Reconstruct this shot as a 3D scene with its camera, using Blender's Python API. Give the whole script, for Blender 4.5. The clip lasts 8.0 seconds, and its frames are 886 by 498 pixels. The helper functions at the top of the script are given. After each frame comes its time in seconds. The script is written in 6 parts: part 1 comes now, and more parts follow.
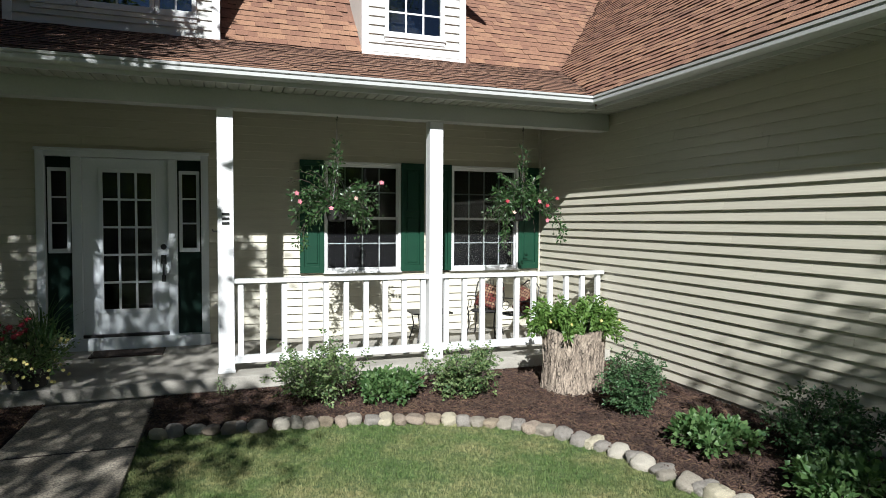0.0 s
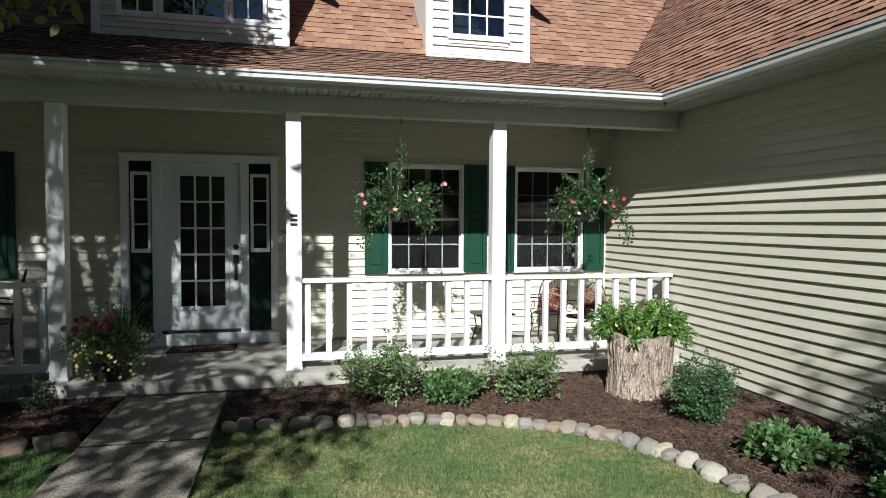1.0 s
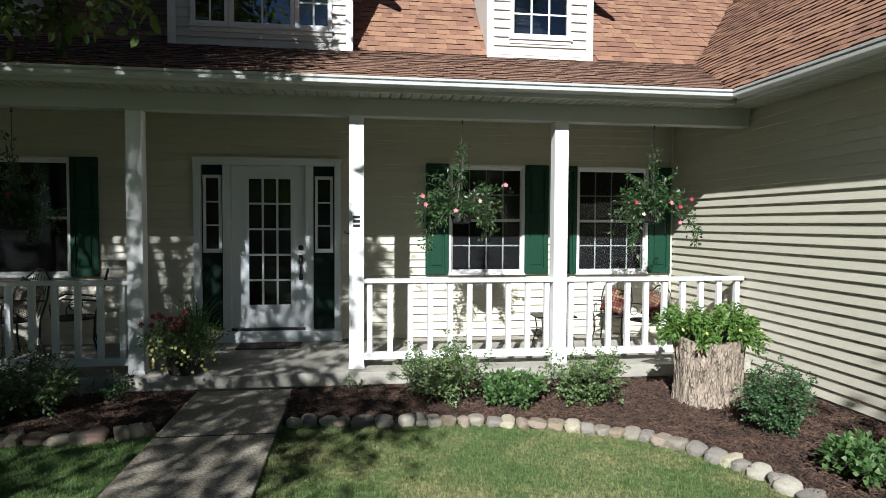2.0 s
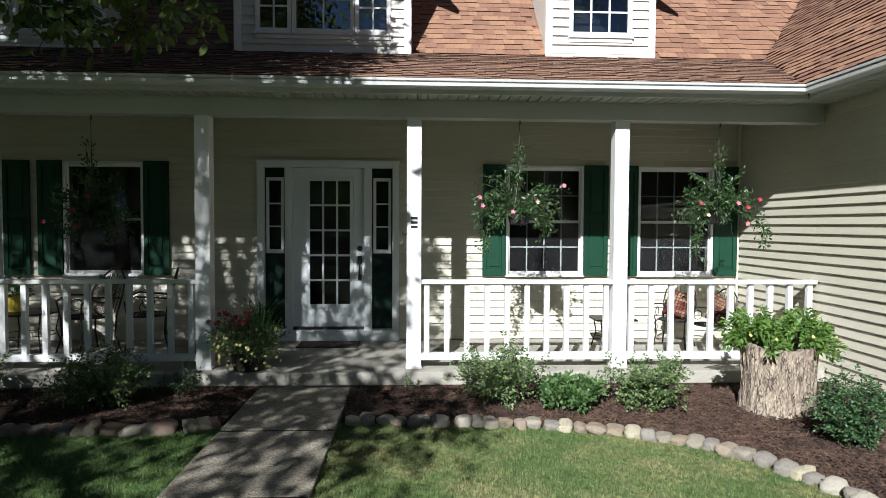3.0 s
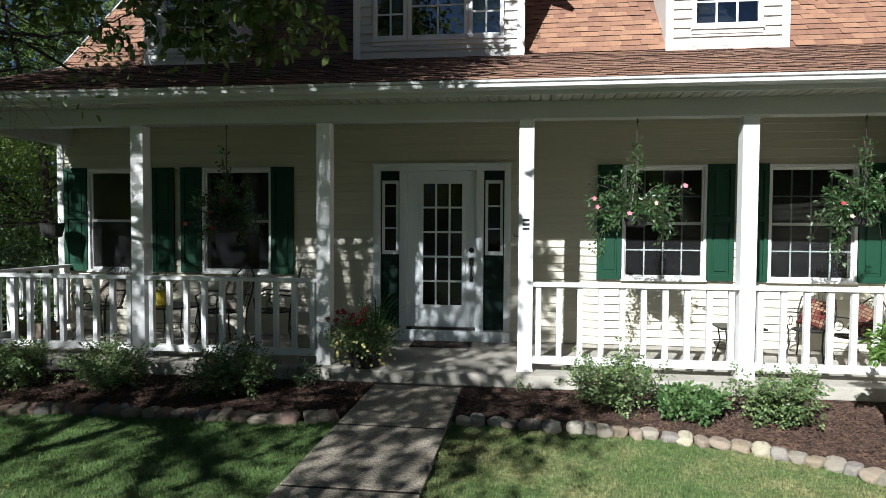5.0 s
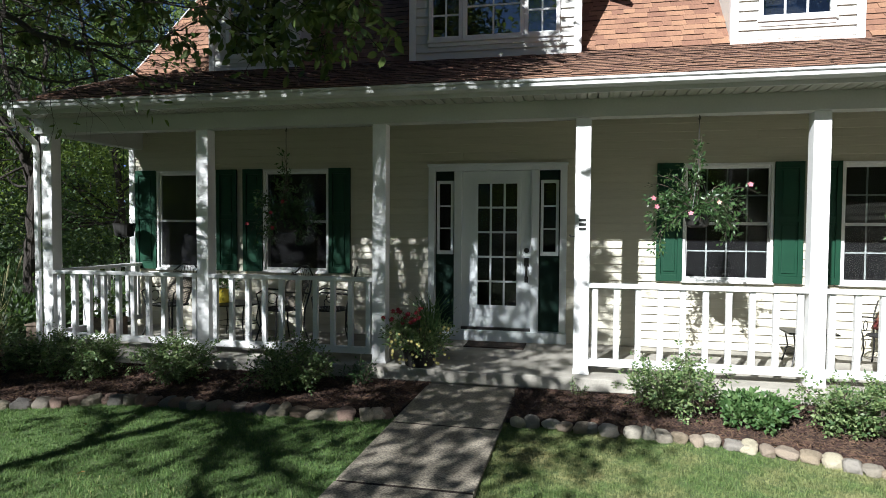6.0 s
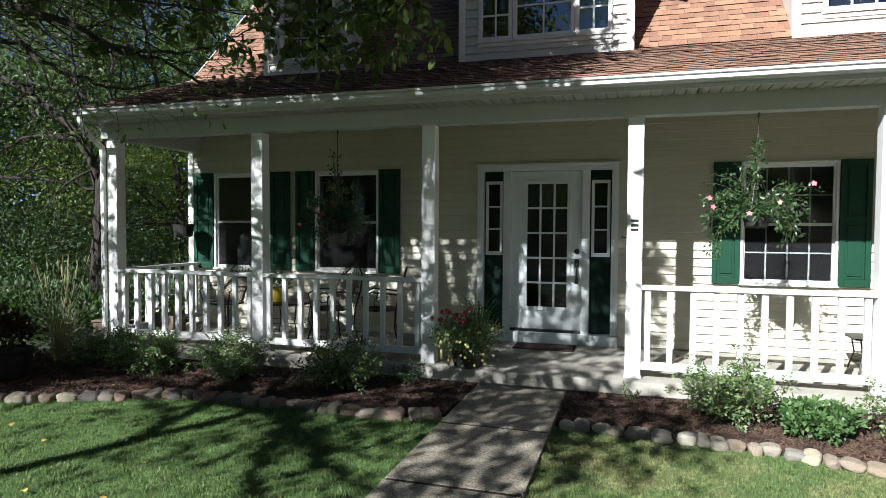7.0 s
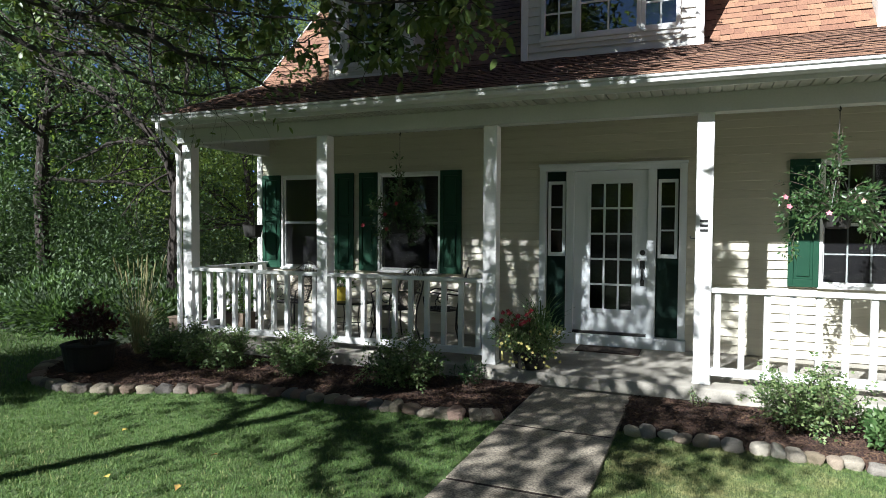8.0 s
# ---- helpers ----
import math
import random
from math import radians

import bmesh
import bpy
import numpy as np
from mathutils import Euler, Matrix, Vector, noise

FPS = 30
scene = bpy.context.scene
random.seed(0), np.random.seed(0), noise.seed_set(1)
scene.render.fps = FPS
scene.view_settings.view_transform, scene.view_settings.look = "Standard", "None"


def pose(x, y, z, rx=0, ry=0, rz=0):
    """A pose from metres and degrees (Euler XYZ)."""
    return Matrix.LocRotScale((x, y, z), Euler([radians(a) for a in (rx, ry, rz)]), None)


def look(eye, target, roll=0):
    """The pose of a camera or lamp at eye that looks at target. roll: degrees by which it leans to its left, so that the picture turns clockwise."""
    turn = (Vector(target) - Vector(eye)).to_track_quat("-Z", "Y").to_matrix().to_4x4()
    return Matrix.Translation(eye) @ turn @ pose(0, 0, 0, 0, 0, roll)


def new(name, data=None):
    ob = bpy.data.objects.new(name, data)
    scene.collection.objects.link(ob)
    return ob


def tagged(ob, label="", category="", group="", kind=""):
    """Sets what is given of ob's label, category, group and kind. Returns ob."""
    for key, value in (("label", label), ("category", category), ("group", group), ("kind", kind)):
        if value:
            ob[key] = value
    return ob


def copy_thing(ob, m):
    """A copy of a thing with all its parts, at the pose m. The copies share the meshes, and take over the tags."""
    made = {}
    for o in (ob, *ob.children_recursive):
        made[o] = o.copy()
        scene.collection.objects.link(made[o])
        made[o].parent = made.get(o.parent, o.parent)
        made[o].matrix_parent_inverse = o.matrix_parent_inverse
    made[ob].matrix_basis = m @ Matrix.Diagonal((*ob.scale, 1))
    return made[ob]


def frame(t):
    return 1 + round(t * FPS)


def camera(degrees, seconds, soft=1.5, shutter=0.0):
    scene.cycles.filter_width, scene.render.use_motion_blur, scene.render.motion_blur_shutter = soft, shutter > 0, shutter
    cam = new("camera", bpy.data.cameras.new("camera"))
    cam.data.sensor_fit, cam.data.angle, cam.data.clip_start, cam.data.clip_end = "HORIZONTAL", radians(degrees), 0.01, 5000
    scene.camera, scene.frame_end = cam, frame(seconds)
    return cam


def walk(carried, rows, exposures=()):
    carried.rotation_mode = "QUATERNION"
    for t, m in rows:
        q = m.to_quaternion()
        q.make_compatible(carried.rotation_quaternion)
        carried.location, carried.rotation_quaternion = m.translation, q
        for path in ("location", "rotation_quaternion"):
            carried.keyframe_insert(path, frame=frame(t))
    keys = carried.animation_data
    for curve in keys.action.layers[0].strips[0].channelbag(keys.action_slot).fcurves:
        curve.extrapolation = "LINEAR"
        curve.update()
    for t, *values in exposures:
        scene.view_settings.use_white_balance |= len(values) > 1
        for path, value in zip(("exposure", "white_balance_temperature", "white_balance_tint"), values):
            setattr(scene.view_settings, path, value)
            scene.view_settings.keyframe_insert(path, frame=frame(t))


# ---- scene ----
cam = camera(70.5, 8.0, soft=0.5)
PATH = [
    (0.0, 0, 0, 1.654, 87.53, -0.33, -19.20), (0.5, 0, 0, 1.654, 87.57, -0.32, -16.28), (1.0, 0, 0, 1.654, 87.60, -0.31, -13.46),
    (1.5, 0, 0, 1.654, 87.64, -0.30, -10.66), (3.0, 0, 0, 1.654, 87.76, -0.30, -2.73), (3.5, 0, 0, 1.654, 87.80, -0.30, -0.20),
    (4.0, 0, 0, 1.654, 87.84, -0.32, 2.34), (4.5, 0, 0, 1.654, 87.88, -0.33, 4.86), (5.0, 0, 0, 1.654, 87.88, -0.33, 7.45),
    (6.5, 0, 0, 1.654, 87.87, -0.36, 14.71), (7.0, 0, 0, 1.654, 87.90, -0.35, 16.91), (7.5, 0, 0, 1.654, 87.92, -0.33, 19.55),
    (8.0, 0, 0, 1.654, 87.92, -0.33, 22.51),
]
walk(cam, [(t, pose(*row)) for t, *row in PATH], [(0.0, 0.70, 6050, 9), (2.0, 0.76, 6050, 9), (4.0, 0.90, 6050, 9), (6.0, 1.12, 6050, 9), (8.0, 1.39, 6050, 9)])

# ---- light ----
SUN_WAY = Vector((0.526, 1.426, -1.0)).normalized()
sun_data = bpy.data.lights.new("sun", "SUN")
sun_data.energy, sun_data.angle, sun_data.color = 5.0, radians(0.55), (1.0, 0.98, 0.94)
sun = new("sun", sun_data)
sun.matrix_world = look((0, 0, 30), Vector((0, 0, 30)) + SUN_WAY)
world = bpy.data.worlds.new("sky")
scene.world = world
world.use_nodes = True
sky = world.node_tree.nodes.new("ShaderNodeTexSky")
sky.sky_type, sky.sun_disc = "NISHITA", False
sky.air_density, sky.dust_density, sky.altitude = 0.36, 0.0, 1500
sky.sun_elevation, sky.sun_rotation = radians(33.35), radians(200.25)
back = world.node_tree.nodes["Background"]
back.inputs["Strength"].default_value = 0.05
world.node_tree.links.new(sky.outputs[0], back.inputs["Color"])


# ---- materials ----
def material(name, c1, c2, scale=6.0, rough=0.6, bump=0.2, fine=60.0, metal=0.0, spread=0.0, island=False, stretch=(1, 1, 1), detail=0.35, bump_dist=0.004):
    """Two colours mixed by a broad noise, speckled by a fine one; spread varies each piece's brightness."""
    m = bpy.data.materials.new(name)
    m.use_nodes = True
    nt = m.node_tree
    n, ln = nt.nodes, nt.links
    b = n["Principled BSDF"]
    co = n.new("ShaderNodeTexCoord")
    mp = n.new("ShaderNodeMapping")
    mp.inputs["Scale"].default_value = stretch
    ln.new(co.outputs["Object"], mp.inputs["Vector"])
    big, small = n.new("ShaderNodeTexNoise"), n.new("ShaderNodeTexNoise")
    big.inputs["Scale"].default_value, small.inputs["Scale"].default_value = scale, fine
    big.inputs["Detail"].default_value, small.inputs["Detail"].default_value = 4, 5
    for k in (big, small):
        ln.new(mp.outputs[0], k.inputs["Vector"])
    mix = n.new("ShaderNodeMix")
    mix.data_type = "RGBA"
    mix.inputs["A"].default_value, mix.inputs["B"].default_value = (*c1, 1), (*c2, 1)
    ramp = n.new("ShaderNodeMapRange")
    ramp.inputs["From Min"].default_value, ramp.inputs["From Max"].default_value = 0.3, 0.7
    ln.new(big.outputs["Fac"], ramp.inputs["Value"])
    ln.new(ramp.outputs[0], mix.inputs["Factor"])
    hsv = n.new("ShaderNodeHueSaturation")
    ln.new(mix.outputs["Result"], hsv.inputs["Color"])
    val = n.new("ShaderNodeMapRange")
    val.inputs["From Min"].default_value, val.inputs["From Max"].default_value = 0.25, 0.75
    val.inputs["To Min"].default_value, val.inputs["To Max"].default_value = 1 - detail, 1 + detail
    ln.new(small.outputs["Fac"], val.inputs["Value"])
    out = val.outputs[0]
    if spread:
        if island:
            rnd = n.new("ShaderNodeNewGeometry").outputs["Random Per Island"]
        else:
            rnd = n.new("ShaderNodeObjectInfo").outputs["Random"]
        sp = n.new("ShaderNodeMapRange")
        sp.inputs["To Min"].default_value, sp.inputs["To Max"].default_value = 1 - spread, 1 + spread
        ln.new(rnd, sp.inputs["Value"])
        mul = n.new("ShaderNodeMath")
        mul.operation = "MULTIPLY"
        ln.new(out, mul.inputs[0]), ln.new(sp.outputs[0], mul.inputs[1])
        out = mul.outputs[0]
        sh = n.new("ShaderNodeMapRange")
        sh.inputs["To Min"].default_value, sh.inputs["To Max"].default_value = 0.5 - spread * 0.03, 0.5 + spread * 0.03
        ln.new(rnd, sh.inputs["Value"]), ln.new(sh.outputs[0], hsv.inputs["Hue"])
    ln.new(out, hsv.inputs["Value"])
    ln.new(hsv.outputs[0], b.inputs["Base Color"])
    b.inputs["Roughness"].default_value, b.inputs["Metallic"].default_value = rough, metal
    if bump:
        bm_ = n.new("ShaderNodeBump")
        bm_.inputs["Strength"].default_value, bm_.inputs["Distance"].default_value = bump, bump_dist
        ln.new(small.outputs["Fac"], bm_.inputs["Height"])
        ln.new(bm_.outputs[0], b.inputs["Normal"])
    return m


def leaf_material(name, c1, c2, through_colour, rough=0.45, share=0.35, dry=None, patch=0.0, uneven=(0.42, 1.75)):
    """Leaves: each varies between two greens, glossy above, with light let through; patch: noise of uneven tone, which
    paints shade and sun into woodland leaves.
    """
    m = bpy.data.materials.new(name)
    m.use_nodes = True
    nt = m.node_tree
    n, ln = nt.nodes, nt.links
    b = n["Principled BSDF"]
    geo = n.new("ShaderNodeNewGeometry")
    mix = n.new("ShaderNodeMix")
    mix.data_type = "RGBA"
    mix.inputs["A"].default_value, mix.inputs["B"].default_value = (*c1, 1), (*c2, 1)
    ln.new(geo.outputs["Random Per Island"], mix.inputs["Factor"])
    colour = mix.outputs["Result"]
    if dry is not None:
        co, ns, mr, mx = n.new("ShaderNodeTexCoord"), n.new("ShaderNodeTexNoise"), n.new("ShaderNodeMapRange"), n.new("ShaderNodeMix")
        ns.inputs["Scale"].default_value, ns.inputs["Detail"].default_value, ns.inputs["Roughness"].default_value = 1.5, 8, 0.68
        mr.inputs["From Min"].default_value, mr.inputs["From Max"].default_value, mr.inputs["To Max"].default_value = 0.44, 0.68, 0.7
        mx.data_type = "RGBA"
        mx.inputs["B"].default_value = (*dry, 1)
        ln.new(co.outputs["Object"], ns.inputs["Vector"]), ln.new(ns.outputs["Fac"], mr.inputs["Value"])
        ln.new(mr.outputs[0], mx.inputs["Factor"]), ln.new(colour, mx.inputs["A"])
        colour = mx.outputs["Result"]
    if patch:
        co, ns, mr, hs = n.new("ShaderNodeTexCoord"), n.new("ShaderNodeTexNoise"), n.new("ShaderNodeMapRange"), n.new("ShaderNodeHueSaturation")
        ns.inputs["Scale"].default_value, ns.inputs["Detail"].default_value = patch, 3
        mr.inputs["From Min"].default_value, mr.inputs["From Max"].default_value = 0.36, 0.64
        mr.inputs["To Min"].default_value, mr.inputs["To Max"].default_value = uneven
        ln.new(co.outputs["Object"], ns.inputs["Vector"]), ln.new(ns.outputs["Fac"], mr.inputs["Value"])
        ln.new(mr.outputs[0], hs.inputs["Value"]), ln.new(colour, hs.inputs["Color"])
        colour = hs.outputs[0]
    ln.new(colour, b.inputs["Base Color"])
    b.inputs["Roughness"].default_value = rough
    tr = n.new("ShaderNodeBsdfTranslucent")
    tr.inputs["Color"].default_value = (*through_colour, 1)
    ms = n.new("ShaderNodeMixShader")
    ms.inputs[0].default_value = share
    ln.new(b.outputs[0], ms.inputs[1]), ln.new(tr.outputs[0], ms.inputs[2])
    ln.new(ms.outputs[0], n["Material Output"].inputs["Surface"])
    return m


def bark_material(name, light, dark, crack):
    """Furrowed bark: plates parted by dark cracks that run upward."""
    m = material(name, light, dark, 9, 0.95, 0.0, 70, detail=0.6, stretch=(1, 1, 0.5))
    nt = m.node_tree
    n, ln = nt.nodes, nt.links
    b = n["Principled BSDF"]
    co, mp = n.new("ShaderNodeTexCoord"), n.new("ShaderNodeMapping")
    mp.inputs["Scale"].default_value = (1, 1, 0.30)
    wob = n.new("ShaderNodeTexNoise")
    wob.inputs["Scale"].default_value = 14
    add = n.new("ShaderNodeVectorMath")
    add.operation = "MULTIPLY_ADD"
    add.inputs[1].default_value = (0.07, 0.07, 0.10)
    ln.new(co.outputs["Object"], mp.inputs["Vector"]), ln.new(mp.outputs[0], wob.inputs["Vector"])
    ln.new(wob.outputs["Color"], add.inputs[0]), ln.new(mp.outputs[0], add.inputs[2])
    vo = n.new("ShaderNodeTexVoronoi")
    vo.feature = "DISTANCE_TO_EDGE"
    vo.inputs["Scale"].default_value = 44
    ln.new(add.outputs[0], vo.inputs["Vector"])
    edge = n.new("ShaderNodeMapRange")
    edge.inputs["From Min"].default_value, edge.inputs["From Max"].default_value = 0.02, 0.12
    gap = n.new("ShaderNodeTexNoise")
    gap.inputs["Scale"].default_value, gap.inputs["Detail"].default_value = 22, 6
    ln.new(mp.outputs[0], gap.inputs["Vector"])
    fade = n.new("ShaderNodeMapRange")
    fade.inputs["From Min"].default_value, fade.inputs["From Max"].default_value = 0.40, 0.62
    fade.inputs["To Max"].default_value = 0.16
    ln.new(gap.outputs["Fac"], fade.inputs["Value"])
    sums = n.new("ShaderNodeMath")
    ln.new(vo.outputs["Distance"], sums.inputs[0]), ln.new(fade.outputs[0], sums.inputs[1])
    ln.new(sums.outputs[0], edge.inputs["Value"])
    old = b.inputs["Base Color"].links[0].from_socket
    mix = n.new("ShaderNodeMix")
    mix.data_type = "RGBA"
    mix.inputs["A"].default_value = (*crack, 1)
    ln.new(edge.outputs[0], mix.inputs["Factor"]), ln.new(old, mix.inputs["B"])
    ln.new(mix.outputs["Result"], b.inputs["Base Color"])
    bp = n.new("ShaderNodeBump")
    bp.inputs["Strength"].default_value, bp.inputs["Distance"].default_value = 1.0, 0.02
    ln.new(edge.outputs[0], bp.inputs["Height"]), ln.new(bp.outputs[0], b.inputs["Normal"])
    return m


def glass_material(name, tint=(0.9, 0.95, 0.93), ior=1.5):
    """Window glass: thin, seen through, with its own gloss."""
    m = bpy.data.materials.new(name)
    m.use_nodes = True
    nt = m.node_tree
    n, ln = nt.nodes, nt.links
    g, tr, fr, ms = (n.new("ShaderNodeBsdf" + "Glossy"), n.new("ShaderNodeBsdf" + "Transparent"), n.new("ShaderNodeFresnel"), n.new("ShaderNodeMixShader"))
    g.inputs["Roughness"].default_value = 0.01
    tr.inputs["Color"].default_value = (*tint, 1)
    fr.inputs["IOR"].default_value = ior
    noise_ = n.new("ShaderNodeTexNoise")
    noise_.inputs["Scale"].default_value = 2.5
    bm_ = n.new("ShaderNodeBump")
    bm_.inputs["Strength"].default_value, bm_.inputs["Distance"].default_value = 0.05, 0.01
    ln.new(noise_.outputs["Fac"], bm_.inputs["Height"]), ln.new(bm_.outputs[0], g.inputs["Normal"])
    ln.new(fr.outputs[0], ms.inputs[0]), ln.new(tr.outputs[0], ms.inputs[1]), ln.new(g.outputs[0], ms.inputs[2])
    ln.new(ms.outputs[0], n["Material Output"].inputs["Surface"])
    return m


M_SIDING = material("cream_vinyl", (0.555, 0.522, 0.42), (0.505, 0.475, 0.38), 1.3, 0.45, 0.15, 40, spread=0.04, detail=0.05, stretch=(0.3, 0.3, 2))
M_SIDING_W = material("white_vinyl", (0.582, 0.577, 0.538), (0.526, 0.521, 0.482), 1.3, 0.45, 0.15, 40, spread=0.03, detail=0.05, stretch=(0.3, 0.3, 2))
M_WHITE = material("white_paint", (0.717, 0.717, 0.711), (0.650, 0.650, 0.638), 3, 0.4, 0.1, 50, detail=0.05)
M_DOOR = material("door_paint", (0.624, 0.654, 0.672), (0.576, 0.606, 0.624), 2, 0.35, 0.06, 60, detail=0.03)
M_GUTTER = material("gutter_enamel", (0.50, 0.505, 0.49), (0.45, 0.455, 0.44), 2, 0.4, 0.1, 50, detail=0.06)
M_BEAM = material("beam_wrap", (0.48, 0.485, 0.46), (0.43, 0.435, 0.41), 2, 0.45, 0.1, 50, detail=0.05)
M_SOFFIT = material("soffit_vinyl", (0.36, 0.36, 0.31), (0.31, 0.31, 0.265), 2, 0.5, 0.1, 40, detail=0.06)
# Ceiling colour is darkened below the soffit's to deepen the porch shade.
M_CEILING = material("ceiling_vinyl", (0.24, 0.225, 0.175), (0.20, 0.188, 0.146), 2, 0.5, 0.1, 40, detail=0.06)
M_GREEN = material("shutter_green", (0.008, 0.048, 0.025), (0.006, 0.037, 0.020), 4, 0.5, 0.2, 90, detail=0.08)
M_GREEN.node_tree.nodes["Principled BSDF"].inputs["Specular IOR Level"].default_value = 0.25
M_PANEL = material("dark_green_panel", (0.007, 0.022, 0.016), (0.005, 0.017, 0.012), 4, 0.5, 0.2, 90, detail=0.08)
M_PANEL.node_tree.nodes["Principled BSDF"].inputs["Specular IOR Level"].default_value = 0.15
M_SHINGLE = material("asphalt_shingle", (0.258, 0.136, 0.084), (0.174, 0.094, 0.062), 2.2, 0.9, 0.8, 110, spread=0.22, detail=0.55)
M_SHINGLE_I = material("asphalt_shingle_field", (0.258, 0.136, 0.084), (0.174, 0.094, 0.062), 2.2, 0.9, 0.8, 110, spread=0.22, island=True, detail=0.55)
M_CONCRETE = material("concrete", (0.42, 0.395, 0.34), (0.26, 0.243, 0.21), 3.2, 0.85, 0.35, 120, detail=0.2)
M_WALK = material("walk_concrete", (0.315, 0.278, 0.219), (0.197, 0.170, 0.130), 2.4, 0.9, 0.8, 75, detail=0.75)
M_EDGE = material("asphalt_edge", (0.045, 0.026, 0.019), (0.03, 0.018, 0.014), 9, 0.95, 0.4, 200, detail=0.3)
M_MULCH = material("mulch", (0.090, 0.049, 0.033), (0.039, 0.021, 0.014), 5, 0.95, 0.9, 70, spread=0.7, island=True, detail=0.4)
M_SOIL = material("soil", (0.035, 0.022, 0.016), (0.022, 0.014, 0.010), 6, 1.0, 0.9, 60, detail=0.4)
M_LAWN = material("lawn_soil", (0.090, 0.120, 0.043), (0.060, 0.096, 0.034), 1.1, 1.0, 0.8, 50, detail=0.35)
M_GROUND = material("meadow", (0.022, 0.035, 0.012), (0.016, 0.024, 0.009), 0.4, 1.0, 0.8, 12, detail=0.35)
M_STONE = material("fieldstone", (0.497, 0.432, 0.324), (0.281, 0.259, 0.232), 6, 0.85, 0.9, 26, spread=0.25, detail=0.5, bump_dist=0.012)
_n, _l = M_STONE.node_tree.nodes, M_STONE.node_tree.links
_info, _ramp, _mix = _n.new("ShaderNodeObjectInfo"), _n.new("ShaderNodeValToRGB"), _n.new("ShaderNodeMix")
_ramp.color_ramp.interpolation = "CONSTANT"
for _k, _c in enumerate(((0.50, 0.40, 0.26), (0.38, 0.35, 0.31), (0.40, 0.31, 0.23), (0.58, 0.53, 0.44), (0.30, 0.26, 0.21), (0.48, 0.42, 0.30))):
    _e = _ramp.color_ramp.elements[_k] if _k < 2 else _ramp.color_ramp.elements.new(_k / 6)
    _e.position, _e.color = _k / 6, (*_c, 1)
_mix.data_type = "RGBA"
_mix.inputs["Factor"].default_value = 0.72
_hsv = [k for k in _n if k.bl_idname == "ShaderNodeHueSaturation"][0]
_l.new(_hsv.inputs["Color"].links[0].from_socket, _mix.inputs["A"])
_l.new(_info.outputs["Random"], _ramp.inputs["Fac"]), _l.new(_ramp.outputs["Color"], _mix.inputs["B"]), _l.new(_mix.outputs["Result"], _hsv.inputs["Color"])
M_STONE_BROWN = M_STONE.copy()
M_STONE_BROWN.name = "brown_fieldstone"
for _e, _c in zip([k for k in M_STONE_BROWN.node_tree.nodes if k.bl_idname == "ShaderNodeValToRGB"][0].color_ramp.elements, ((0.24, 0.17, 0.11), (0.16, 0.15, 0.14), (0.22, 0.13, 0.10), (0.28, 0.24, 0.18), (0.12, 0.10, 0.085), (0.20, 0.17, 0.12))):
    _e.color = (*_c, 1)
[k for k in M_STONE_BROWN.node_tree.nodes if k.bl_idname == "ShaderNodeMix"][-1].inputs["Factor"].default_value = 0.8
M_BARK = material("bark", (0.105, 0.082, 0.062), (0.06, 0.047, 0.037), 5, 0.95, 1.0, 26, detail=0.4, stretch=(3, 3, 0.6), bump_dist=0.02)
M_BARK_DARK = material("dark_bark", (0.040, 0.032, 0.026), (0.022, 0.018, 0.015), 5, 0.95, 1.0, 26, detail=0.4, stretch=(3, 3, 0.6), bump_dist=0.02)
M_STUMP = bark_material("stump_bark", (0.35, 0.285, 0.22), (0.21, 0.165, 0.125), (0.165, 0.128, 0.098))
M_IRON = material("black_iron", (0.020, 0.020, 0.020), (0.03, 0.028, 0.026), 20, 0.45, 0.2, 90, metal=0.4, detail=0.2)
M_BLACK = material("black_lacquer", (0.012, 0.012, 0.012), (0.02, 0.02, 0.02), 20, 0.35, 0.1, 90, detail=0.15)
# Near-black so that rooms read as unlit: the shade is in the colour.
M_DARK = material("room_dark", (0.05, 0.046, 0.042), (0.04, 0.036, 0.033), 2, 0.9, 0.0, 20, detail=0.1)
M_MAT = material("door_mat", (0.045, 0.03, 0.022), (0.03, 0.02, 0.015), 9, 1.0, 0.9, 160, detail=0.4)
M_POT = material("dark_pot", (0.010, 0.010, 0.008), (0.016, 0.014, 0.012), 8, 0.75, 0.3, 60, detail=0.2)
M_YELLOW = material("yellow_glaze", (0.62, 0.50, 0.07), (0.55, 0.43, 0.05), 5, 0.3, 0.1, 60, detail=0.06)
M_CURTAIN = material("curtain", (0.30, 0.42, 0.50), (0.22, 0.33, 0.42), 4, 0.9, 0.3, 90, detail=0.15)
M_WOODBOX = material("weathered_wood", (0.16, 0.12, 0.085), (0.10, 0.075, 0.055), 4, 0.9, 0.6, 40, detail=0.3, stretch=(1, 1, 4))
M_RED = material("red_petal", (0.324, 0.017, 0.029), (0.240, 0.011, 0.024), 30, 0.6, 0.1, 90, detail=0.1)
M_PINK = material("pink_petal", (0.598, 0.218, 0.241), (0.517, 0.138, 0.184), 30, 0.6, 0.1, 90, detail=0.1)
M_CREAM = material("cream_petal", (0.55, 0.42, 0.30), (0.52, 0.30, 0.26), 30, 0.6, 0.1, 90, detail=0.1)
M_YPETAL = material("yellow_petal", (0.42, 0.36, 0.07), (0.46, 0.42, 0.18), 30, 0.6, 0.1, 90, detail=0.1)
M_GLASS = glass_material("window_glass", (0.74, 0.78, 0.77), 1.42)
M_SCREEN = bpy.data.materials.new("insect_screen")
M_SCREEN.use_nodes = True
_n, _l = M_SCREEN.node_tree.nodes, M_SCREEN.node_tree.links
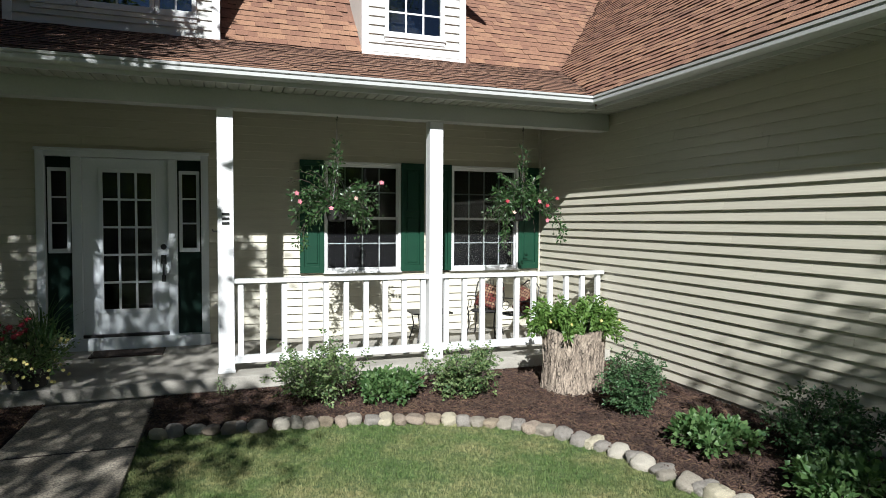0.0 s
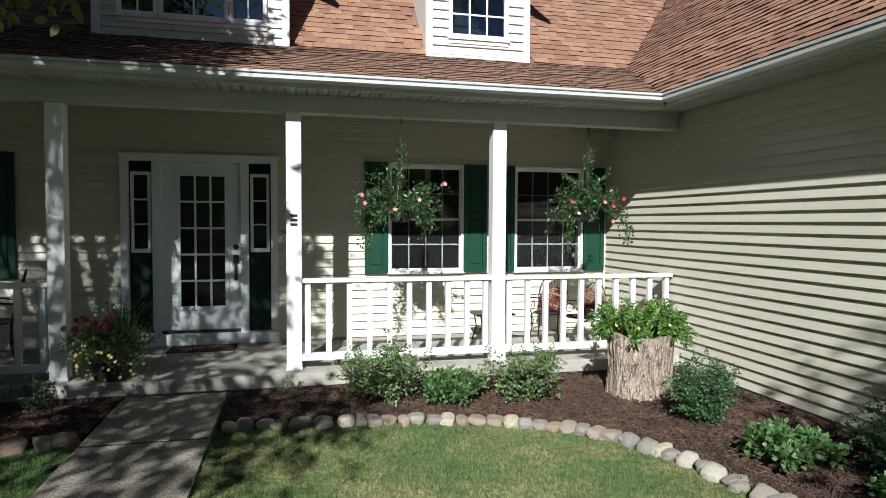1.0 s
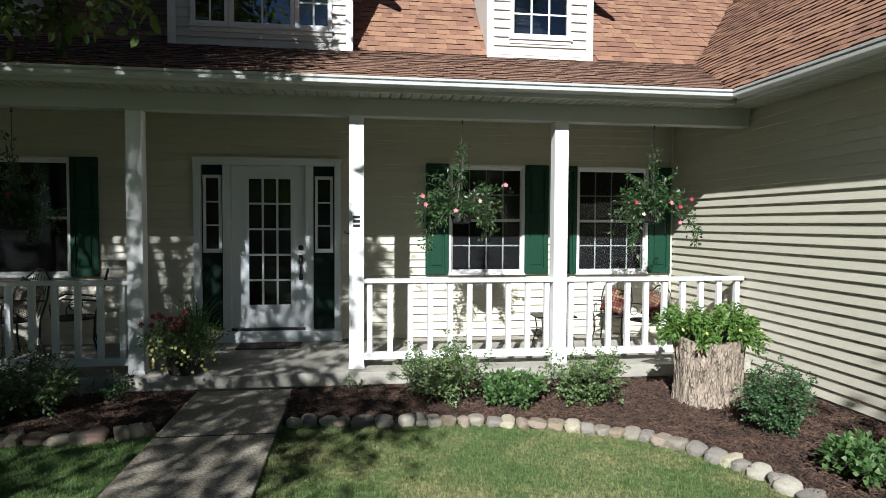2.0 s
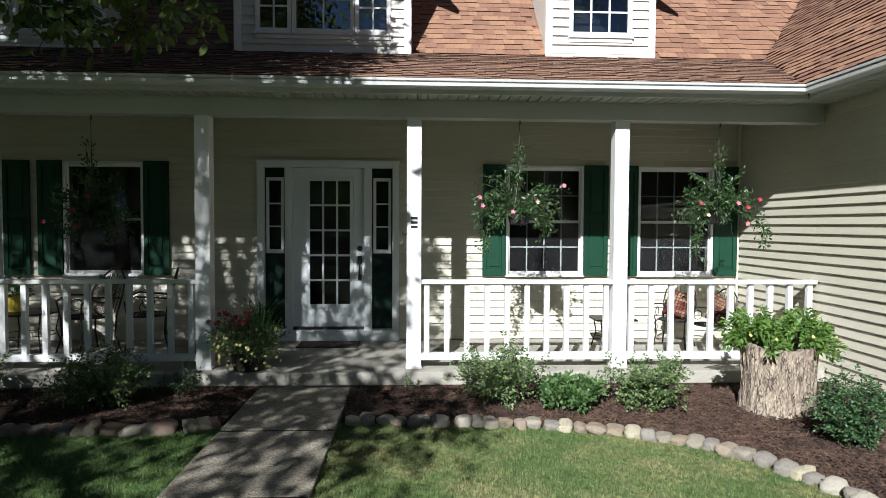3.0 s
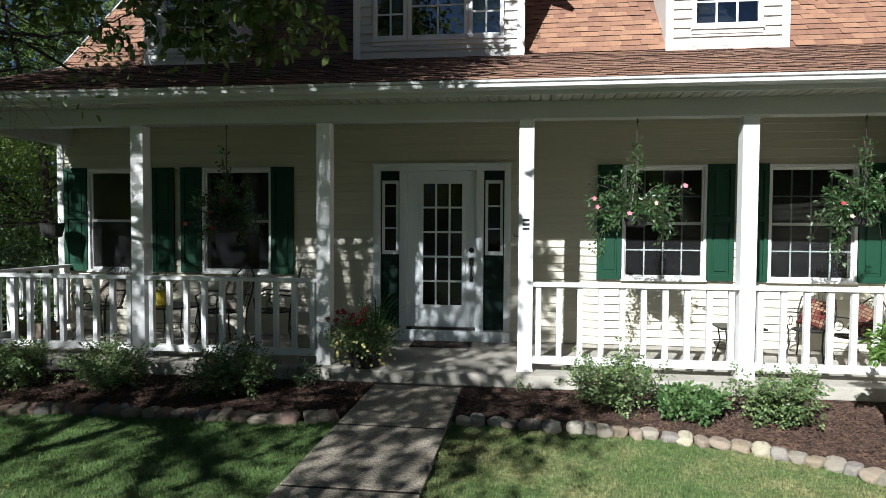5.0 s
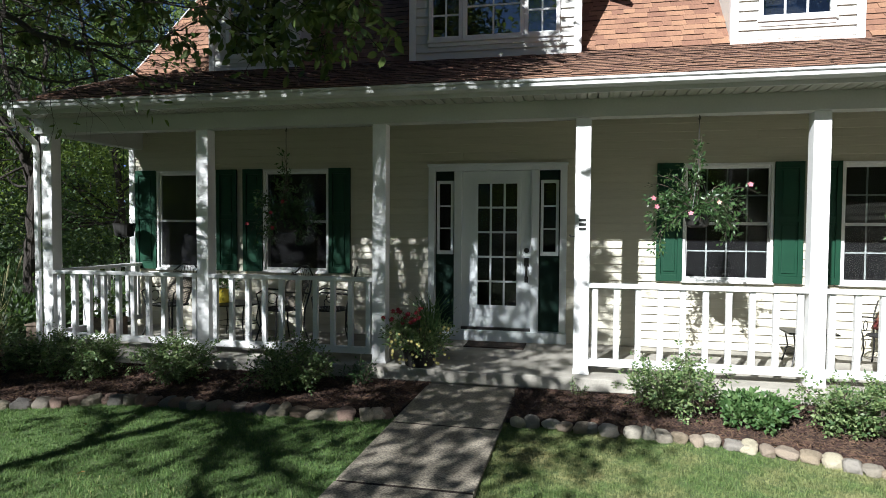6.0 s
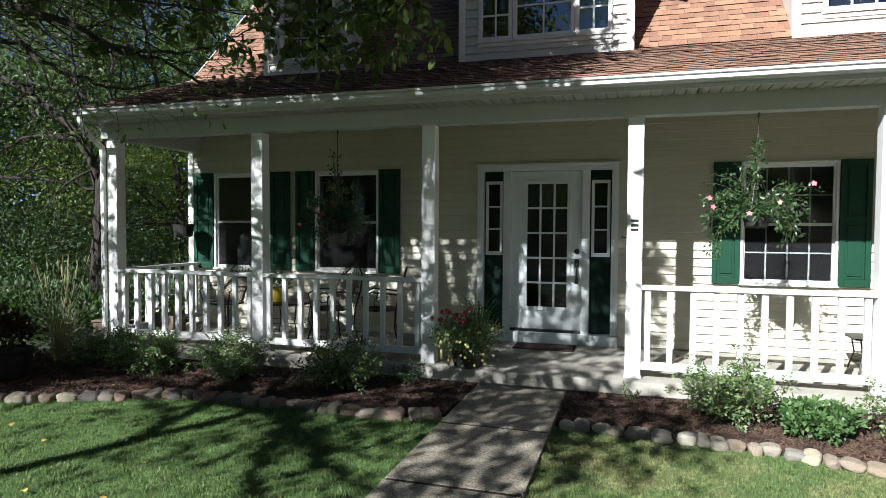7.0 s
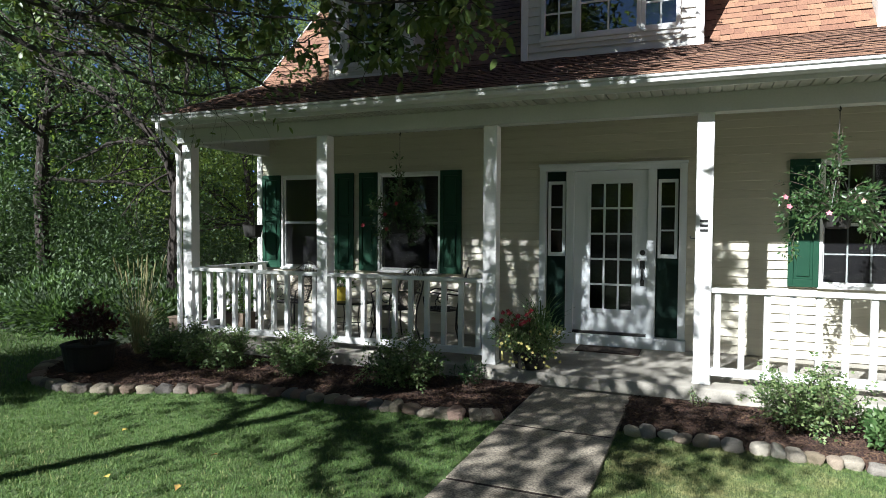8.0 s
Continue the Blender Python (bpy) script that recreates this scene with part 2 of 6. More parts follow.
_t, _m = _n.new("ShaderNodeBsdfTransparent"), _n.new("ShaderNodeMixShader")
_n["Principled BSDF"].inputs["Base Color"].default_value, _n["Principled BSDF"].inputs["Roughness"].default_value = (0.03, 0.03, 0.033, 1), 0.8
_m.inputs[0].default_value = 0.12
_l.new(_t.outputs[0], _m.inputs[1]), _l.new(_n["Principled BSDF"].outputs[0], _m.inputs[2]), _l.new(_m.outputs[0], _n["Material Output"].inputs["Surface"])
M_GLASS_UP = glass_material("coated_glass", (0.55, 0.58, 0.58), 2.5)
L_GRASS = leaf_material("grass_blade", (0.048, 0.112, 0.028), (0.185, 0.238, 0.076), (0.17, 0.27, 0.06), 0.7, 0.22, (0.40, 0.33, 0.165), patch=24.0, uneven=(0.72, 1.25))
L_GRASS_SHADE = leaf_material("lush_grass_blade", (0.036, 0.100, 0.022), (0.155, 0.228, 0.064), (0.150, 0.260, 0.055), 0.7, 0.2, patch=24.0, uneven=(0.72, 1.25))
L_SHRUB = leaf_material("shrub_leaf", (0.032, 0.082, 0.024), (0.235, 0.300, 0.125), (0.16, 0.26, 0.06), 0.5, 0.26)
L_SHRUB_FINE = leaf_material("fine_shrub_leaf", (0.025, 0.073, 0.025), (0.106, 0.188, 0.077), (0.112, 0.213, 0.062), 0.5, 0.22)
L_HOSTA = leaf_material("broad_leaf", (0.048, 0.114, 0.036), (0.144, 0.228, 0.084), (0.144, 0.276, 0.060))
L_BASKET = leaf_material("vine_leaf", (0.022, 0.060, 0.020), (0.066, 0.122, 0.040), (0.070, 0.140, 0.030), 0.35, 0.25)
L_STUMP = leaf_material("bright_leaf", (0.084, 0.168, 0.036), (0.156, 0.252, 0.060), (0.216, 0.360, 0.060))
L_TREE = leaf_material("tree_leaf", (0.058, 0.109, 0.029), (0.123, 0.167, 0.043), (0.174, 0.246, 0.043), 0.45, 0.3)
# The patch noise paints lit and shaded masses into the leaf colour.
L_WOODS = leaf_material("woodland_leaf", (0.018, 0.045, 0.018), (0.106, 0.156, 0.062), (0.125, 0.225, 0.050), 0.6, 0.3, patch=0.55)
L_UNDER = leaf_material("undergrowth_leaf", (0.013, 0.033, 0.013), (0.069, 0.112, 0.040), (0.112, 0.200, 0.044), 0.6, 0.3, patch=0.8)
# Brighter copy for one tree kind: sunlight put into its leaf colour.
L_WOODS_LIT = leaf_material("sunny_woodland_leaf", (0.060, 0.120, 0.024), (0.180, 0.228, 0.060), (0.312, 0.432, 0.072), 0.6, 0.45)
L_BURGUNDY = leaf_material("burgundy_leaf", (0.04, 0.012, 0.016), (0.06, 0.02, 0.02), (0.08, 0.02, 0.02))
L_REED = leaf_material("reed", (0.184, 0.196, 0.081), (0.299, 0.265, 0.138), (0.230, 0.230, 0.092), 0.7, 0.3)


def cushion_material(name, ca, cb, cc, scale):
    m = bpy.data.materials.new(name)
    m.use_nodes = True
    nt = m.node_tree
    n, ln = nt.nodes, nt.links
    b = n["Principled BSDF"]
    co = n.new("ShaderNodeTexCoord")
    br = n.new("ShaderNodeTexBrick")
    br.offset = 0.0
    br.inputs["Color1"].default_value, br.inputs["Color2"].default_value, br.inputs["Mortar"].default_value = (*ca, 1), (*cb, 1), (*cc, 1)
    br.inputs["Scale"].default_value = scale
    br.inputs["Mortar Size"].default_value, br.inputs["Brick Width"].default_value, br.inputs["Row Height"].default_value = 0.05, 0.5, 0.5
    mp = n.new("ShaderNodeMapping")
    mp.inputs["Rotation"].default_value = (radians(90), 0, 0)
    ln.new(co.outputs["Object"], mp.inputs["Vector"])
    ln.new(mp.outputs[0], br.inputs["Vector"])
    ln.new(br.outputs["Color"], b.inputs["Base Color"])
    b.inputs["Roughness"].default_value = 0.95
    return m


M_PLAID = cushion_material("red_plaid", (0.11, 0.010, 0.009), (0.26, 0.17, 0.10), (0.03, 0.008, 0.008), 11)
M_SPOT = cushion_material("black_white_weave", (0.03, 0.026, 0.022), (0.07, 0.06, 0.055), (0.38, 0.33, 0.25), 22)


# ---- mesh helpers ----
def box(bm, x0, x1, y0, y1, z0, z1, bevel=0.0):
    made = bmesh.ops.create_cube(bm, size=1.0, matrix=Matrix.Translation(((x0 + x1) / 2, (y0 + y1) / 2, (z0 + z1) / 2)) @ Matrix.Diagonal((x1 - x0, y1 - y0, z1 - z0, 1)))
    if bevel:
        edges = list({e for v in made["verts"] for e in v.link_edges})
        bmesh.ops.bevel(bm, geom=edges, offset=bevel, segments=2, affect="EDGES", profile=0.7)


def boxes(*specs, bevel=0.0):
    bm = bmesh.new()
    for s in specs:
        box(bm, *s, bevel=bevel)
    return bm


def tube(bm, pts, radii, sides=8, cap=True):
    """A tapered tube along points."""
    pts = [Vector(p) for p in pts]
    if not isinstance(radii, (list, tuple)):
        radii = [radii] * len(pts)
    rings = []
    ref = None
    for i, p in enumerate(pts):
        d = (pts[min(i + 1, len(pts) - 1)] - pts[max(i - 1, 0)]).normalized()
        if ref is None:
            ref = d.orthogonal().normalized()
        ref = (ref - d * ref.dot(d)).normalized()
        s = d.cross(ref)
        rings.append([bm.verts.new(p + (ref * math.cos(a) + s * math.sin(a)) * radii[i]) for a in [2 * math.pi * k / sides for k in range(sides)]])
    for a, b in zip(rings, rings[1:]):
        for k in range(sides):
            bm.faces.new((a[k], a[(k + 1) % sides], b[(k + 1) % sides], b[k]))
    if cap:
        bm.faces.new(rings[0][::-1])
        bm.faces.new(rings[-1])


def lathe(bm, profile, centre=(0, 0, 0), sides=20, wobble=0.0):
    """A turned form from (radius, height) pairs."""
    cx, cy, cz = centre
    rings = []
    for r, z in profile:
        rings.append([bm.verts.new((cx + r * (1 + wobble * math.sin(3 * a + z * 9)) * math.cos(a), cy + r * (1 + wobble * math.cos(2 * a + z * 7)) * math.sin(a), cz + z)) for a in [2 * math.pi * k / sides for k in range(sides)]])
    for a, b in zip(rings, rings[1:]):
        for k in range(sides):
            bm.faces.new((a[k], a[(k + 1) % sides], b[(k + 1) % sides], b[k]))
    bm.faces.new(rings[0][::-1])
    bm.faces.new(rings[-1])


def finish(name, bm, mat, smooth=False):
    bmesh.ops.recalc_face_normals(bm, faces=bm.faces)
    me = bpy.data.meshes.new(name)
    bm.to_mesh(me)
    bm.free()
    me.materials.append(mat)
    if smooth:
        me.polygons.foreach_set("use_smooth", [True] * len(me.polygons))
    return me


def part(name, bm, mat, parent=None, label="", smooth=False, at=None):
    """One bmesh as one mesh object under a thing or a part."""
    ob = new(name, finish(name, bm, mat, smooth))
    if parent is not None:
        ob.parent = parent
    if at is not None:
        ob.matrix_basis = at
    if label:
        ob["label"] = label
    return ob


def share(name, me, parent, at):
    ob = new(name, me)
    if parent is not None:
        ob.parent = parent
    ob.matrix_basis = at
    return ob


def empty(name, at=None, label="", category="", group="", kind=""):
    ob = new(name)
    ob.empty_display_size = 0.1
    if at is not None:
        ob.matrix_basis = at
    return tagged(ob, label, category, group, kind)


def from_arrays(name, verts, faces, mat, smooth=False):
    me = bpy.data.meshes.new(name)
    nv, nf, k = len(verts), len(faces), faces.shape[1]
    me.vertices.add(nv)
    me.vertices.foreach_set("co", np.asarray(verts, dtype=np.float32).ravel())
    me.loops.add(nf * k)
    me.loops.foreach_set("vertex_index", np.asarray(faces, dtype=np.int32).ravel())
    me.polygons.add(nf)
    me.polygons.foreach_set("loop_start", np.arange(0, nf * k, k, dtype=np.int32))
    me.update(calc_edges=True)
    me.validate()
    me.materials.append(mat)
    if smooth:
        me.polygons.foreach_set("use_smooth", [True] * nf)
    return me


def unit(v):
    return v / np.maximum(np.linalg.norm(v, axis=1, keepdims=True), 1e-9)


def leaves(name, at, way, length, width, mat, rng, fold=0.18, curl=0.15):
    """Many pointed leaves, folded along the midrib and curling down at the tip."""
    n = len(at)
    way = unit(way)
    side = unit(np.cross(way, unit(rng.normal(size=(n, 3)) * 0.8 + [0, 0, 1.0])))
    up = np.cross(side, way)
    ln = (length * rng.uniform(0.65, 1.2, n))[:, None]
    wd = (width * rng.uniform(0.75, 1.2, n))[:, None]
    v = np.stack([at, at + way * ln * 0.42 + side * wd * 0.5 + up * wd * fold, at + way * ln * 0.5, at + way * ln * 0.42 - side * wd * 0.5 + up * wd * fold,
                  at + way * ln - up * ln * curl], 1).reshape(-1, 3)
    f = np.array([[0, 1, 2], [0, 2, 3], [1, 4, 2], [2, 4, 3]])
    faces = (np.arange(n)[:, None, None] * 5 + f[None]).reshape(-1, 3)
    return from_arrays(name, v, faces, mat)


def oval_leaves(name, at, way, length, width, mat, rng, curl=0.2):
    """Broad oval leaves with a folded midrib and a drooping tip."""
    n = len(at)
    way = unit(way)
    side = unit(np.cross(way, unit(rng.normal(size=(n, 3)) * 0.7 + [0, 0, 1.0])))
    up = np.cross(side, way)
    ln = (length * rng.uniform(0.6, 1.2, n))[:, None]
    wd = (width * rng.uniform(0.75, 1.15, n))[:, None]
    v = np.stack([at, at + way * ln * 0.25 + side * wd * 0.42 + up * wd * 0.1, at + way * ln * 0.66 + side * wd * 0.44 - up * ln * curl * 0.3, at + way * ln - up * ln * curl,
                  at + way * ln * 0.66 - side * wd * 0.44 - up * ln * curl * 0.3, at + way * ln * 0.25 - side * wd * 0.42 + up * wd * 0.1, at + way * ln * 0.5 - up * ln * curl * 0.25], 1).reshape(-1, 3)
    f = np.array([[0, 1, 6], [1, 2, 6], [2, 3, 6], [3, 4, 6], [4, 5, 6], [5, 0, 6]])
    return from_arrays(name, v, (np.arange(n)[:, None, None] * 7 + f[None]).reshape(-1, 3), mat)


def simple_leaves(name, at, way, length, width, mat, rng):
    """Leaves of two triangles, for crowns farther off."""
    n = len(at)
    way = unit(way)
    side = unit(np.cross(way, unit(rng.normal(size=(n, 3)))))
    ln = (length * rng.uniform(0.6, 1.25, n))[:, None]
    wd = (width * rng.uniform(0.7, 1.25, n))[:, None]
    bend = np.cross(side, way) * ln * 0.12
    v = np.stack([at, at + way * ln * 0.5 + side * wd * 0.5 - bend, at + way * ln, at + way * ln * 0.5 - side * wd * 0.5 - bend], 1).reshape(-1, 3)
    faces = (np.arange(n)[:, None, None] * 4 + np.array([[0, 1, 2], [0, 2, 3]])[None]).reshape(-1, 3)
    return from_arrays(name, v, faces, mat)


# ---- the plan, in metres ----
FL = 0.16          # porch floor
WY = 8.10          # face of the front wall
WX = 4.30          # face of the wing's wall
HL = -6.52         # left end of the house
EAVE_Y, EAVE_X, EAVE_Z = 6.0, 3.83, 3.03
BREAK_Z = 3.83     # where the porch roof meets the steep roof, above the front wall
LOW, STEEP, WING = 0.381, 1.02, 1.01
RIDGE_Y, RIDGE_X = 12.1, 7.8
ROOF_L = -6.47
STONES_R = [(-0.58, 5.22), (0.38, 5.14), (1.16, 5.03), (1.73, 4.83), (2.19, 4.56), (2.48, 4.18), (2.66, 3.72), (2.74, 3.3), (2.83, 2.9), (2.9, 2.3), (2.95, 1.6)]
STONES_L = [(-1.58, 5.17), (-2.07, 5.0), (-2.6, 5.03), (-3.4, 5.03), (-4.19, 4.98), (-4.72, 4.74), (-5.49, 4.41), (-5.95, 4.3), (-6.5, 4.47), (-6.95, 4.85), (-7.1, 5.3)]


def spline(points, step):
    """Points at even steps along a smooth line through the given ones."""
    p = [Vector((*q, 0)) for q in points]
    dense = []
    for i in range(len(p) - 1):
        a, b, c, d = p[max(i - 1, 0)], p[i], p[i + 1], p[min(i + 2, len(p) - 1)]
        for k in range(100):
            t = k / 100
            dense.append(0.5 * ((2 * b) + (c - a) * t + (2 * a - 5 * b + 4 * c - d) * t * t + (3 * b - a - 3 * c + d) * t ** 3))
    dense.append(p[-1])
    out, gone = [dense[0]], 0.0
    for a, b in zip(dense, dense[1:]):
        gone += (b - a).length
        if gone >= step:
            out.append(b)
            gone = 0.0
    return out


def inside(px_, py_, poly):
    """Which points lie within a polygon."""
    res = np.zeros(len(px_), bool)
    j = len(poly) - 1
    for i in range(len(poly)):
        xi, yi, xj, yj = *poly[i][:2], *poly[j][:2]
        hit = ((yi > py_) != (yj > py_)) & (px_ < (xj - xi) * (py_ - yi) / (yj - yi + 1e-12) + xi)
        res ^= hit
        j = i
    return res


BED_R = [(p.x, p.y) for p in spline(STONES_R, 0.2)] + [(WX, 1.6), (WX, 6.3), (-0.62, 6.3)]
BED_L = [(p.x, p.y) for p in spline(STONES_L, 0.2)] + [(-7.3, 6.6), (-6.5, 6.6), (-6.5, 6.3), (-1.51, 6.3)]
WALK = [(-1.515, 6.28), (-0.615, 6.28), (-0.635, -6.0), (-1.535, -6.0)]


def sheet(name, poly, z, mat, depth=0.1):
    bm = bmesh.new()
    top = [bm.verts.new((x, y, z)) for x, y in poly]
    low = [bm.verts.new((x, y, z - depth)) for x, y in poly]
    bm.faces.new(top)
    for i in range(len(poly)):
        j = (i + 1) % len(poly)
        bm.faces.new((top[i], low[i], low[j], top[j]))
    return part(name, bm, mat)


# ground out to the horizon
bm = bmesh.new()
bmesh.ops.create_grid(bm, x_segments=60, y_segments=60, size=400)
for v in bm.verts:
    far = max(0.0, math.hypot(v.co.x, v.co.y) - 30)
    v.co.z = -0.035 + 0.02 * far * (0.6 + 0.4 * math.sin(v.co.x * 0.02))
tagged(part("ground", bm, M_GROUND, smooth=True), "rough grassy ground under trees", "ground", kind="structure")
LAWN = [(-30, -14), (14, -14), (14, 1.6), (2.9, 1.6)] + [(p.x, p.y) for p in spline(STONES_R, 0.2)][::-1] + [(-0.615, 5.2), (-1.515, 5.2)] + [(p.x, p.y) for p in spline(STONES_L, 0.2)] + [(-7.6, 6.4), (-30, 6.4)]
tagged(sheet("lawn", LAWN, -0.012, M_LAWN), "mown green lawn with dry straw patches", "lawn", kind="structure")
tagged(sheet("flower_bed_right", BED_R, 0.004, M_SOIL), "dark soil bed under shredded bark mulch", "flower bed", kind="structure")
tagged(sheet("flower_bed_left", BED_L, 0.003, M_SOIL), "dark soil bed under shredded bark mulch", "flower bed", kind="structure")

# the concrete walk, slab by slab
walkway = tagged(empty("walkway"), "weathered concrete garden walk in square slabs", "path", kind="structure")
cuts = [6.27, 4.95, 3.72, 2.31, 1.0, -0.31, -1.62, -2.93, -4.24]
for a, b in zip(cuts, cuts[1:]):
    part("slab", boxes((-1.52, -0.615, b + 0.018, a - 0.018, -0.1, 0.022), bevel=0.008), M_WALK, walkway)
    part("joint", boxes((-1.51, -0.625, b - 0.0175, b + 0.0175, -0.09, 0.017)), M_SOIL, walkway)

# porch floor: a concrete slab
porch = part("porch_floor", boxes((-6.5, WX - 0.01, 6.28, WY + 0.15, 0.032, FL), bevel=0.010), M_CONCRETE)
tagged(part("porch_footing", boxes((-6.46, WX - 0.02, 6.325, WY + 0.1, -0.1, 0.0315)), M_CONCRETE), "recessed concrete footing under the porch slab", "foundation", kind="structure")
tagged(porch, "grey concrete porch slab with worn edge", "porch floor", kind="structure")


def pierced(bm, x0, x1, z0, z1, y0, y1, holes):
    """A wall along x with rectangular openings."""
    xs = sorted({x0, x1, *[h[0] for h in holes], *[h[1] for h in holes]})
    for a, b in zip(xs, xs[1:]):
        mid = (a + b) / 2
        cut = sorted([(h[2], h[3]) for h in holes if h[0] < mid < h[1]])
        z = z0
        for c, d in cut:
            if c > z:
                box(bm, a, b, y0, y1, z, c)
            z = d
        if z < z1:
            box(bm, a, b, y0, y1, z, z1)


WINDOWS = [(1.205, 2.215), (2.935, 3.945), (-4.375, -3.39), (-6.075, -5.10)]
WZ0, WZ1 = 1.0, 2.425
DOOR = (-1.98, -0.18, FL, 2.445)
HOLES = [(a + 0.02, b - 0.02, WZ0 + 0.02, WZ1 - 0.02) for a, b in WINDOWS] + [(DOOR[0] + 0.03, DOOR[1] - 0.03, FL, DOOR[3] - 0.03)]
bm = bmesh.new()
pierced(bm, HL + 0.02, WX + 0.2, 0.0, 3.75, WY + 0.02, WY + 0.16, HOLES)
wall_front = tagged(part("wall_front", bm, M_SIDING), "cream lap siding on the house front", "wall", kind="structure")
wall_wing = tagged(part("wall_wing", boxes((WX + 0.02, WX + 0.16, -2.5, WY + 0.02, 0.0, 3.05)), M_SIDING), "cream lap siding on the side wing", "wall", kind="structure")
wall_left = tagged(part("wall_left", boxes((HL, HL + 0.15, WY + 0.16, 15.6, 0.0, 3.9)), M_SIDING), "cream lap siding on the gable end", "wall", kind="structure")
bm = bmesh.new()
box(bm, HL, 11.2, 15.6, 15.75, 0, 3.9)
box(bm, 11.05, 11.2, -2.5, 15.6, 0, 3.1)
box(bm, WX + 0.16, 11.05, -2.5, -2.35, 0, 3.05)
tagged(part("wall_back", bm, M_SIDING), "plain cream outer walls", "wall", kind="structure")
# gable triangles
bm = bmesh.new()
a = [bm.verts.new(p) for p in ((HL, WY + 0.1, 3.75), (HL, 15.75, 3.75), (HL, RIDGE_Y, 7.75))]
b = [bm.verts.new((v.co.x + 0.15, v.co.y, v.co.z)) for v in a]
bm.faces.new(a), bm.faces.new(b[::-1])
for i in range(3):
    bm.faces.new((a[i], a[(i + 1) % 3], b[(i + 1) % 3], b[i]))
a = [bm.verts.new(p) for p in ((WX, -2.5, 3.0), (11.2, -2.5, 3.0), (RIDGE_X, -2.5, 6.95))]
b = [bm.verts.new((v.co.x, v.co.y + 0.15, v.co.z)) for v in a]
bm.faces.new(a), bm.faces.new(b[::-1])
for i in range(3):
    bm.faces.new((a[i], a[(i + 1) % 3], b[(i + 1) % 3], b[i]))
tagged(part("wall_gable", bm, M_SIDING), "cream gable ends under the roof", "wall", kind="structure")
# rooms behind the windows, their shade put into a near-black colour
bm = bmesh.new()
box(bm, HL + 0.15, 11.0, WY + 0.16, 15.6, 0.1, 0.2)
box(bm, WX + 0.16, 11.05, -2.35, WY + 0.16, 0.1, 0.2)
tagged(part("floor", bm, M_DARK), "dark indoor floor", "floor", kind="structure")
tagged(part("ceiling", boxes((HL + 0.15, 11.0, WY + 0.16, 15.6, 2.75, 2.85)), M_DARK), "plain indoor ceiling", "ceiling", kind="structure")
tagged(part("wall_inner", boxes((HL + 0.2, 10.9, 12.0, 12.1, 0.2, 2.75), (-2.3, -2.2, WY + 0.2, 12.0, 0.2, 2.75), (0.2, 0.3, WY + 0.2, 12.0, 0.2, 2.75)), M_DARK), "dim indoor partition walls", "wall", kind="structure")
# foundation
tagged(part("foundation", boxes((WX + 0.004, WX + 0.14, -2.5, 6.28, -0.1, 0.06)), M_CONCRETE), "grey concrete footing", "foundation", kind="structure")

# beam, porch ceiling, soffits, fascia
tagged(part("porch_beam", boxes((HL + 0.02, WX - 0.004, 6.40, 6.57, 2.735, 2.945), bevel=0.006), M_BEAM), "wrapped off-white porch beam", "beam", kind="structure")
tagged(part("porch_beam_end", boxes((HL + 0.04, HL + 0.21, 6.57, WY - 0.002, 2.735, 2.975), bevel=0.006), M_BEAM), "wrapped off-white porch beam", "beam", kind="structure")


def soffit_run(name, along_x, lo, hi, a, b, z, mat, label, category="soffit", rib=0.1016):
    """Vinyl panels: bowed ribs parted by deep grooves, across the run."""
    bm = bmesh.new()
    s = lo
    while s < hi - 0.02:
        e = min(s + rib, hi)
        w = e - s
        line = [(0.0, 0.020), (0.007, 0.020), (0.010, 0.002), (w * 0.5, -0.004), (w - 0.003, 0.002), (w, 0.020), (w, 0.028), (0.0, 0.028)]
        if along_x:
            near, far = [[bm.verts.new((s + p, q, z + h)) for p, h in line] for q in (a, b)]
        else:
            near, far = [[bm.verts.new((q, s + p, z + h)) for p, h in line] for q in (a, b)]
        for i in range(8):
            j = (i + 1) % 8
            bm.faces.new((near[i], near[j], far[j], far[i]))
        bm.faces.new(near[::-1]), bm.faces.new(far)
        s = e
    return tagged(part(name, bm, mat), label, category, kind="structure")


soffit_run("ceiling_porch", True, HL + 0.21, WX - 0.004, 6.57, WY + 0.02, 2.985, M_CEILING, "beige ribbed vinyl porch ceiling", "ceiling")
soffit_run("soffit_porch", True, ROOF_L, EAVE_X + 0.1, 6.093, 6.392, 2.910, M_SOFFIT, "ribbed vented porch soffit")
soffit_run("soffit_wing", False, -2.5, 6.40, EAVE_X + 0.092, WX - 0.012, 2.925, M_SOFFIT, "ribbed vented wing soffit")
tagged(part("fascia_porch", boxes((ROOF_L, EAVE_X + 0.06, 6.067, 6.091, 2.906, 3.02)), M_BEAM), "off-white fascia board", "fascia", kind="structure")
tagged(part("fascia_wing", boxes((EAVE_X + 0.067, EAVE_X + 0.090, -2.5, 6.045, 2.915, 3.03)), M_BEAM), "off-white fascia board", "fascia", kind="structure")


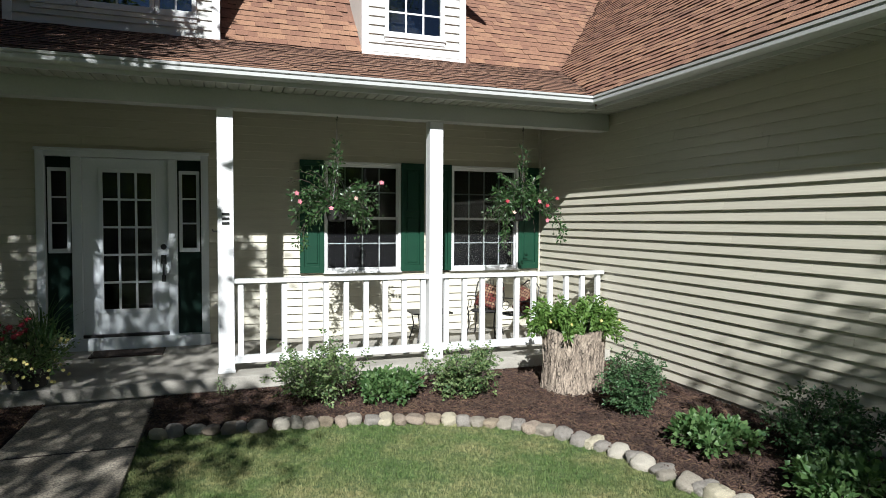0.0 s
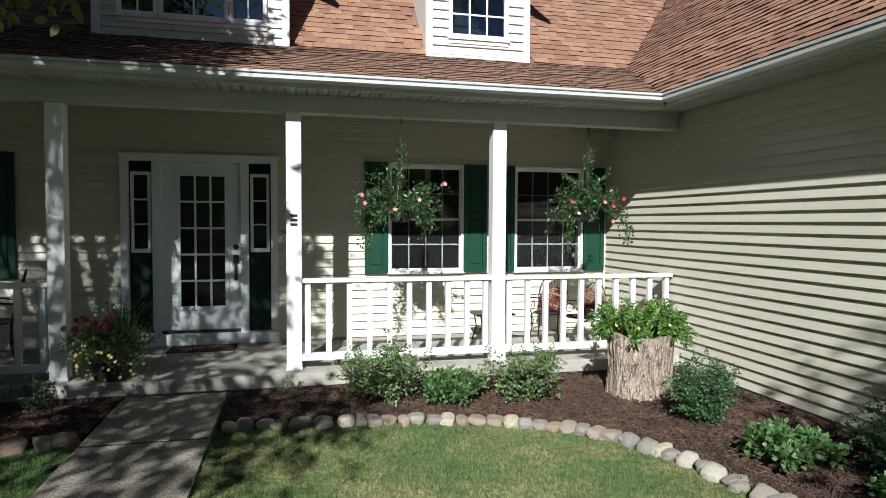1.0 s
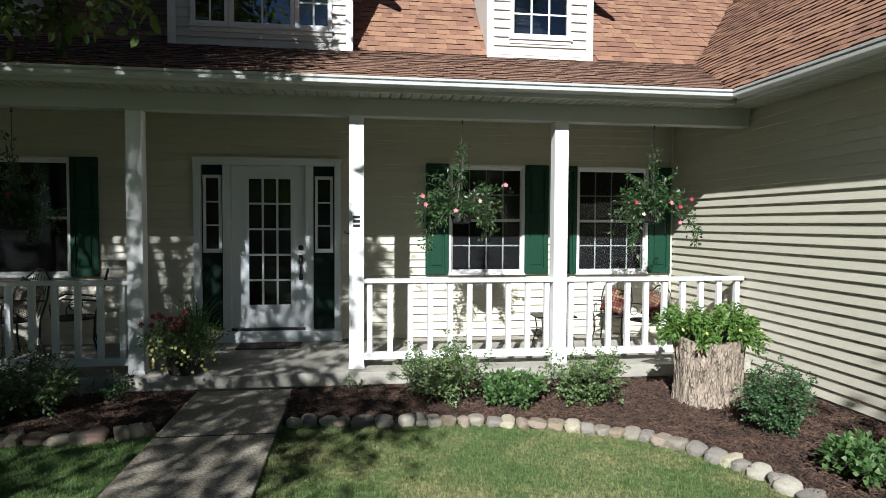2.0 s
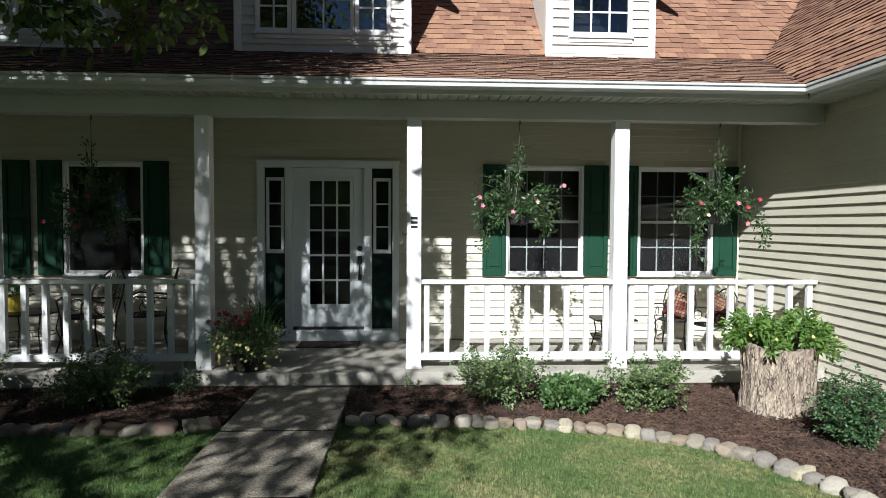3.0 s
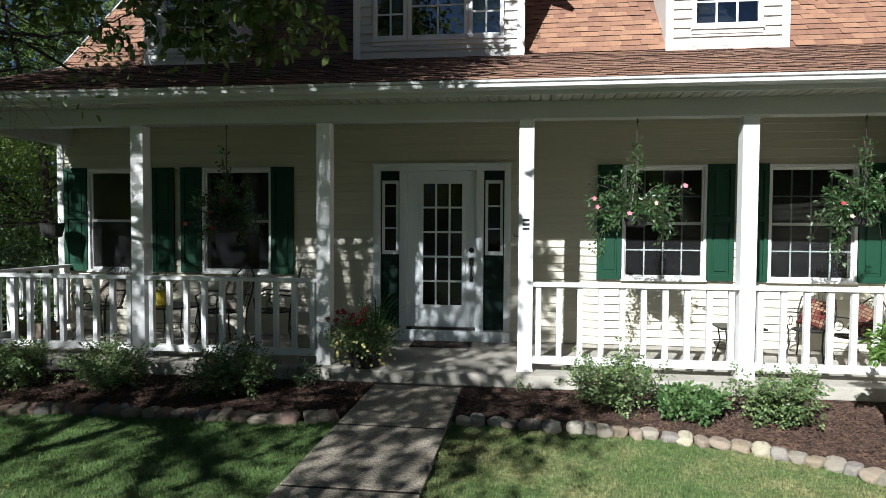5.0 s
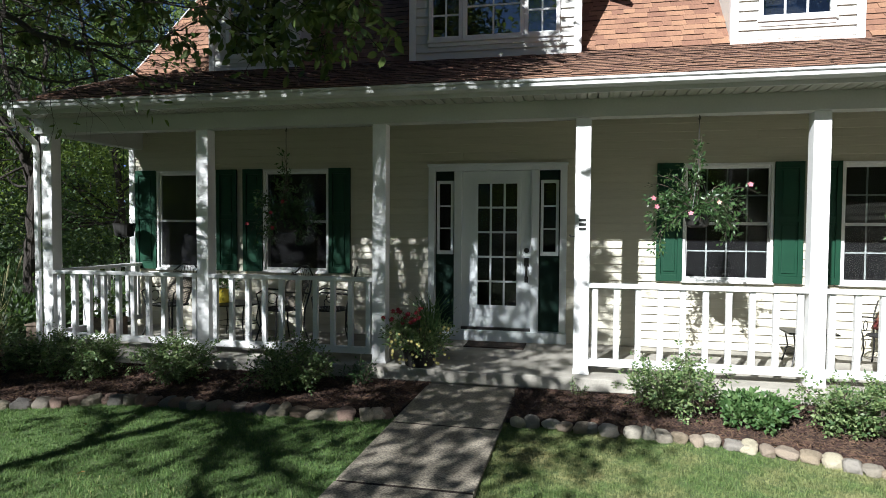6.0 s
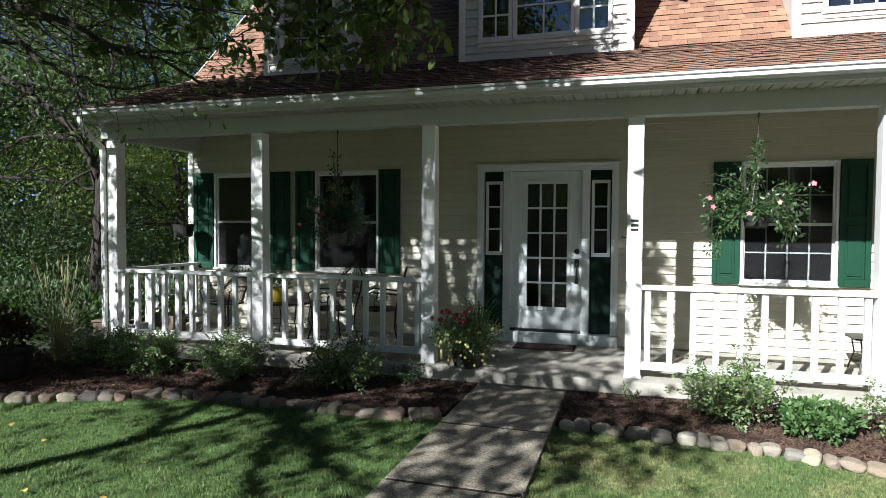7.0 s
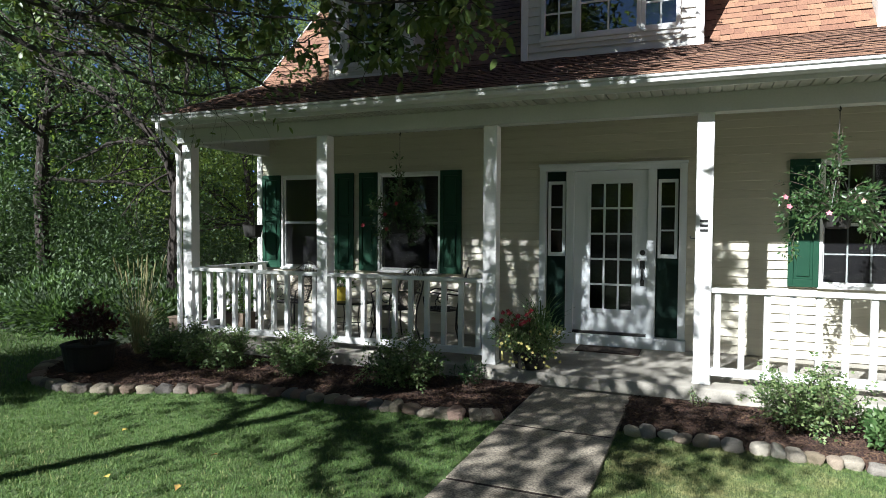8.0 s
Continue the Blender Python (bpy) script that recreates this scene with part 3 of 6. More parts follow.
def gutter(name, start, end, out, label):
    """A formed metal gutter: back, floor, stepped front and rolled lip, with hollow channel."""
    prof = [(0.085, 3.024), (0.085, 2.946), (0.022, 2.952), (0.010, 2.959), (0.0, 2.966), (-0.002, 2.994), (0.012, 3.002), (0.012, 3.008), (-0.010, 3.012), (-0.012, 3.034), (0.004, 3.036), (0.006, 3.018), (0.020, 3.010), (0.020, 3.000), (0.008, 2.990), (0.010, 2.970), (0.024, 2.960), (0.079, 2.954), (0.079, 3.024)]
    s, e, o = Vector(start), Vector(end), Vector(out)
    bm = bmesh.new()
    rings = [[bm.verts.new(base - o * p + Vector((0, 0, z))) for p, z in prof] for base in (s, e)]
    n = len(prof)
    for i in range(n):
        bm.faces.new((rings[0][i], rings[0][(i + 1) % n], rings[1][(i + 1) % n], rings[1][i]))
    bm.faces.new(rings[0]), bm.faces.new(rings[1][::-1])
    ob = tagged(part(name, bm, M_GUTTER), label, "gutter", kind="structure")
    return ob


gutter("gutter_porch", (ROOF_L - 0.02, EAVE_Y - 0.02, 0), (EAVE_X + 0.01, EAVE_Y - 0.02, 0), (0, -1, 0), "white metal rain gutter along the porch eave")
gutter("gutter_wing", (EAVE_X - 0.02, 5.99, 0), (EAVE_X - 0.02, -2.5, 0), (-1, 0, 0), "white metal rain gutter along the wing eave")

# roofs: decks with thickness
def deck(name, quads, label, thick=0.04):
    bm = bmesh.new()
    for q in quads:
        pts = [Vector(p) for p in q]
        nrm = (pts[1] - pts[0]).cross(pts[2] - pts[0]).normalized()
        if nrm.z < 0:
            nrm = -nrm
        top = [bm.verts.new(p) for p in pts]
        low = [bm.verts.new(p - nrm * thick) for p in pts]
        bm.faces.new(top), bm.faces.new(low[::-1])
        for i in range(len(pts)):
            j = (i + 1) % len(pts)
            bm.faces.new((top[i], low[i], low[j], top[j]))
    return tagged(part(name, bm, M_SHINGLE), label, "roof", kind="structure")


VX = EAVE_X + (BREAK_Z - EAVE_Z) / WING
RIDGE_Z = BREAK_Z + STEEP * (RIDGE_Y - WY)
WRZ = EAVE_Z + WING * (RIDGE_X - EAVE_X)
WRY = WY + (WRZ - BREAK_Z) / STEEP
roof_porch = deck("roof_porch", [[(ROOF_L, EAVE_Y, EAVE_Z), (EAVE_X, EAVE_Y, EAVE_Z), (VX, WY, BREAK_Z), (ROOF_L, WY, BREAK_Z)]], "low porch roof of red-brown shingles")
roof_main = deck("roof_main", [[(ROOF_L, WY, BREAK_Z), (VX, WY, BREAK_Z), (RIDGE_X, WRY, WRZ), (11.3, WRY, WRZ), (11.3, RIDGE_Y, RIDGE_Z), (ROOF_L, RIDGE_Y, RIDGE_Z)],
                               [(ROOF_L, RIDGE_Y, RIDGE_Z), (11.3, RIDGE_Y, RIDGE_Z), (11.3, 16.1, RIDGE_Z - 4 * STEEP), (ROOF_L, 16.1, RIDGE_Z - 4 * STEEP)]], "steep main roof of red-brown shingles")
roof_wing = deck("roof_wing", [[(EAVE_X, -2.7, EAVE_Z), (EAVE_X, EAVE_Y, EAVE_Z), (VX, WY, BREAK_Z), (RIDGE_X, WRY, WRZ), (RIDGE_X, -2.7, WRZ)],
                               [(RIDGE_X, -2.7, WRZ), (RIDGE_X, WRY, WRZ), (11.8, WRY, WRZ - 4 * WING), (11.8, -2.7, WRZ - 4 * WING)]], "steep wing roof of red-brown shingles")
# rake trim at the left end
bm = bmesh.new()
for (y0, z0), (y1, z1) in (((EAVE_Y, EAVE_Z), (WY, BREAK_Z)), ((WY, BREAK_Z), (RIDGE_Y, RIDGE_Z))):
    v = [bm.verts.new((x, y, z + dz)) for x in (ROOF_L - 0.025, ROOF_L) for (y, z, dz) in ((y0, z0, -0.07), (y1, z1, -0.07), (y1, z1, 0.015), (y0, z0, 0.015))]
    for q in ((0, 1, 2, 3), (7, 6, 5, 4), (0, 4, 5, 1), (1, 5, 6, 2), (2, 6, 7, 3), (3, 7, 4, 0)):
        bm.faces.new([v[i] for i in q])
tagged(part("rake_trim", bm, M_BEAM), "white rake board on the roof edge", "trim", kind="structure")
# porch end wall above the end beam
bm = bmesh.new()
v = [bm.verts.new((x, y, z)) for x in (HL + 0.05, HL + 0.2) for y, z in ((6.08, 2.93), (WY + 0.02, 2.98), (WY + 0.02, BREAK_Z - 0.05), (6.08, EAVE_Z - 0.02))]
for q in ((0, 1, 2, 3), (7, 6, 5, 4), (0, 4, 5, 1), (1, 5, 6, 2), (2, 6, 7, 3), (3, 7, 4, 0)):
    bm.faces.new([v[i] for i in q])
tagged(part("wall_porch_end", bm, M_SIDING), "small cream gable over the porch end", "wall", kind="structure")
# corner boards
tagged(part("corner_board", boxes((HL - 0.02, HL + 0.07, WY - 0.022, WY + 0.05, FL, 2.735), bevel=0.004), M_WHITE), "white vinyl corner board", "trim", kind="structure")
tagged(part("corner_trim", boxes((WX - 0.035, WX - 0.002, WY - 0.03, WY + 0.01, FL, 2.98), bevel=0.004), M_SIDING), "cream inside-corner trim", "trim", kind="structure")


# ---- porch posts and railings ----
POSTS = [-6.37, -4.25, -2.125, 0.01, 2.165]
for i, x in enumerate(POSTS):
    p = empty("porch_post", pose(x, 6.51, FL), "square white wrapped porch post", "post", "posts along the porch")
    part("shaft", boxes((-0.075, 0.075, -0.075, 0.075, 0.0, 2.735 - FL), bevel=0.008), M_WHITE, p)
    part("base_collar", boxes((-0.083, 0.083, -0.083, 0.083, 0.0, 0.03 if i < 4 else 0.10), bevel=0.008), M_WHITE, p)
    if i == 3:
        for k, z in enumerate((-0.045, 0.0, 0.045)):
            part("number_bar", boxes((-0.035, 0.035, -0.083, -0.0755, 1.674 - FL + z - 0.012, 1.674 - FL + z + 0.012), bevel=0.002), M_BLACK, p, "small black bar")
        bm = bmesh.new()
        tube(bm, [(-0.075, 0, 1.55 - FL), (-0.115, 0, 1.55 - FL), (-0.125, 0, 1.57 - FL)], 0.008, 6)
        part("hook", bm, M_IRON, p, "black iron hook")

# downspout at the corner post
spout = empty("downspout", None, "white metal downspout beside the corner post", "downspout")
bm = bmesh.new()
tube(bm, [(-6.43, 6.03, 2.95), (-6.43, 6.03, 2.86), (-6.45, 6.20, 2.74), (-6.465, 6.38, 2.62), (-6.465, 6.40, 2.50)], 0.038, 8)
part("elbow", bm, M_WHITE, spout)
part("pipe", boxes((-6.505, -6.45, 6.385, 6.43, 0.06, 2.52), bevel=0.008), M_WHITE, spout)

BAL = finish("baluster", boxes((-0.0265, 0.0265, -0.0265, 0.0265, 0, 1), bevel=0.004), M_WHITE)


def railing(x0, y0, x1, y1, count, label="white painted porch railing with square balusters"):
    ang = math.degrees(math.atan2(y1 - y0, x1 - x0))
    ln = math.hypot(x1 - x0, y1 - y0)
    r = empty("railing", pose(x0, y0, FL, 0, 0, ang), label, "railing", "railings round the porch")
    part("top_rail", boxes((0, ln, -0.055, 0.055, 0.88, 0.922), bevel=0.006), M_WHITE, r)
    part("bottom_rail", boxes((0, ln, -0.042, 0.042, 0.088, 0.158), bevel=0.005), M_WHITE, r)
    for k in range(count):
        share("baluster", BAL, r, Matrix.Translation((ln * (k + 0.28) / (count - 0.44), 0, 0.155)) @ Matrix.Diagonal((1, 1, 0.726, 1)))
    return r


railing(POSTS[3] + 0.076, 6.49, POSTS[4] - 0.076, 6.49, 10)
railing(POSTS[4] + 0.076, 6.49, WX - 0.01, 6.49, 10)
railing(POSTS[1] + 0.076, 6.49, POSTS[2] - 0.076, 6.49, 10)
railing(POSTS[0] + 0.076, 6.49, POSTS[1] - 0.076, 6.49, 10)
railing(POSTS[0], 6.586, POSTS[0], WY - 0.02, 8)


# ---- windows, shutters, door ----
def window(name, x0, x1, z0, z1, y, cols, rows, parent=None, at=None, label="white double-hung window with dividing bars"):
    """A double-hung window in the wall: casing, sill, two sashes with bars and panes."""
    w = empty(name)
    if parent is not None:
        w.parent = parent
    else:
        tagged(w, label, "window", kind="structure")
    c = 0.032
    part("window_frame", boxes((x0, x0 + c, y - 0.03, y + 0.05, z0, z1), (x1 - c, x1, y - 0.03, y + 0.05, z0, z1), (x0 + c, x1 - c, y - 0.03, y + 0.05, z1 - c, z1), (x0 + c, x1 - c, y - 0.03, y + 0.05, z0, z0 + 0.018), bevel=0.005), M_WHITE, w)
    part("window_sill", boxes((x0 - 0.015, x1 + 0.015, y - 0.045, y - 0.028, z0 - 0.02, z0 + 0.006), bevel=0.005), M_WHITE, w)
    zm = (z0 + z1) / 2 - 0.02
    xa, xb = x0 + c, x1 - c
    for k, (a, b, yy) in enumerate(((zm - 0.012, z1 - c, y + 0.012), (z0 + 0.018, zm + 0.022, y + 0.004))):
        s = part("sash", boxes((xa, xa + 0.02, yy, yy + 0.035, a, b), (xb - 0.02, xb, yy, yy + 0.035, a, b), (xa + 0.02, xb - 0.02, yy, yy + 0.035, b - 0.034, b), (xa + 0.02, xb - 0.02, yy, yy + 0.035, a, a + 0.034), bevel=0.004), M_WHITE, w)
        ga, gb, gl, gr = a + 0.034, b - 0.034, xa + 0.02, xb - 0.02
        for i in range(1, cols):
            xx = gl + (gr - gl) * i / cols
            part("bar", boxes((xx - 0.008, xx + 0.008, yy + 0.020, yy + 0.030, ga, gb)), M_WHITE, s)
        for j in range(1, rows):
            zz = ga + (gb - ga) * j / rows
            part("bar", boxes((gl, gr, yy + 0.0205, yy + 0.0295, zz - 0.008, zz + 0.008)), M_WHITE, s)
        for i in range(cols):
            for j in range(rows):
                p = part("pane", boxes((gl + (gr - gl) * i / cols, gl + (gr - gl) * (i + 1) / cols, yy + 0.016, yy + 0.018, ga + (gb - ga) * j / rows, ga + (gb - ga) * (j + 1) / rows)), M_GLASS, s)
                p.visible_shadow = False
    sc = part("insect_screen", boxes((xa + 0.004, xb - 0.004, y - 0.006, y - 0.004, z0 + 0.019, zm + 0.02)), M_SCREEN, w, "fine grey insect screen")
    sc.visible_shadow = False
    return w


for i, (a, b) in enumerate(WINDOWS):
    window(f"window_{i + 1}", a, b, WZ0, WZ1, WY, *((4, 2) if i < 2 else (1, 1)))


def shutter(x0, x1):
    s = empty("shutter", pose(x0, WY - 0.02, WZ0 - 0.005), "dark green panelled shutter beside a window", "shutter", "shutters on the house front")
    w, h = x1 - x0, WZ1 - WZ0 + 0.01
    b = 0.055
    m = h * 0.53
    part("shutter_frame", boxes((0, b, -0.028, 0, 0, h), (w - b, w, -0.028, 0, 0, h), (b, w - b, -0.028, 0, 0, 0.085), (b, w - b, -0.028, 0, h - 0.075, h), (b, w - b, -0.028, 0, m - 0.035, m + 0.035), bevel=0.004), M_GREEN, s)
    for lo, hi in ((0.085, m - 0.035), (m + 0.035, h - 0.075)):
        part("raised_panel", boxes((b, w - b, -0.010, -0.002, lo, hi), (b + 0.03, w - b - 0.03, -0.022, -0.008, lo + 0.035, hi - 0.035), bevel=0.006), M_GREEN, s)


for a, b in ((0.897, 1.20), (2.22, 2.535), (2.62, 2.93), (3.95, 4.262), (-4.68, -4.38), (-3.385, -3.07), (-6.42, -6.08), (-5.095, -4.775)):
    shutter(a, b)

door = tagged(empty("door_1"), "white front door with fifteen small panes", "door", kind="structure")
x0, x1, z1 = DOOR[0], DOOR[1], DOOR[3]
part("door_frame", boxes((x0, x0 + 0.085, WY - 0.035, WY + 0.12, FL, z1), (x1 - 0.085, x1, WY - 0.035, WY + 0.12, FL, z1), (x0 + 0.085, x1 - 0.085, WY - 0.035, WY + 0.12, z1 - 0.075, z1),
                         (-1.635, -1.535, WY - 0.02, WY + 0.12, FL, z1 - 0.075), (-0.628, -0.53, WY - 0.02, WY + 0.12, FL, z1 - 0.075), bevel=0.006), M_DOOR, door)
part("head_moulding", boxes((x0 - 0.012, x1 + 0.012, WY - 0.05, WY - 0.02, z1 - 0.015, z1 + 0.02), bevel=0.005), M_DOOR, door)
part("threshold", boxes((x0 - 0.01, x1 + 0.01, WY - 0.10, WY + 0.1, FL + 0.002, FL + 0.135), bevel=0.01), M_DOOR, door)
part("sill_strip", boxes((-1.535, -0.628, WY - 0.03, WY + 0.06, FL + 0.135, FL + 0.17), bevel=0.005), M_IRON, door, "dark metal door sill")
gl, gr, ga, gb = -1.335, -0.80, 0.605, 2.215
slab = part("door_slab", boxes((-1.533, gl, WY + 0.03, WY + 0.075, 0.33, 2.365), (gr, -0.63, WY + 0.03, WY + 0.075, 0.33, 2.365), (gl, gr, WY + 0.03, WY + 0.075, 0.33, ga), (gl, gr, WY + 0.03, WY + 0.075, gb, 2.365)), M_DOOR, door)
part("glazing_bead", boxes((gl - 0.035, gl + 0.012, WY + 0.014, WY + 0.035, ga - 0.035, gb + 0.035), (gr - 0.012, gr + 0.035, WY + 0.014, WY + 0.035, ga - 0.035, gb + 0.035), (gl, gr, WY + 0.014, WY + 0.035, ga - 0.035, ga + 0.012), (gl, gr, WY + 0.014, WY + 0.035, gb - 0.012, gb + 0.035), bevel=0.005), M_DOOR, slab)
for i in range(1, 3):
    xx = gl + (gr - gl) * i / 3
    part("bar", boxes((xx - 0.012, xx + 0.012, WY + 0.03, WY + 0.06, ga, gb), bevel=0.003), M_DOOR, slab)
for j in range(1, 5):
    zz = ga + (gb - ga) * j / 5
    part("bar", boxes((gl, gr, WY + 0.032, WY + 0.058, zz - 0.012, zz + 0.012), bevel=0.003), M_DOOR, slab)
for i in range(3):
    for j in range(5):
        p = part("pane", boxes((gl + (gr - gl) * i / 3, gl + (gr - gl) * (i + 1) / 3, WY + 0.044, WY + 0.048, ga + (gb - ga) * j / 5, ga + (gb - ga) * (j + 1) / 5)), M_GLASS, slab)
        p.visible_shadow = False
bm = bmesh.new()
lathe(bm, [(0.034, 0), (0.034, 0.012), (0.026, 0.022), (0.012, 0.03)], sides=16)
part("deadbolt", bm, M_BLACK, slab, "black deadbolt", at=Matrix.Translation((-0.686, WY + 0.03, 1.34)) @ pose(0, 0, 0, 90, 0, 0))
bm = bmesh.new()
box(bm, -0.03, 0.03, -0.014, 0, 0.19, 0.30, bevel=0.006)
box(bm, -0.024, 0.024, -0.012, 0, -0.02, 0.06, bevel=0.006)
tube(bm, [(0, -0.012, 0.20), (0, -0.05, 0.17), (0, -0.055, 0.10), (0, -0.04, 0.05), (0, -0.01, 0.03)], [0.012, 0.011, 0.013, 0.011, 0.010], 8)
tube(bm, [(0, -0.01, 0.245), (0, -0.045, 0.25), (0, -0.05, 0.235)], [0.010, 0.012, 0.008], 8)
part("door_handle", bm, M_BLACK, slab, "black thumb-latch door handle", at=Matrix.Translation((-0.686, WY + 0.03, 0.945)))
for a, b in ((-1.895, -1.635), (-0.53, -0.265)):
    sl = part("sidelight", boxes((a, b, WY + 0.05, WY + 0.09, 0.295, 1.28), (a, b, WY + 0.05, WY + 0.09, 2.25, 2.37), (a, a + 0.03, WY + 0.05, WY + 0.09, 1.28, 2.25), (b - 0.03, b, WY + 0.05, WY + 0.09, 1.28, 2.25)), M_PANEL, door, "dark green sidelight with small panes")
    c, d = a + 0.018, b - 0.018
    part("sidelight_frame", boxes((c, c + 0.036, WY + 0.025, WY + 0.06, 1.275, 2.245), (d - 0.036, d, WY + 0.025, WY + 0.06, 1.275, 2.245), (c + 0.036, d - 0.036, WY + 0.025, WY + 0.06, 2.205, 2.245), (c + 0.036, d - 0.036, WY + 0.025, WY + 0.06, 1.275, 1.325), bevel=0.005), M_DOOR, sl)
    for j in range(3):
        za, zb = 1.325 + 0.2933 * j, 1.325 + 0.2933 * (j + 1)
        if j:
            part("bar", boxes((c + 0.036, d - 0.036, WY + 0.03, WY + 0.055, za - 0.01, za + 0.01), bevel=0.003), M_DOOR, sl)
        p = part("pane", boxes((c + 0.03, d - 0.03, WY + 0.044, WY + 0.048, za, zb)), M_GLASS, sl)
        p.visible_shadow = False
mat_ob = tagged(part("door_mat", boxes((-1.40, -0.66, 7.55, 7.93, FL, FL + 0.016), bevel=0.006), M_MAT), "dark brown coir mat before the front door", "door mat")


# ---- dormers ----
SID = 0.1016


def board_mesh(mat, depth=0.016, lip=0.004):
    """A lap board one metre long: thick at its lower edge, thin above."""
    bm = bmesh.new()
    prof = [(0.0, 0.012), (-depth + 0.005, 0.012), (-depth + 0.004, -0.001), (-depth, 0.002), (-lip, SID + 0.013), (0.0, SID + 0.013)]
    a = [bm.verts.new((0, y, z)) for y, z in prof]
    b = [bm.verts.new((1, y, z)) for y, z in prof]
    for i in range(6):
        j = (i + 1) % 6
        bm.faces.new((a[i], a[j], b[j], b[i]))
    bm.faces.new(a[::-1]), bm.faces.new(b)
    return finish("siding_board", bm, mat)


BOARD, BOARD_W = board_mesh(M_SIDING, 0.032), board_mesh(M_SIDING_W, 0.029)


def clad(parent, x0, x1, z0, z1, holes, turn, rng, most=3.66, exposure=SID, board=BOARD):
    """Lap boards over a wall along its own x, cut round openings, butted end to end."""
    rows = int(round((z1 - z0) / exposure))
    for r in range(rows):
        z = z0 + r * exposure
        spans = [(x0, x1)]
        for h in holes:
            if h[2] < z + exposure * 0.6 and h[3] > z + exposure * 0.4:
                nxt = []
                for a, b in spans:
                    if h[1] <= a or h[0] >= b:
                        nxt.append((a, b))
                    else:
                        if h[0] > a:
                            nxt.append((a, h[0]))
                        if h[1] < b:
                            nxt.append((h[1], b))
                spans = nxt
        for a, b in spans:
            cut = [a]
            first = a + rng.uniform(0.3, 1.0) * most
            while first < b - 0.4:
                cut.append(first)
                first += most
            cut.append(b)
            for p, q in zip(cut, cut[1:]):
                if q - p > 0.02:
                    share("siding_board", board, parent, turn @ Matrix.Translation((p, 0, z)) @ Matrix.Diagonal((q - p - 0.002, 1, exposure / SID, 1)))


def dormer(x0, x1, y, z0, units, label):
    d = tagged(empty("dormer"), label, "dormer", "dormers on the roof", kind="structure")
    zt = 5.42
    holes = [(u[0], u[1], u[2], u[3]) for u in units]
    bm = bmesh.new()
    pierced(bm, x0 + 0.01, x1 - 0.01, z0 - 0.02, zt, y + 0.018, y + 0.12, holes)
    part("front_wall", bm, M_SIDING_W, d)
    yb = WY + (zt - BREAK_Z) / STEEP + 0.1
    for a, b in ((x0 + 0.01, x0 + 0.1), (x1 - 0.1, x1 - 0.01)):
        bm = bmesh.new()
        v = [bm.verts.new((x, yy, zz)) for x in (a, b) for yy, zz in ((y + 0.12, z0 - 0.15), (y + 0.12, zt), (yb, zt))]
        for q in ((0, 1, 2), (5, 4, 3), (0, 3, 4, 1), (1, 4, 5, 2), (2, 5, 3, 0)):
            bm.faces.new([v[i] for i in q])
        part("cheek_wall", bm, M_SIDING_W, d)
    for a in (x0 - 0.006, x1 - 0.084):
        part("corner_board", boxes((a, a + 0.09, y - 0.012, y + 0.07, z0 - 0.01, zt), bevel=0.004), M_WHITE, d)
    part("skirt_board", boxes((x0 + 0.084, x1 - 0.084, y - 0.006, y + 0.02, z0 - 0.02, z0 + 0.035), bevel=0.004), M_WHITE, d)
    # gable roof with overhang
    xm, half = (x0 + x1) / 2, (x1 - x0) / 2 + 0.24
    zr = zt + half * 0.8
    yr = WY + (zr - BREAK_Z) / STEEP + 0.3
    bm = bmesh.new()
    for sgn in (-1, 1):
        pts = [Vector(p) for p in ((xm + sgn * half, y - 0.3, zt), (xm, y - 0.3, zr), (xm, yr, zr), (xm + sgn * half, yb + 0.2, zt))]
        top = [bm.verts.new(p + Vector((0, 0, 0.06))) for p in pts]
        low = [bm.verts.new(p - Vector((0, 0, 0.06))) for p in pts]
        bm.faces.new(top), bm.faces.new(low[::-1])
        for i in range(4):
            j = (i + 1) % 4
            bm.faces.new((top[i], low[i], low[j], top[j]))
    part("roof", bm, M_SHINGLE, d)
    bm = bmesh.new()
    v = [bm.verts.new((xx, yy, zz)) for yy in (y + 0.02, y + 0.1) for xx, zz in ((x0, zt), (x1, zt), (xm, zr - 0.15))]
    for q in ((0, 1, 2), (5, 4, 3), (0, 3, 4, 1), (1, 4, 5, 2), (2, 5, 3, 0)):
        bm.faces.new([v[i] for i in q])
    part("gable", bm, M_SIDING_W, d)
    for u in units:
        sash_window(d, *u[:4], y, u[4], u[5])
    # Near-black sheet behind the panes stands in for the unlit room.
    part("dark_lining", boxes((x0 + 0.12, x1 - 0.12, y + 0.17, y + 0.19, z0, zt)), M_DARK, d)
    return d


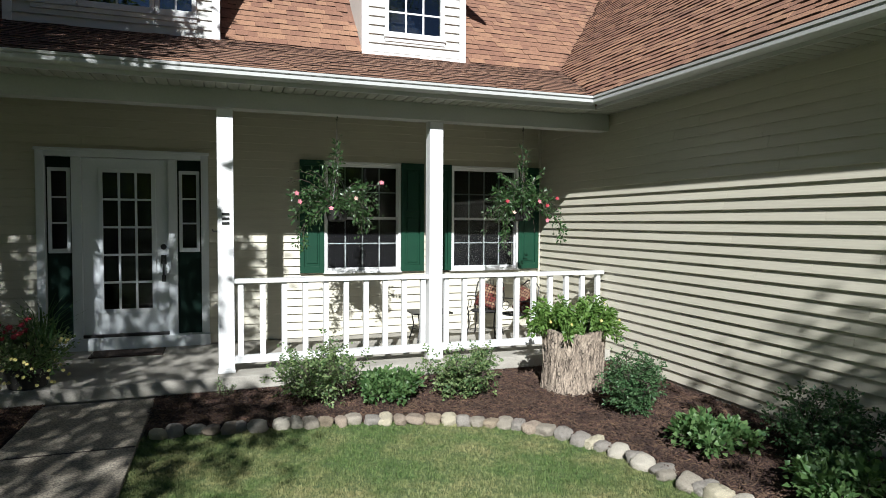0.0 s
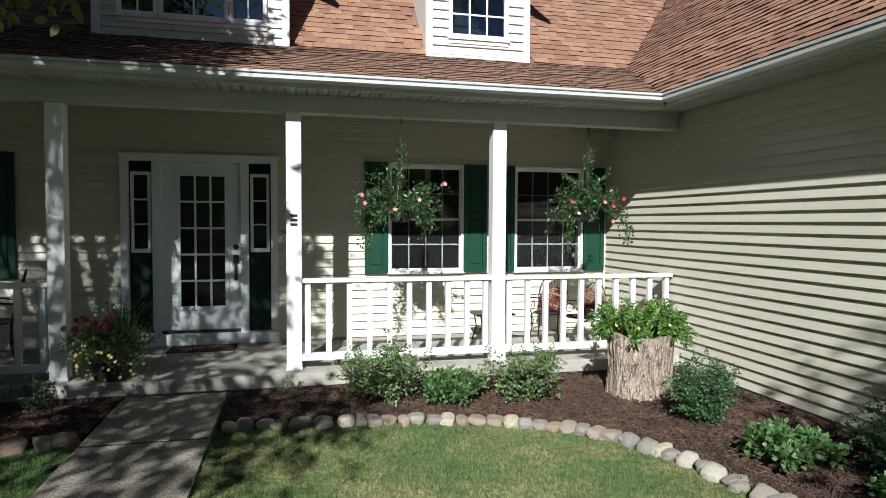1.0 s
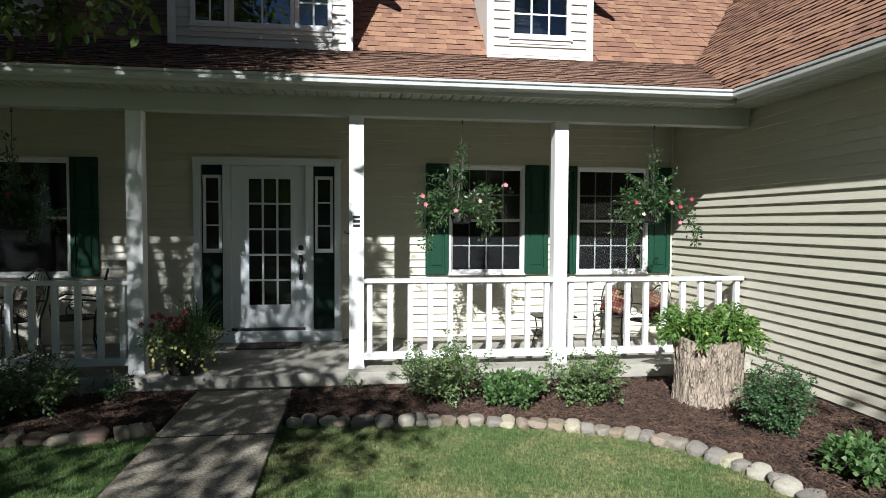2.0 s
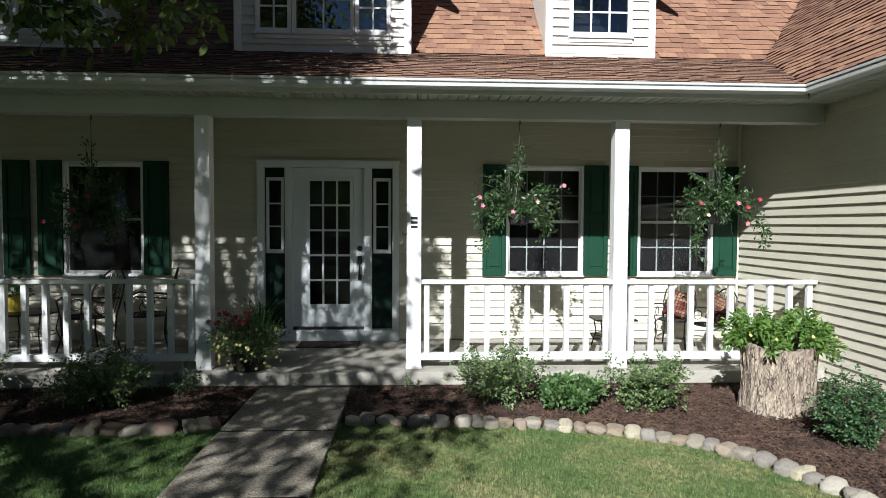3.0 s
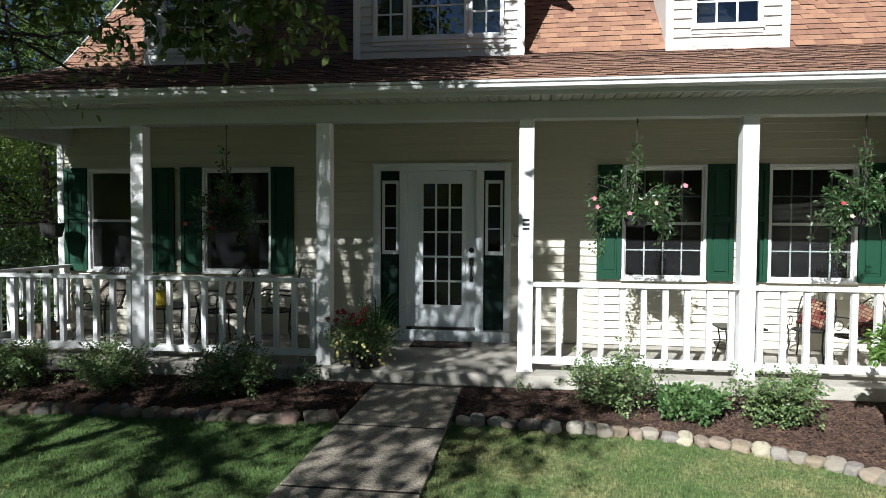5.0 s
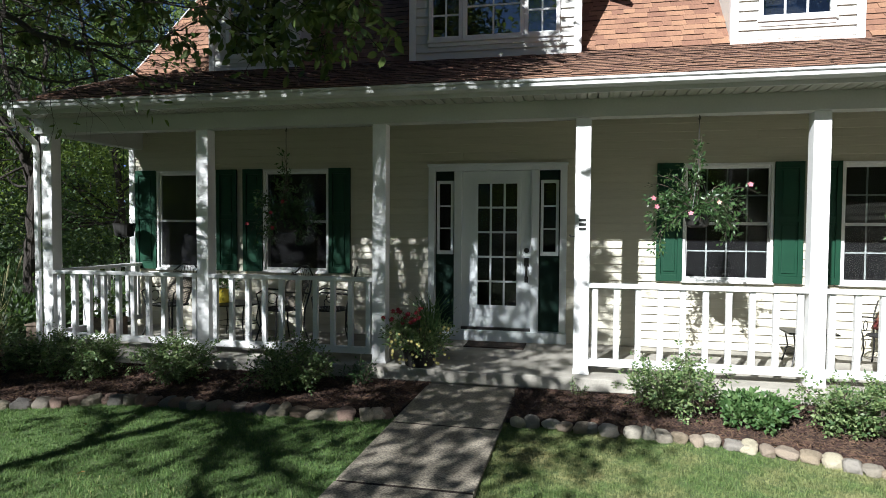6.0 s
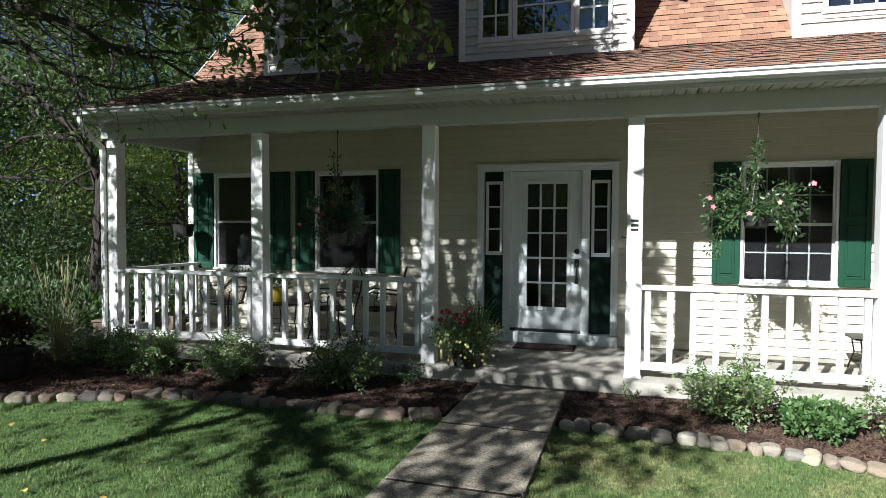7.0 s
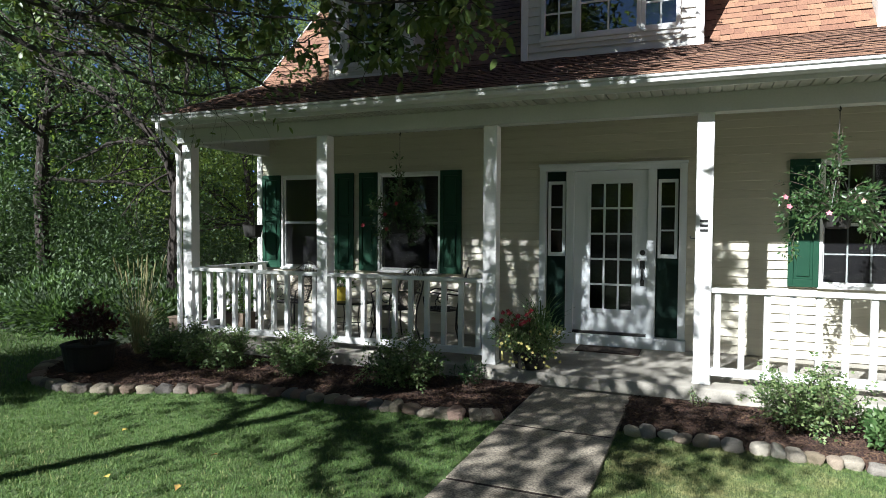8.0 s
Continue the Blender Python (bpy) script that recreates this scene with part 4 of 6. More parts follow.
def sash_window(parent, x0, x1, z0, z1, y, cols, rows):
    w = empty("window")
    w.parent = parent
    c = 0.05
    part("frame", boxes((x0, x0 + c, y - 0.03, y + 0.05, z0, z1), (x1 - c, x1, y - 0.03, y + 0.05, z0, z1), (x0 + c, x1 - c, y - 0.03, y + 0.05, z1 - c, z1), (x0 + c, x1 - c, y - 0.03, y + 0.05, z0, z0 + c), bevel=0.006), M_WHITE, w)
    part("sill", boxes((x0 - 0.02, x1 + 0.02, y - 0.04, y - 0.028, z0 - 0.025, z0 + 0.01), bevel=0.005), M_WHITE, w)
    part("apron", boxes((x0 - 0.004, x1 + 0.004, y - 0.020, y + 0.016, z0 - 0.075, z0 - 0.026), bevel=0.004), M_WHITE, w)
    gl_, gr_, ga_, gb_ = x0 + c, x1 - c, z0 + c, z1 - c
    for i in range(1, cols):
        xx = gl_ + (gr_ - gl_) * i / cols
        part("bar", boxes((xx - 0.011, xx + 0.011, y + 0.004, y + 0.022, ga_, gb_)), M_WHITE, w)
    for j in range(1, rows):
        zz = ga_ + (gb_ - ga_) * j / rows
        part("bar", boxes((gl_, gr_, y + 0.005, y + 0.021, zz - 0.011, zz + 0.011)), M_WHITE, w)
    for i in range(cols):
        for j in range(rows):
            p = part("pane", boxes((gl_ + (gr_ - gl_) * i / cols, gl_ + (gr_ - gl_) * (i + 1) / cols, y + 0.012, y + 0.015, ga_ + (gb_ - ga_) * j / rows, ga_ + (gb_ - ga_) * (j + 1) / rows)), M_GLASS_UP, w)
            p.visible_shadow = False


dormer_r = dormer(1.70, 3.125, WY, 3.83, [(2.0, 2.82, 4.09, 5.25, 3, 4)], "small white-sided dormer with one window")
dormer_m = dormer(-2.225, -0.035, WY - 0.1, 3.745, [(-1.965, -1.52, 4.035, 5.25, 2, 4), (-1.515, -0.74, 4.035, 5.25, 2, 3), (-0.735, -0.29, 4.035, 5.25, 2, 4)], "wide white-sided dormer with three windows")
dormer_l = dormer(-5.21, -3.835, WY, 3.83, [(-4.93, -4.05, 4.0, 5.25, 3, 4)], "small white-sided dormer with one window")
part("curtain", boxes((2.62, 2.76, WY + 0.09, WY + 0.12, 4.0, 5.2), bevel=0.012), M_CURTAIN, dormer_r, "pale blue curtain")


# ---- edging stones ----
def stone_mesh(seed, mat):
    rng = np.random.default_rng(seed)
    bm = bmesh.new()
    bmesh.ops.create_icosphere(bm, subdivisions=3, radius=1.0)
    off = Vector(rng.uniform(-50, 50, 3))
    for v in bm.verts:
        p = v.co.normalized()
        q = Vector([math.copysign(abs(c) ** 0.58, c) for c in p])
        v.co = q * (1 + 0.30 * noise.noise(p * 1.2 + off) + 0.12 * noise.noise(p * 3.2 + off) + 0.03 * noise.noise(p * 9 + off))
    return finish("edging_stone", bm, mat, smooth=True)


STONE_MESHES = [stone_mesh(s, M_STONE) for s in range(7)]
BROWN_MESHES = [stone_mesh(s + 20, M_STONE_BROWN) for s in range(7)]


def edge_stones(points, seed, label, meshes, size=1.0):
    rng = np.random.default_rng(seed)
    line = spline(points, 0.02)
    i = 0
    while i < len(line) - 3:
        w = rng.choice([rng.uniform(0.10, 0.14), rng.uniform(0.13, 0.20), rng.uniform(0.13, 0.18)])
        w *= size
        k = int(w / 0.02)
        if i + k >= len(line):
            break
        p = line[i + k // 2]
        t = (line[min(i + k, len(line) - 1)] - line[i]).normalized()
        h = rng.uniform(0.038, 0.062) * size
        ob = new("edging_stone", meshes[rng.integers(0, 7)])
        ob.matrix_basis = Matrix.Translation((p.x + rng.uniform(-0.02, 0.02), p.y + rng.uniform(-0.025, 0.025), h * 0.35)) @ pose(0, 0, 0, rng.uniform(-10, 10), rng.uniform(-10, 10), math.degrees(math.atan2(t.y, t.x)) + rng.uniform(-12, 12)) @ Matrix.Diagonal((w / 2 * 1.09, rng.uniform(0.07, 0.095), h * 1.08, 1))
        tagged(ob, label, "stone", "stones edging the flower bed")
        i += k


edge_stones(STONES_R, 11, "rounded tan fieldstone edging the sunny bed", STONE_MESHES, 0.82)
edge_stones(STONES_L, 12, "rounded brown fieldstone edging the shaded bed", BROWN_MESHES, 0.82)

# ---- mulch, grass ----
def chips(name, poly, count, seed, label):
    """Shredded bark: many thin crossing splinters."""
    rng = np.random.default_rng(seed)
    xs, ys = np.array([p[0] for p in poly]), np.array([p[1] for p in poly])
    p = rng.uniform((xs.min(), ys.min()), (xs.max(), ys.max()), (count * 3, 2))
    p = p[inside(p[:, 0], p[:, 1], poly)][:count]
    n = len(p)
    a = rng.uniform(0, 2 * np.pi, n)
    tilt = rng.normal(0, 0.33, n)
    ln, wd, th = rng.uniform(0.014, 0.075, n), rng.uniform(0.003, 0.011, n), rng.uniform(0.002, 0.007, n)
    d = np.stack([np.cos(a) * np.cos(tilt), np.sin(a) * np.cos(tilt), np.sin(tilt)], 1)
    s = np.stack([-np.sin(a), np.cos(a), rng.normal(0, 0.2, n)], 1)
    u = unit(np.cross(d, s))
    c = np.stack([p[:, 0], p[:, 1], rng.uniform(0.004, 0.030, n) + 0.012 * np.sin(p[:, 0] * 9 + np.sin(p[:, 1] * 7)) * np.sin(p[:, 1] * 11)], 1)
    corners = [(-1, -1, -1), (1, -1, -1), (1, 1, -1), (-1, 1, -1), (-0.9, -0.8, 1), (0.9, -0.8, 1), (0.9, 0.8, 1), (-0.9, 0.8, 1)]
    v = np.stack([c + d * (ln / 2 * i)[:, None] + s * (wd / 2 * j)[:, None] + u * (th / 2 * k)[:, None] for i, j, k in corners], 1).reshape(-1, 3)
    f = np.array([[4, 5, 6, 7], [0, 1, 5, 4], [1, 2, 6, 5], [2, 3, 7, 6], [3, 0, 4, 7]])
    me = from_arrays(name, v, (np.arange(n)[:, None, None] * 8 + f[None]).reshape(-1, 4), M_MULCH)
    tagged(new(name, me), label, "mulch", kind="stuff")


chips("bark_mulch", BED_R, 72000, 21, "dark brown shredded bark mulch")
chips("bark_mulch", BED_L, 46000, 22, "dark brown shredded bark mulch in shade")


def blades(name, n, region, seed, height, width, mat, poly, label, keep_out=()):
    rng = np.random.default_rng(seed)
    (xa, xb), (ya, yb) = region
    p = np.stack([rng.uniform(xa, xb, n), rng.uniform(ya, yb, n)], 1)
    ok = inside(p[:, 0], p[:, 1], poly)
    for q in keep_out:
        ok &= ~inside(p[:, 0], p[:, 1], q)
    p = p[ok]
    n = len(p)
    a = rng.uniform(0, 2 * np.pi, n)
    lean = np.abs(rng.normal(0.75, 0.55, n))
    x_, y_ = p[:, 0], p[:, 1]
    tuft = np.sin(x_ * 23 + 3 * np.sin(y_ * 5)) * np.sin(y_ * 29 + 2 * np.sin(x_ * 7)) + 0.7 * np.sin(x_ * 61 + y_ * 13) * np.sin(y_ * 57 - x_ * 19)
    ln = height * rng.uniform(0.45, 1.25, n) * (1 + 0.38 * tuft)
    d = np.stack([np.cos(a) * np.sin(lean), np.sin(a) * np.sin(lean), np.cos(lean)], 1)
    s = np.stack([-np.sin(a), np.cos(a), np.zeros(n)], 1) * (width / 2)
    b = np.stack([p[:, 0], p[:, 1], np.full(n, -0.014)], 1)
    tip = b + d * ln[:, None]
    tip[:, :2] += d[:, :2] * (ln * 0.35)[:, None]
    mid = b + d * (ln * 0.5)[:, None]
    v = np.stack([b - s, b + s, mid + s * 0.8, mid - s * 0.8, tip], 1).reshape(-1, 3)
    f = np.array([[0, 1, 2], [0, 2, 3], [3, 2, 4]])
    me = from_arrays(name, v, (np.arange(n)[:, None, None] * 5 + f[None]).reshape(-1, 3), mat)
    tagged(new(name, me), label, "grass", kind="stuff")


NEAR = [(3.45 * math.cos(k * math.pi / 24), 3.45 * math.sin(k * math.pi / 24)) for k in range(48)]
blades("lawn_grass", 400000, ((-0.62, 3.0), (1.9, 5.3)), 31, 0.021, 0.0042, L_GRASS, LAWN, "short mown lawn grass with dry straw patches", [WALK, NEAR])
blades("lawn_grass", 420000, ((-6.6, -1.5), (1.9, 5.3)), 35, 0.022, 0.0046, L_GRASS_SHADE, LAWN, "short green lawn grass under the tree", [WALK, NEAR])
blades("lawn_grass", 60000, ((-6.6, 3.0), (-4.0, 3.5)), 34, 0.03, 0.008, L_GRASS, LAWN, "short mown lawn grass", [WALK])
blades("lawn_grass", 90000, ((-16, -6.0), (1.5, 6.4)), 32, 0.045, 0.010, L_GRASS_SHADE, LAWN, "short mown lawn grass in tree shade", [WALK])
rng = np.random.default_rng(33)
M_FALL = material("fallen_leaf", (0.42, 0.33, 0.06), (0.30, 0.17, 0.05), 30, 0.8, 0.2, 60, spread=0.3, detail=0.2)
FALLEN = leaves("fallen_leaf", np.zeros((1, 3)), np.array([[1.0, 0, 0.1]]), 0.075, 0.045, M_FALL, rng)
for x, y in ((-3.15, 3.45), (-4.2, 3.55), (-4.75, 3.75), (-3.0, 2.95), (-3.5, 2.85), (-2.4, 2.9), (-3.9, 4.3)):
    tagged(share("fallen_leaf", FALLEN, None, pose(x, y, 0.028, rng.uniform(-25, 25), rng.uniform(-25, 25), rng.uniform(0, 360))), "fallen yellow leaf lying on the grass", "leaf", "fallen leaves on the lawn")


# ---- shrubs and flowers ----
def shrub(name, x, y, h, r, count, leaf, mat, seed, label, group="shrubs in the flower beds", stems=16, upright=0.5, z=0.0, low=0.14, broad=0.52):
    """Twigs that fan out from the root and carry leaves along their outer length."""
    rng = np.random.default_rng(seed)
    t = empty(name, pose(x, y, z), label, "shrub", group)
    bm = bmesh.new()
    at, way = [], []
    per = max(1, count // stems)
    for k in range(stems):
        a = 2 * math.pi * (k + rng.uniform(-0.4, 0.4)) / stems * 1.618
        out = r * math.sqrt(rng.uniform(0.02, 1.0))
        top = Vector((math.cos(a) * out, math.sin(a) * out, h * (1 - 0.45 * (out / r) ** 2) * rng.uniform(0.75, 1.08)))
        root = Vector((math.cos(a) * 0.04, math.sin(a) * 0.04, 0))
        mid = root.lerp(top, 0.5) + Vector((0, 0, h * 0.12 * upright))
        pts = [root, root.lerp(mid, 0.5), mid, mid.lerp(top, 0.5) + Vector(rng.normal(0, 0.012, 3)), top]
        tube(bm, pts, [0.008, 0.006, 0.005, 0.004, 0.002], 5)
        for q in range(per):
            f = low + (1 - low) * rng.uniform(0, 1) ** 0.8
            base = pts[0].lerp(mid, f * 2) if f < 0.5 else mid.lerp(top, f * 2 - 1)
            off = Vector(rng.normal(0, 1, 3)).normalized() * rng.uniform(0.2, 1.0) * r * 0.24
            at.append(base + off)
            way.append(off.normalized() + Vector((0, 0, 0.25)) + (top - root).normalized() * 0.4)
    part("woody_base", bm, M_BARK, t)
    me = leaves("foliage", np.array(at), np.array(way), leaf, leaf * broad, mat, rng)
    ob = new("foliage", me)
    ob.parent = t
    return t


def rose_bush(x, y, h, r, mat, seed, label, canes=17, leaflet=0.036, lean=1.0):
    """Thorny canes that part low down, with side twigs and leaves of five leaflets; ragged outline."""
    rng = np.random.default_rng(seed)
    t = empty("rose_bush", pose(x, y, 0.0), label, "shrub", "shrubs in the flower beds")
    bm = bmesh.new()
    at, way = [], []

    def compound(base, d):
        side = d.cross(Vector((0, 0, 1)) + Vector(rng.normal(0, 0.35, 3)))
        side.normalize()
        for f, sgn in ((0.45, -1), (0.45, 1), (0.8, -1), (0.8, 1), (1.0, 0)):
            at.append(base + d * leaflet * 2.0 * f + side * sgn * 0.002)
            way.append(d * (0.45 if sgn else 1.0) + side * sgn + Vector((0, 0, rng.normal(-0.1, 0.25))))

    for k in range(canes):
        a = 2 * math.pi * k * 0.618 + rng.uniform(-0.4, 0.4)
        out = r * math.sqrt(rng.uniform(0.03, 1.0)) * lean
        top = Vector((math.cos(a) * out, math.sin(a) * out, h * rng.uniform(0.55, 1.12) * (1 - 0.30 * (out / r) ** 2)))
        root = Vector((math.cos(a) * 0.05, math.sin(a) * 0.05, 0))
        knee = root.lerp(top, 0.5) + Vector((*rng.normal(0, 0.02, 2), h * 0.10))
        pts = [root.lerp(knee, f).lerp(knee.lerp(top, f), f) for f in (0, 0.25, 0.5, 0.75, 1.0)]
        tube(bm, pts, [0.006, 0.005, 0.004, 0.003, 0.002], 5)
        for q in range(17):
            f = rng.uniform(0.16, 1.0)
            b = root.lerp(knee, f).lerp(knee.lerp(top, f), f)
            d = (Vector(rng.normal(0, 1, 3)) + (top - root).normalized() * 0.7 + Vector((0, 0, 0.3))).normalized()
            e = b + d * rng.uniform(0.05, 0.15) * (r / 0.36)
            tube(bm, [b, b.lerp(e, 0.5) + Vector(rng.normal(0, 0.006, 3)), e], [0.0025, 0.002, 0.0012], 4)
            for w in (0.35, 0.65, 1.0):
                compound(b.lerp(e, w), (d + Vector(rng.normal(0, 0.8, 3))).normalized())
    part("woody_base", bm, M_BARK, t)
    ob = new("foliage", leaves("foliage", np.array(at), np.array(way), leaflet, leaflet * 0.66, mat, rng, 0.10, 0.10))
    ob.parent = t
    return t


rose_bush(0.80, 5.70, 0.50, 0.38, L_SHRUB, 1, "leafy green rose bush in sunlit mulch")
rose_bush(2.12, 5.50, 0.44, 0.36, L_SHRUB, 2, "leafy green rose bush in sunlit mulch")
shrub("coral_bells", 1.42, 5.52, 0.27, 0.33, 1500, 0.051, L_HOSTA, 3, "low broad-leaved green perennial between bushes", low=0.55, broad=0.8)
rose_bush(3.29, 4.47, 0.51, 0.29, L_SHRUB_FINE, 4, "upright small-leaved dark green shrub by the wing wall", 34, 0.027, 0.9)
shrub("hosta", 3.27, 3.52, 0.27, 0.31, 1350, 0.053, L_HOSTA, 5, "low broad-leaved green perennial by the stones", low=0.55, broad=0.75)
rose_bush(3.88, 3.12, 0.42, 0.38, L_SHRUB_FINE, 6, "shaded green shrub against the wing wall", 22, 0.034)
shrub("hosta", 3.45, 2.60, 0.25, 0.36, 1400, 0.053, L_HOSTA, 7, "low broad-leaved green perennial in shade", low=0.55, broad=0.75)
rose_bush(-2.80, 5.70, 0.46, 0.42, L_SHRUB, 8, "dark green shrub in the shaded bed")
rose_bush(-4.10, 5.72, 0.42, 0.40, L_SHRUB, 9, "dark green shrub in the shaded bed")
rose_bush(-5.05, 5.60, 0.42, 0.40, L_SHRUB, 10, "dark green shrub in the shaded bed")
rose_bush(-5.85, 5.75, 0.42, 0.40, L_SHRUB, 13, "dark green shrub in the shaded bed")
shrub("rose_bush", -2.18, 6.02, 0.30, 0.20, 304, 0.037, L_BASKET, 14, "sparse dark seedling before the porch slab", stems=9)
shrub("rose_bush", -0.02, 6.10, 0.20, 0.10, 133, 0.026, L_SHRUB, 15, "sparse small seedling before the porch slab", stems=6)
shrub("coral_bells", -6.35, 4.95, 0.45, 0.32, 700, 0.07, L_BURGUNDY, 16, "burgundy-leaved perennial in a dark tub", low=0.5, z=0.28)
bm = bmesh.new()
lathe(bm, [(0.20, 0), (0.24, 0.05), (0.27, 0.28), (0.29, 0.32), (0.26, 0.33), (0.23, 0.30)], sides=24)
tagged(part("tub", bm, M_POT, at=pose(-6.35, 4.95, 0.0)), "dark round tub in the flower bed", "planter")

# ornamental grass
rng = np.random.default_rng(40)
t = empty("ornamental_grass", pose(-6.6, 5.85, 0), "tall arching grass with pale seed heads", "grass clump")
bm, bm2 = bmesh.new(), bmesh.new()
for k in range(110):
    a, ln = rng.uniform(0, 6.28), rng.uniform(0.4, 0.9)
    o = rng.uniform(0.08, 0.62)
    p0, p1, p2 = Vector((math.cos(a) * 0.05, math.sin(a) * 0.05, 0)), Vector((math.cos(a) * o * 0.45, math.sin(a) * o * 0.45, ln * 0.7)), Vector((math.cos(a) * o, math.sin(a) * o, ln * rng.uniform(0.75, 1.0)))
    s = Vector((-math.sin(a), math.cos(a), 0)) * 0.004
    v = [bm.verts.new(p) for p in (p0 - s, p0 + s, p1 + s, p1 - s, p2)]
    bm.faces.new((v[0], v[1], v[2], v[3])), bm.faces.new((v[3], v[2], v[4]))
for k in range(16):
    a, o = rng.uniform(0, 6.28), rng.uniform(0.05, 0.36)
    b = Vector((math.cos(a) * o, math.sin(a) * o, rng.uniform(0.85, 1.1)))
    tube(bm2, [(0, 0, 0.1), b * 0.8, b], 0.0025, 4)
    tube(bm2, [b * 0.97, b * 1.06, b * 1.13, b * 1.18], [0.004, 0.011, 0.009, 0.002], 6)
part("blades", bm, L_REED, t)
part("seed_heads", bm2, L_REED, t, "pale straw seed heads")


def flower_mesh(name, mat, petals, r, cup=0.3):
    bm = bmesh.new()
    c = bm.verts.new((0, 0, 0))
    for k in range(petals):
        a = 2 * math.pi * k / petals
        w = math.pi / petals * 0.95
        l, m, q = [bm.verts.new((math.cos(a + s) * r * f, math.sin(a + s) * r * f, r * cup * f + z)) for s, f, z in ((-w, 0.62, 0), (0, 1.0, -0.1 * r), (w, 0.62, 0))]
        bm.faces.new((c, l, m)), bm.faces.new((c, m, q))
    return finish(name, bm, mat)


FLOWERS = {"red": flower_mesh("blossom", M_RED, 6, 0.045), "pink": flower_mesh("blossom", M_PINK, 5, 0.05), "cream": flower_mesh("blossom", M_CREAM, 5, 0.045), "yellow": flower_mesh("blossom", M_YPETAL, 7, 0.018, 0.1), "geranium": flower_mesh("blossom", M_RED, 7, 0.03)}


def hanging_basket(x, y, ztop, zc, seed, blooms, count=1900, wide=0.52, trail=((-0.28, -0.55), (0.1, -0.35))):
    """A basket on a chain, with vines that climb it and trail over the rim."""
    rng = np.random.default_rng(seed)
    t = empty("hanging_basket", pose(x, y, zc), "hanging basket of green vines with blossoms under the beam", "hanging basket", "hanging baskets on the porch")
    up = ztop - zc
    bm = bmesh.new()
    lathe(bm, [(0.07, -0.15), (0.10, -0.13), (0.125, -0.02), (0.135, 0.0), (0.12, 0.0), (0.11, -0.03)], sides=20)
    part("pot", bm, M_POT, t)
    bm = bmesh.new()
    tube(bm, [(0, 0, up), (0, 0, 0.42)], 0.0035, 6)
    for k in range(3):
        a = 2 * math.pi * k / 3
        tube(bm, [(0, 0, 0.42), (0.14 * math.cos(a), 0.14 * math.sin(a), 0.0)], 0.003, 6)
    tube(bm, [(0, 0, up + 0.0), (0.012, 0, up - 0.03), (0, 0, up - 0.05), (-0.012, 0, up - 0.03)], 0.004, 6)
    part("chain", bm, M_IRON, t, "black metal hanger chain")
    bm = bmesh.new()
    at, way = [], []
    runs = []
    for k in range(30):
        a = rng.uniform(0, 2 * math.pi)
        o = wide * rng.uniform(0.4, 1.0)
        end = Vector((math.cos(a) * o, math.sin(a) * o * 0.55, rng.uniform(-0.18, 0.20)))
        runs.append((Vector((math.cos(a) * 0.08, math.sin(a) * 0.08, 0.0)), Vector((math.cos(a) * o * 0.5, math.sin(a) * o * 0.3, 0.14 + end.z * 0.4)), end, count // 36))
    for k in range(12):
        end = Vector((rng.uniform(-0.42, 0.34) * wide / 0.52, rng.normal(0, 0.12), rng.uniform(0.22, 0.52)))
        end.z -= abs(end.x) * 0.3
        runs.append((Vector((0, 0, 0.0)), Vector((end.x * 0.35, end.y * 0.3, end.z * 0.9)), end, count // 58))
    for k in range(9):
        a = rng.uniform(0, 2 * math.pi)
        end = Vector((math.cos(a) * wide * rng.uniform(0.95, 1.25), math.sin(a) * wide * 0.5, rng.uniform(-0.35, 0.3)))
        runs.append((Vector((0, 0, 0.0)), Vector((end.x * 0.6, end.y * 0.5, 0.30 + end.z * 0.3)), end, count // 140))
    for dx, dz in trail:
        for k in range(3):
            e = Vector((dx + rng.normal(0, 0.04), rng.normal(0, 0.05), dz * rng.uniform(0.75, 1.05)))
            runs.append((Vector((dx * 0.35, 0, 0)), Vector((dx * 1.15, 0, dz * 0.25)), e, count // 50))
    for k in range(5):
        runs.append((Vector((0, 0, 0.05)), Vector((rng.normal(0, 0.03), 0, 0.4)), Vector((rng.normal(0, 0.03), rng.normal(0, 0.02), up * rng.uniform(0.55, 0.95))), count // 70))
    for p0, p1, p2, m in runs:
        pts = [p0.lerp(p1, f).lerp(p1.lerp(p2, f), f) for f in [i / 6 for i in range(7)]]
        tube(bm, pts, [0.004, 0.0035, 0.003, 0.003, 0.0025, 0.002, 0.0015], 5)
        for q in range(m):
            f = rng.uniform(0.15, 1.0)
            b = p0.lerp(p1, f).lerp(p1.lerp(p2, f), f)
            dr = Vector(rng.normal(0, 1, 3)).normalized()
            at.append(b + dr * rng.uniform(0, 0.05))
            way.append(dr + Vector((0, 0, -0.15)) + (p2 - p0).normalized() * 0.5)
    part("vines", bm, M_BARK, t)
    ob = new("foliage", leaves("foliage", np.array(at), np.array(way), 0.055, 0.023, L_BASKET, rng))
    ob.parent = t
    for kind, dx, dz in blooms:
        share("blossom", FLOWERS[kind], ob, pose(dx, -wide * 0.62 - 0.05, dz, 75 + rng.uniform(-20, 20), rng.uniform(-25, 25), rng.uniform(-30, 30)) @ Matrix.Scale(0.58, 4))
    return t


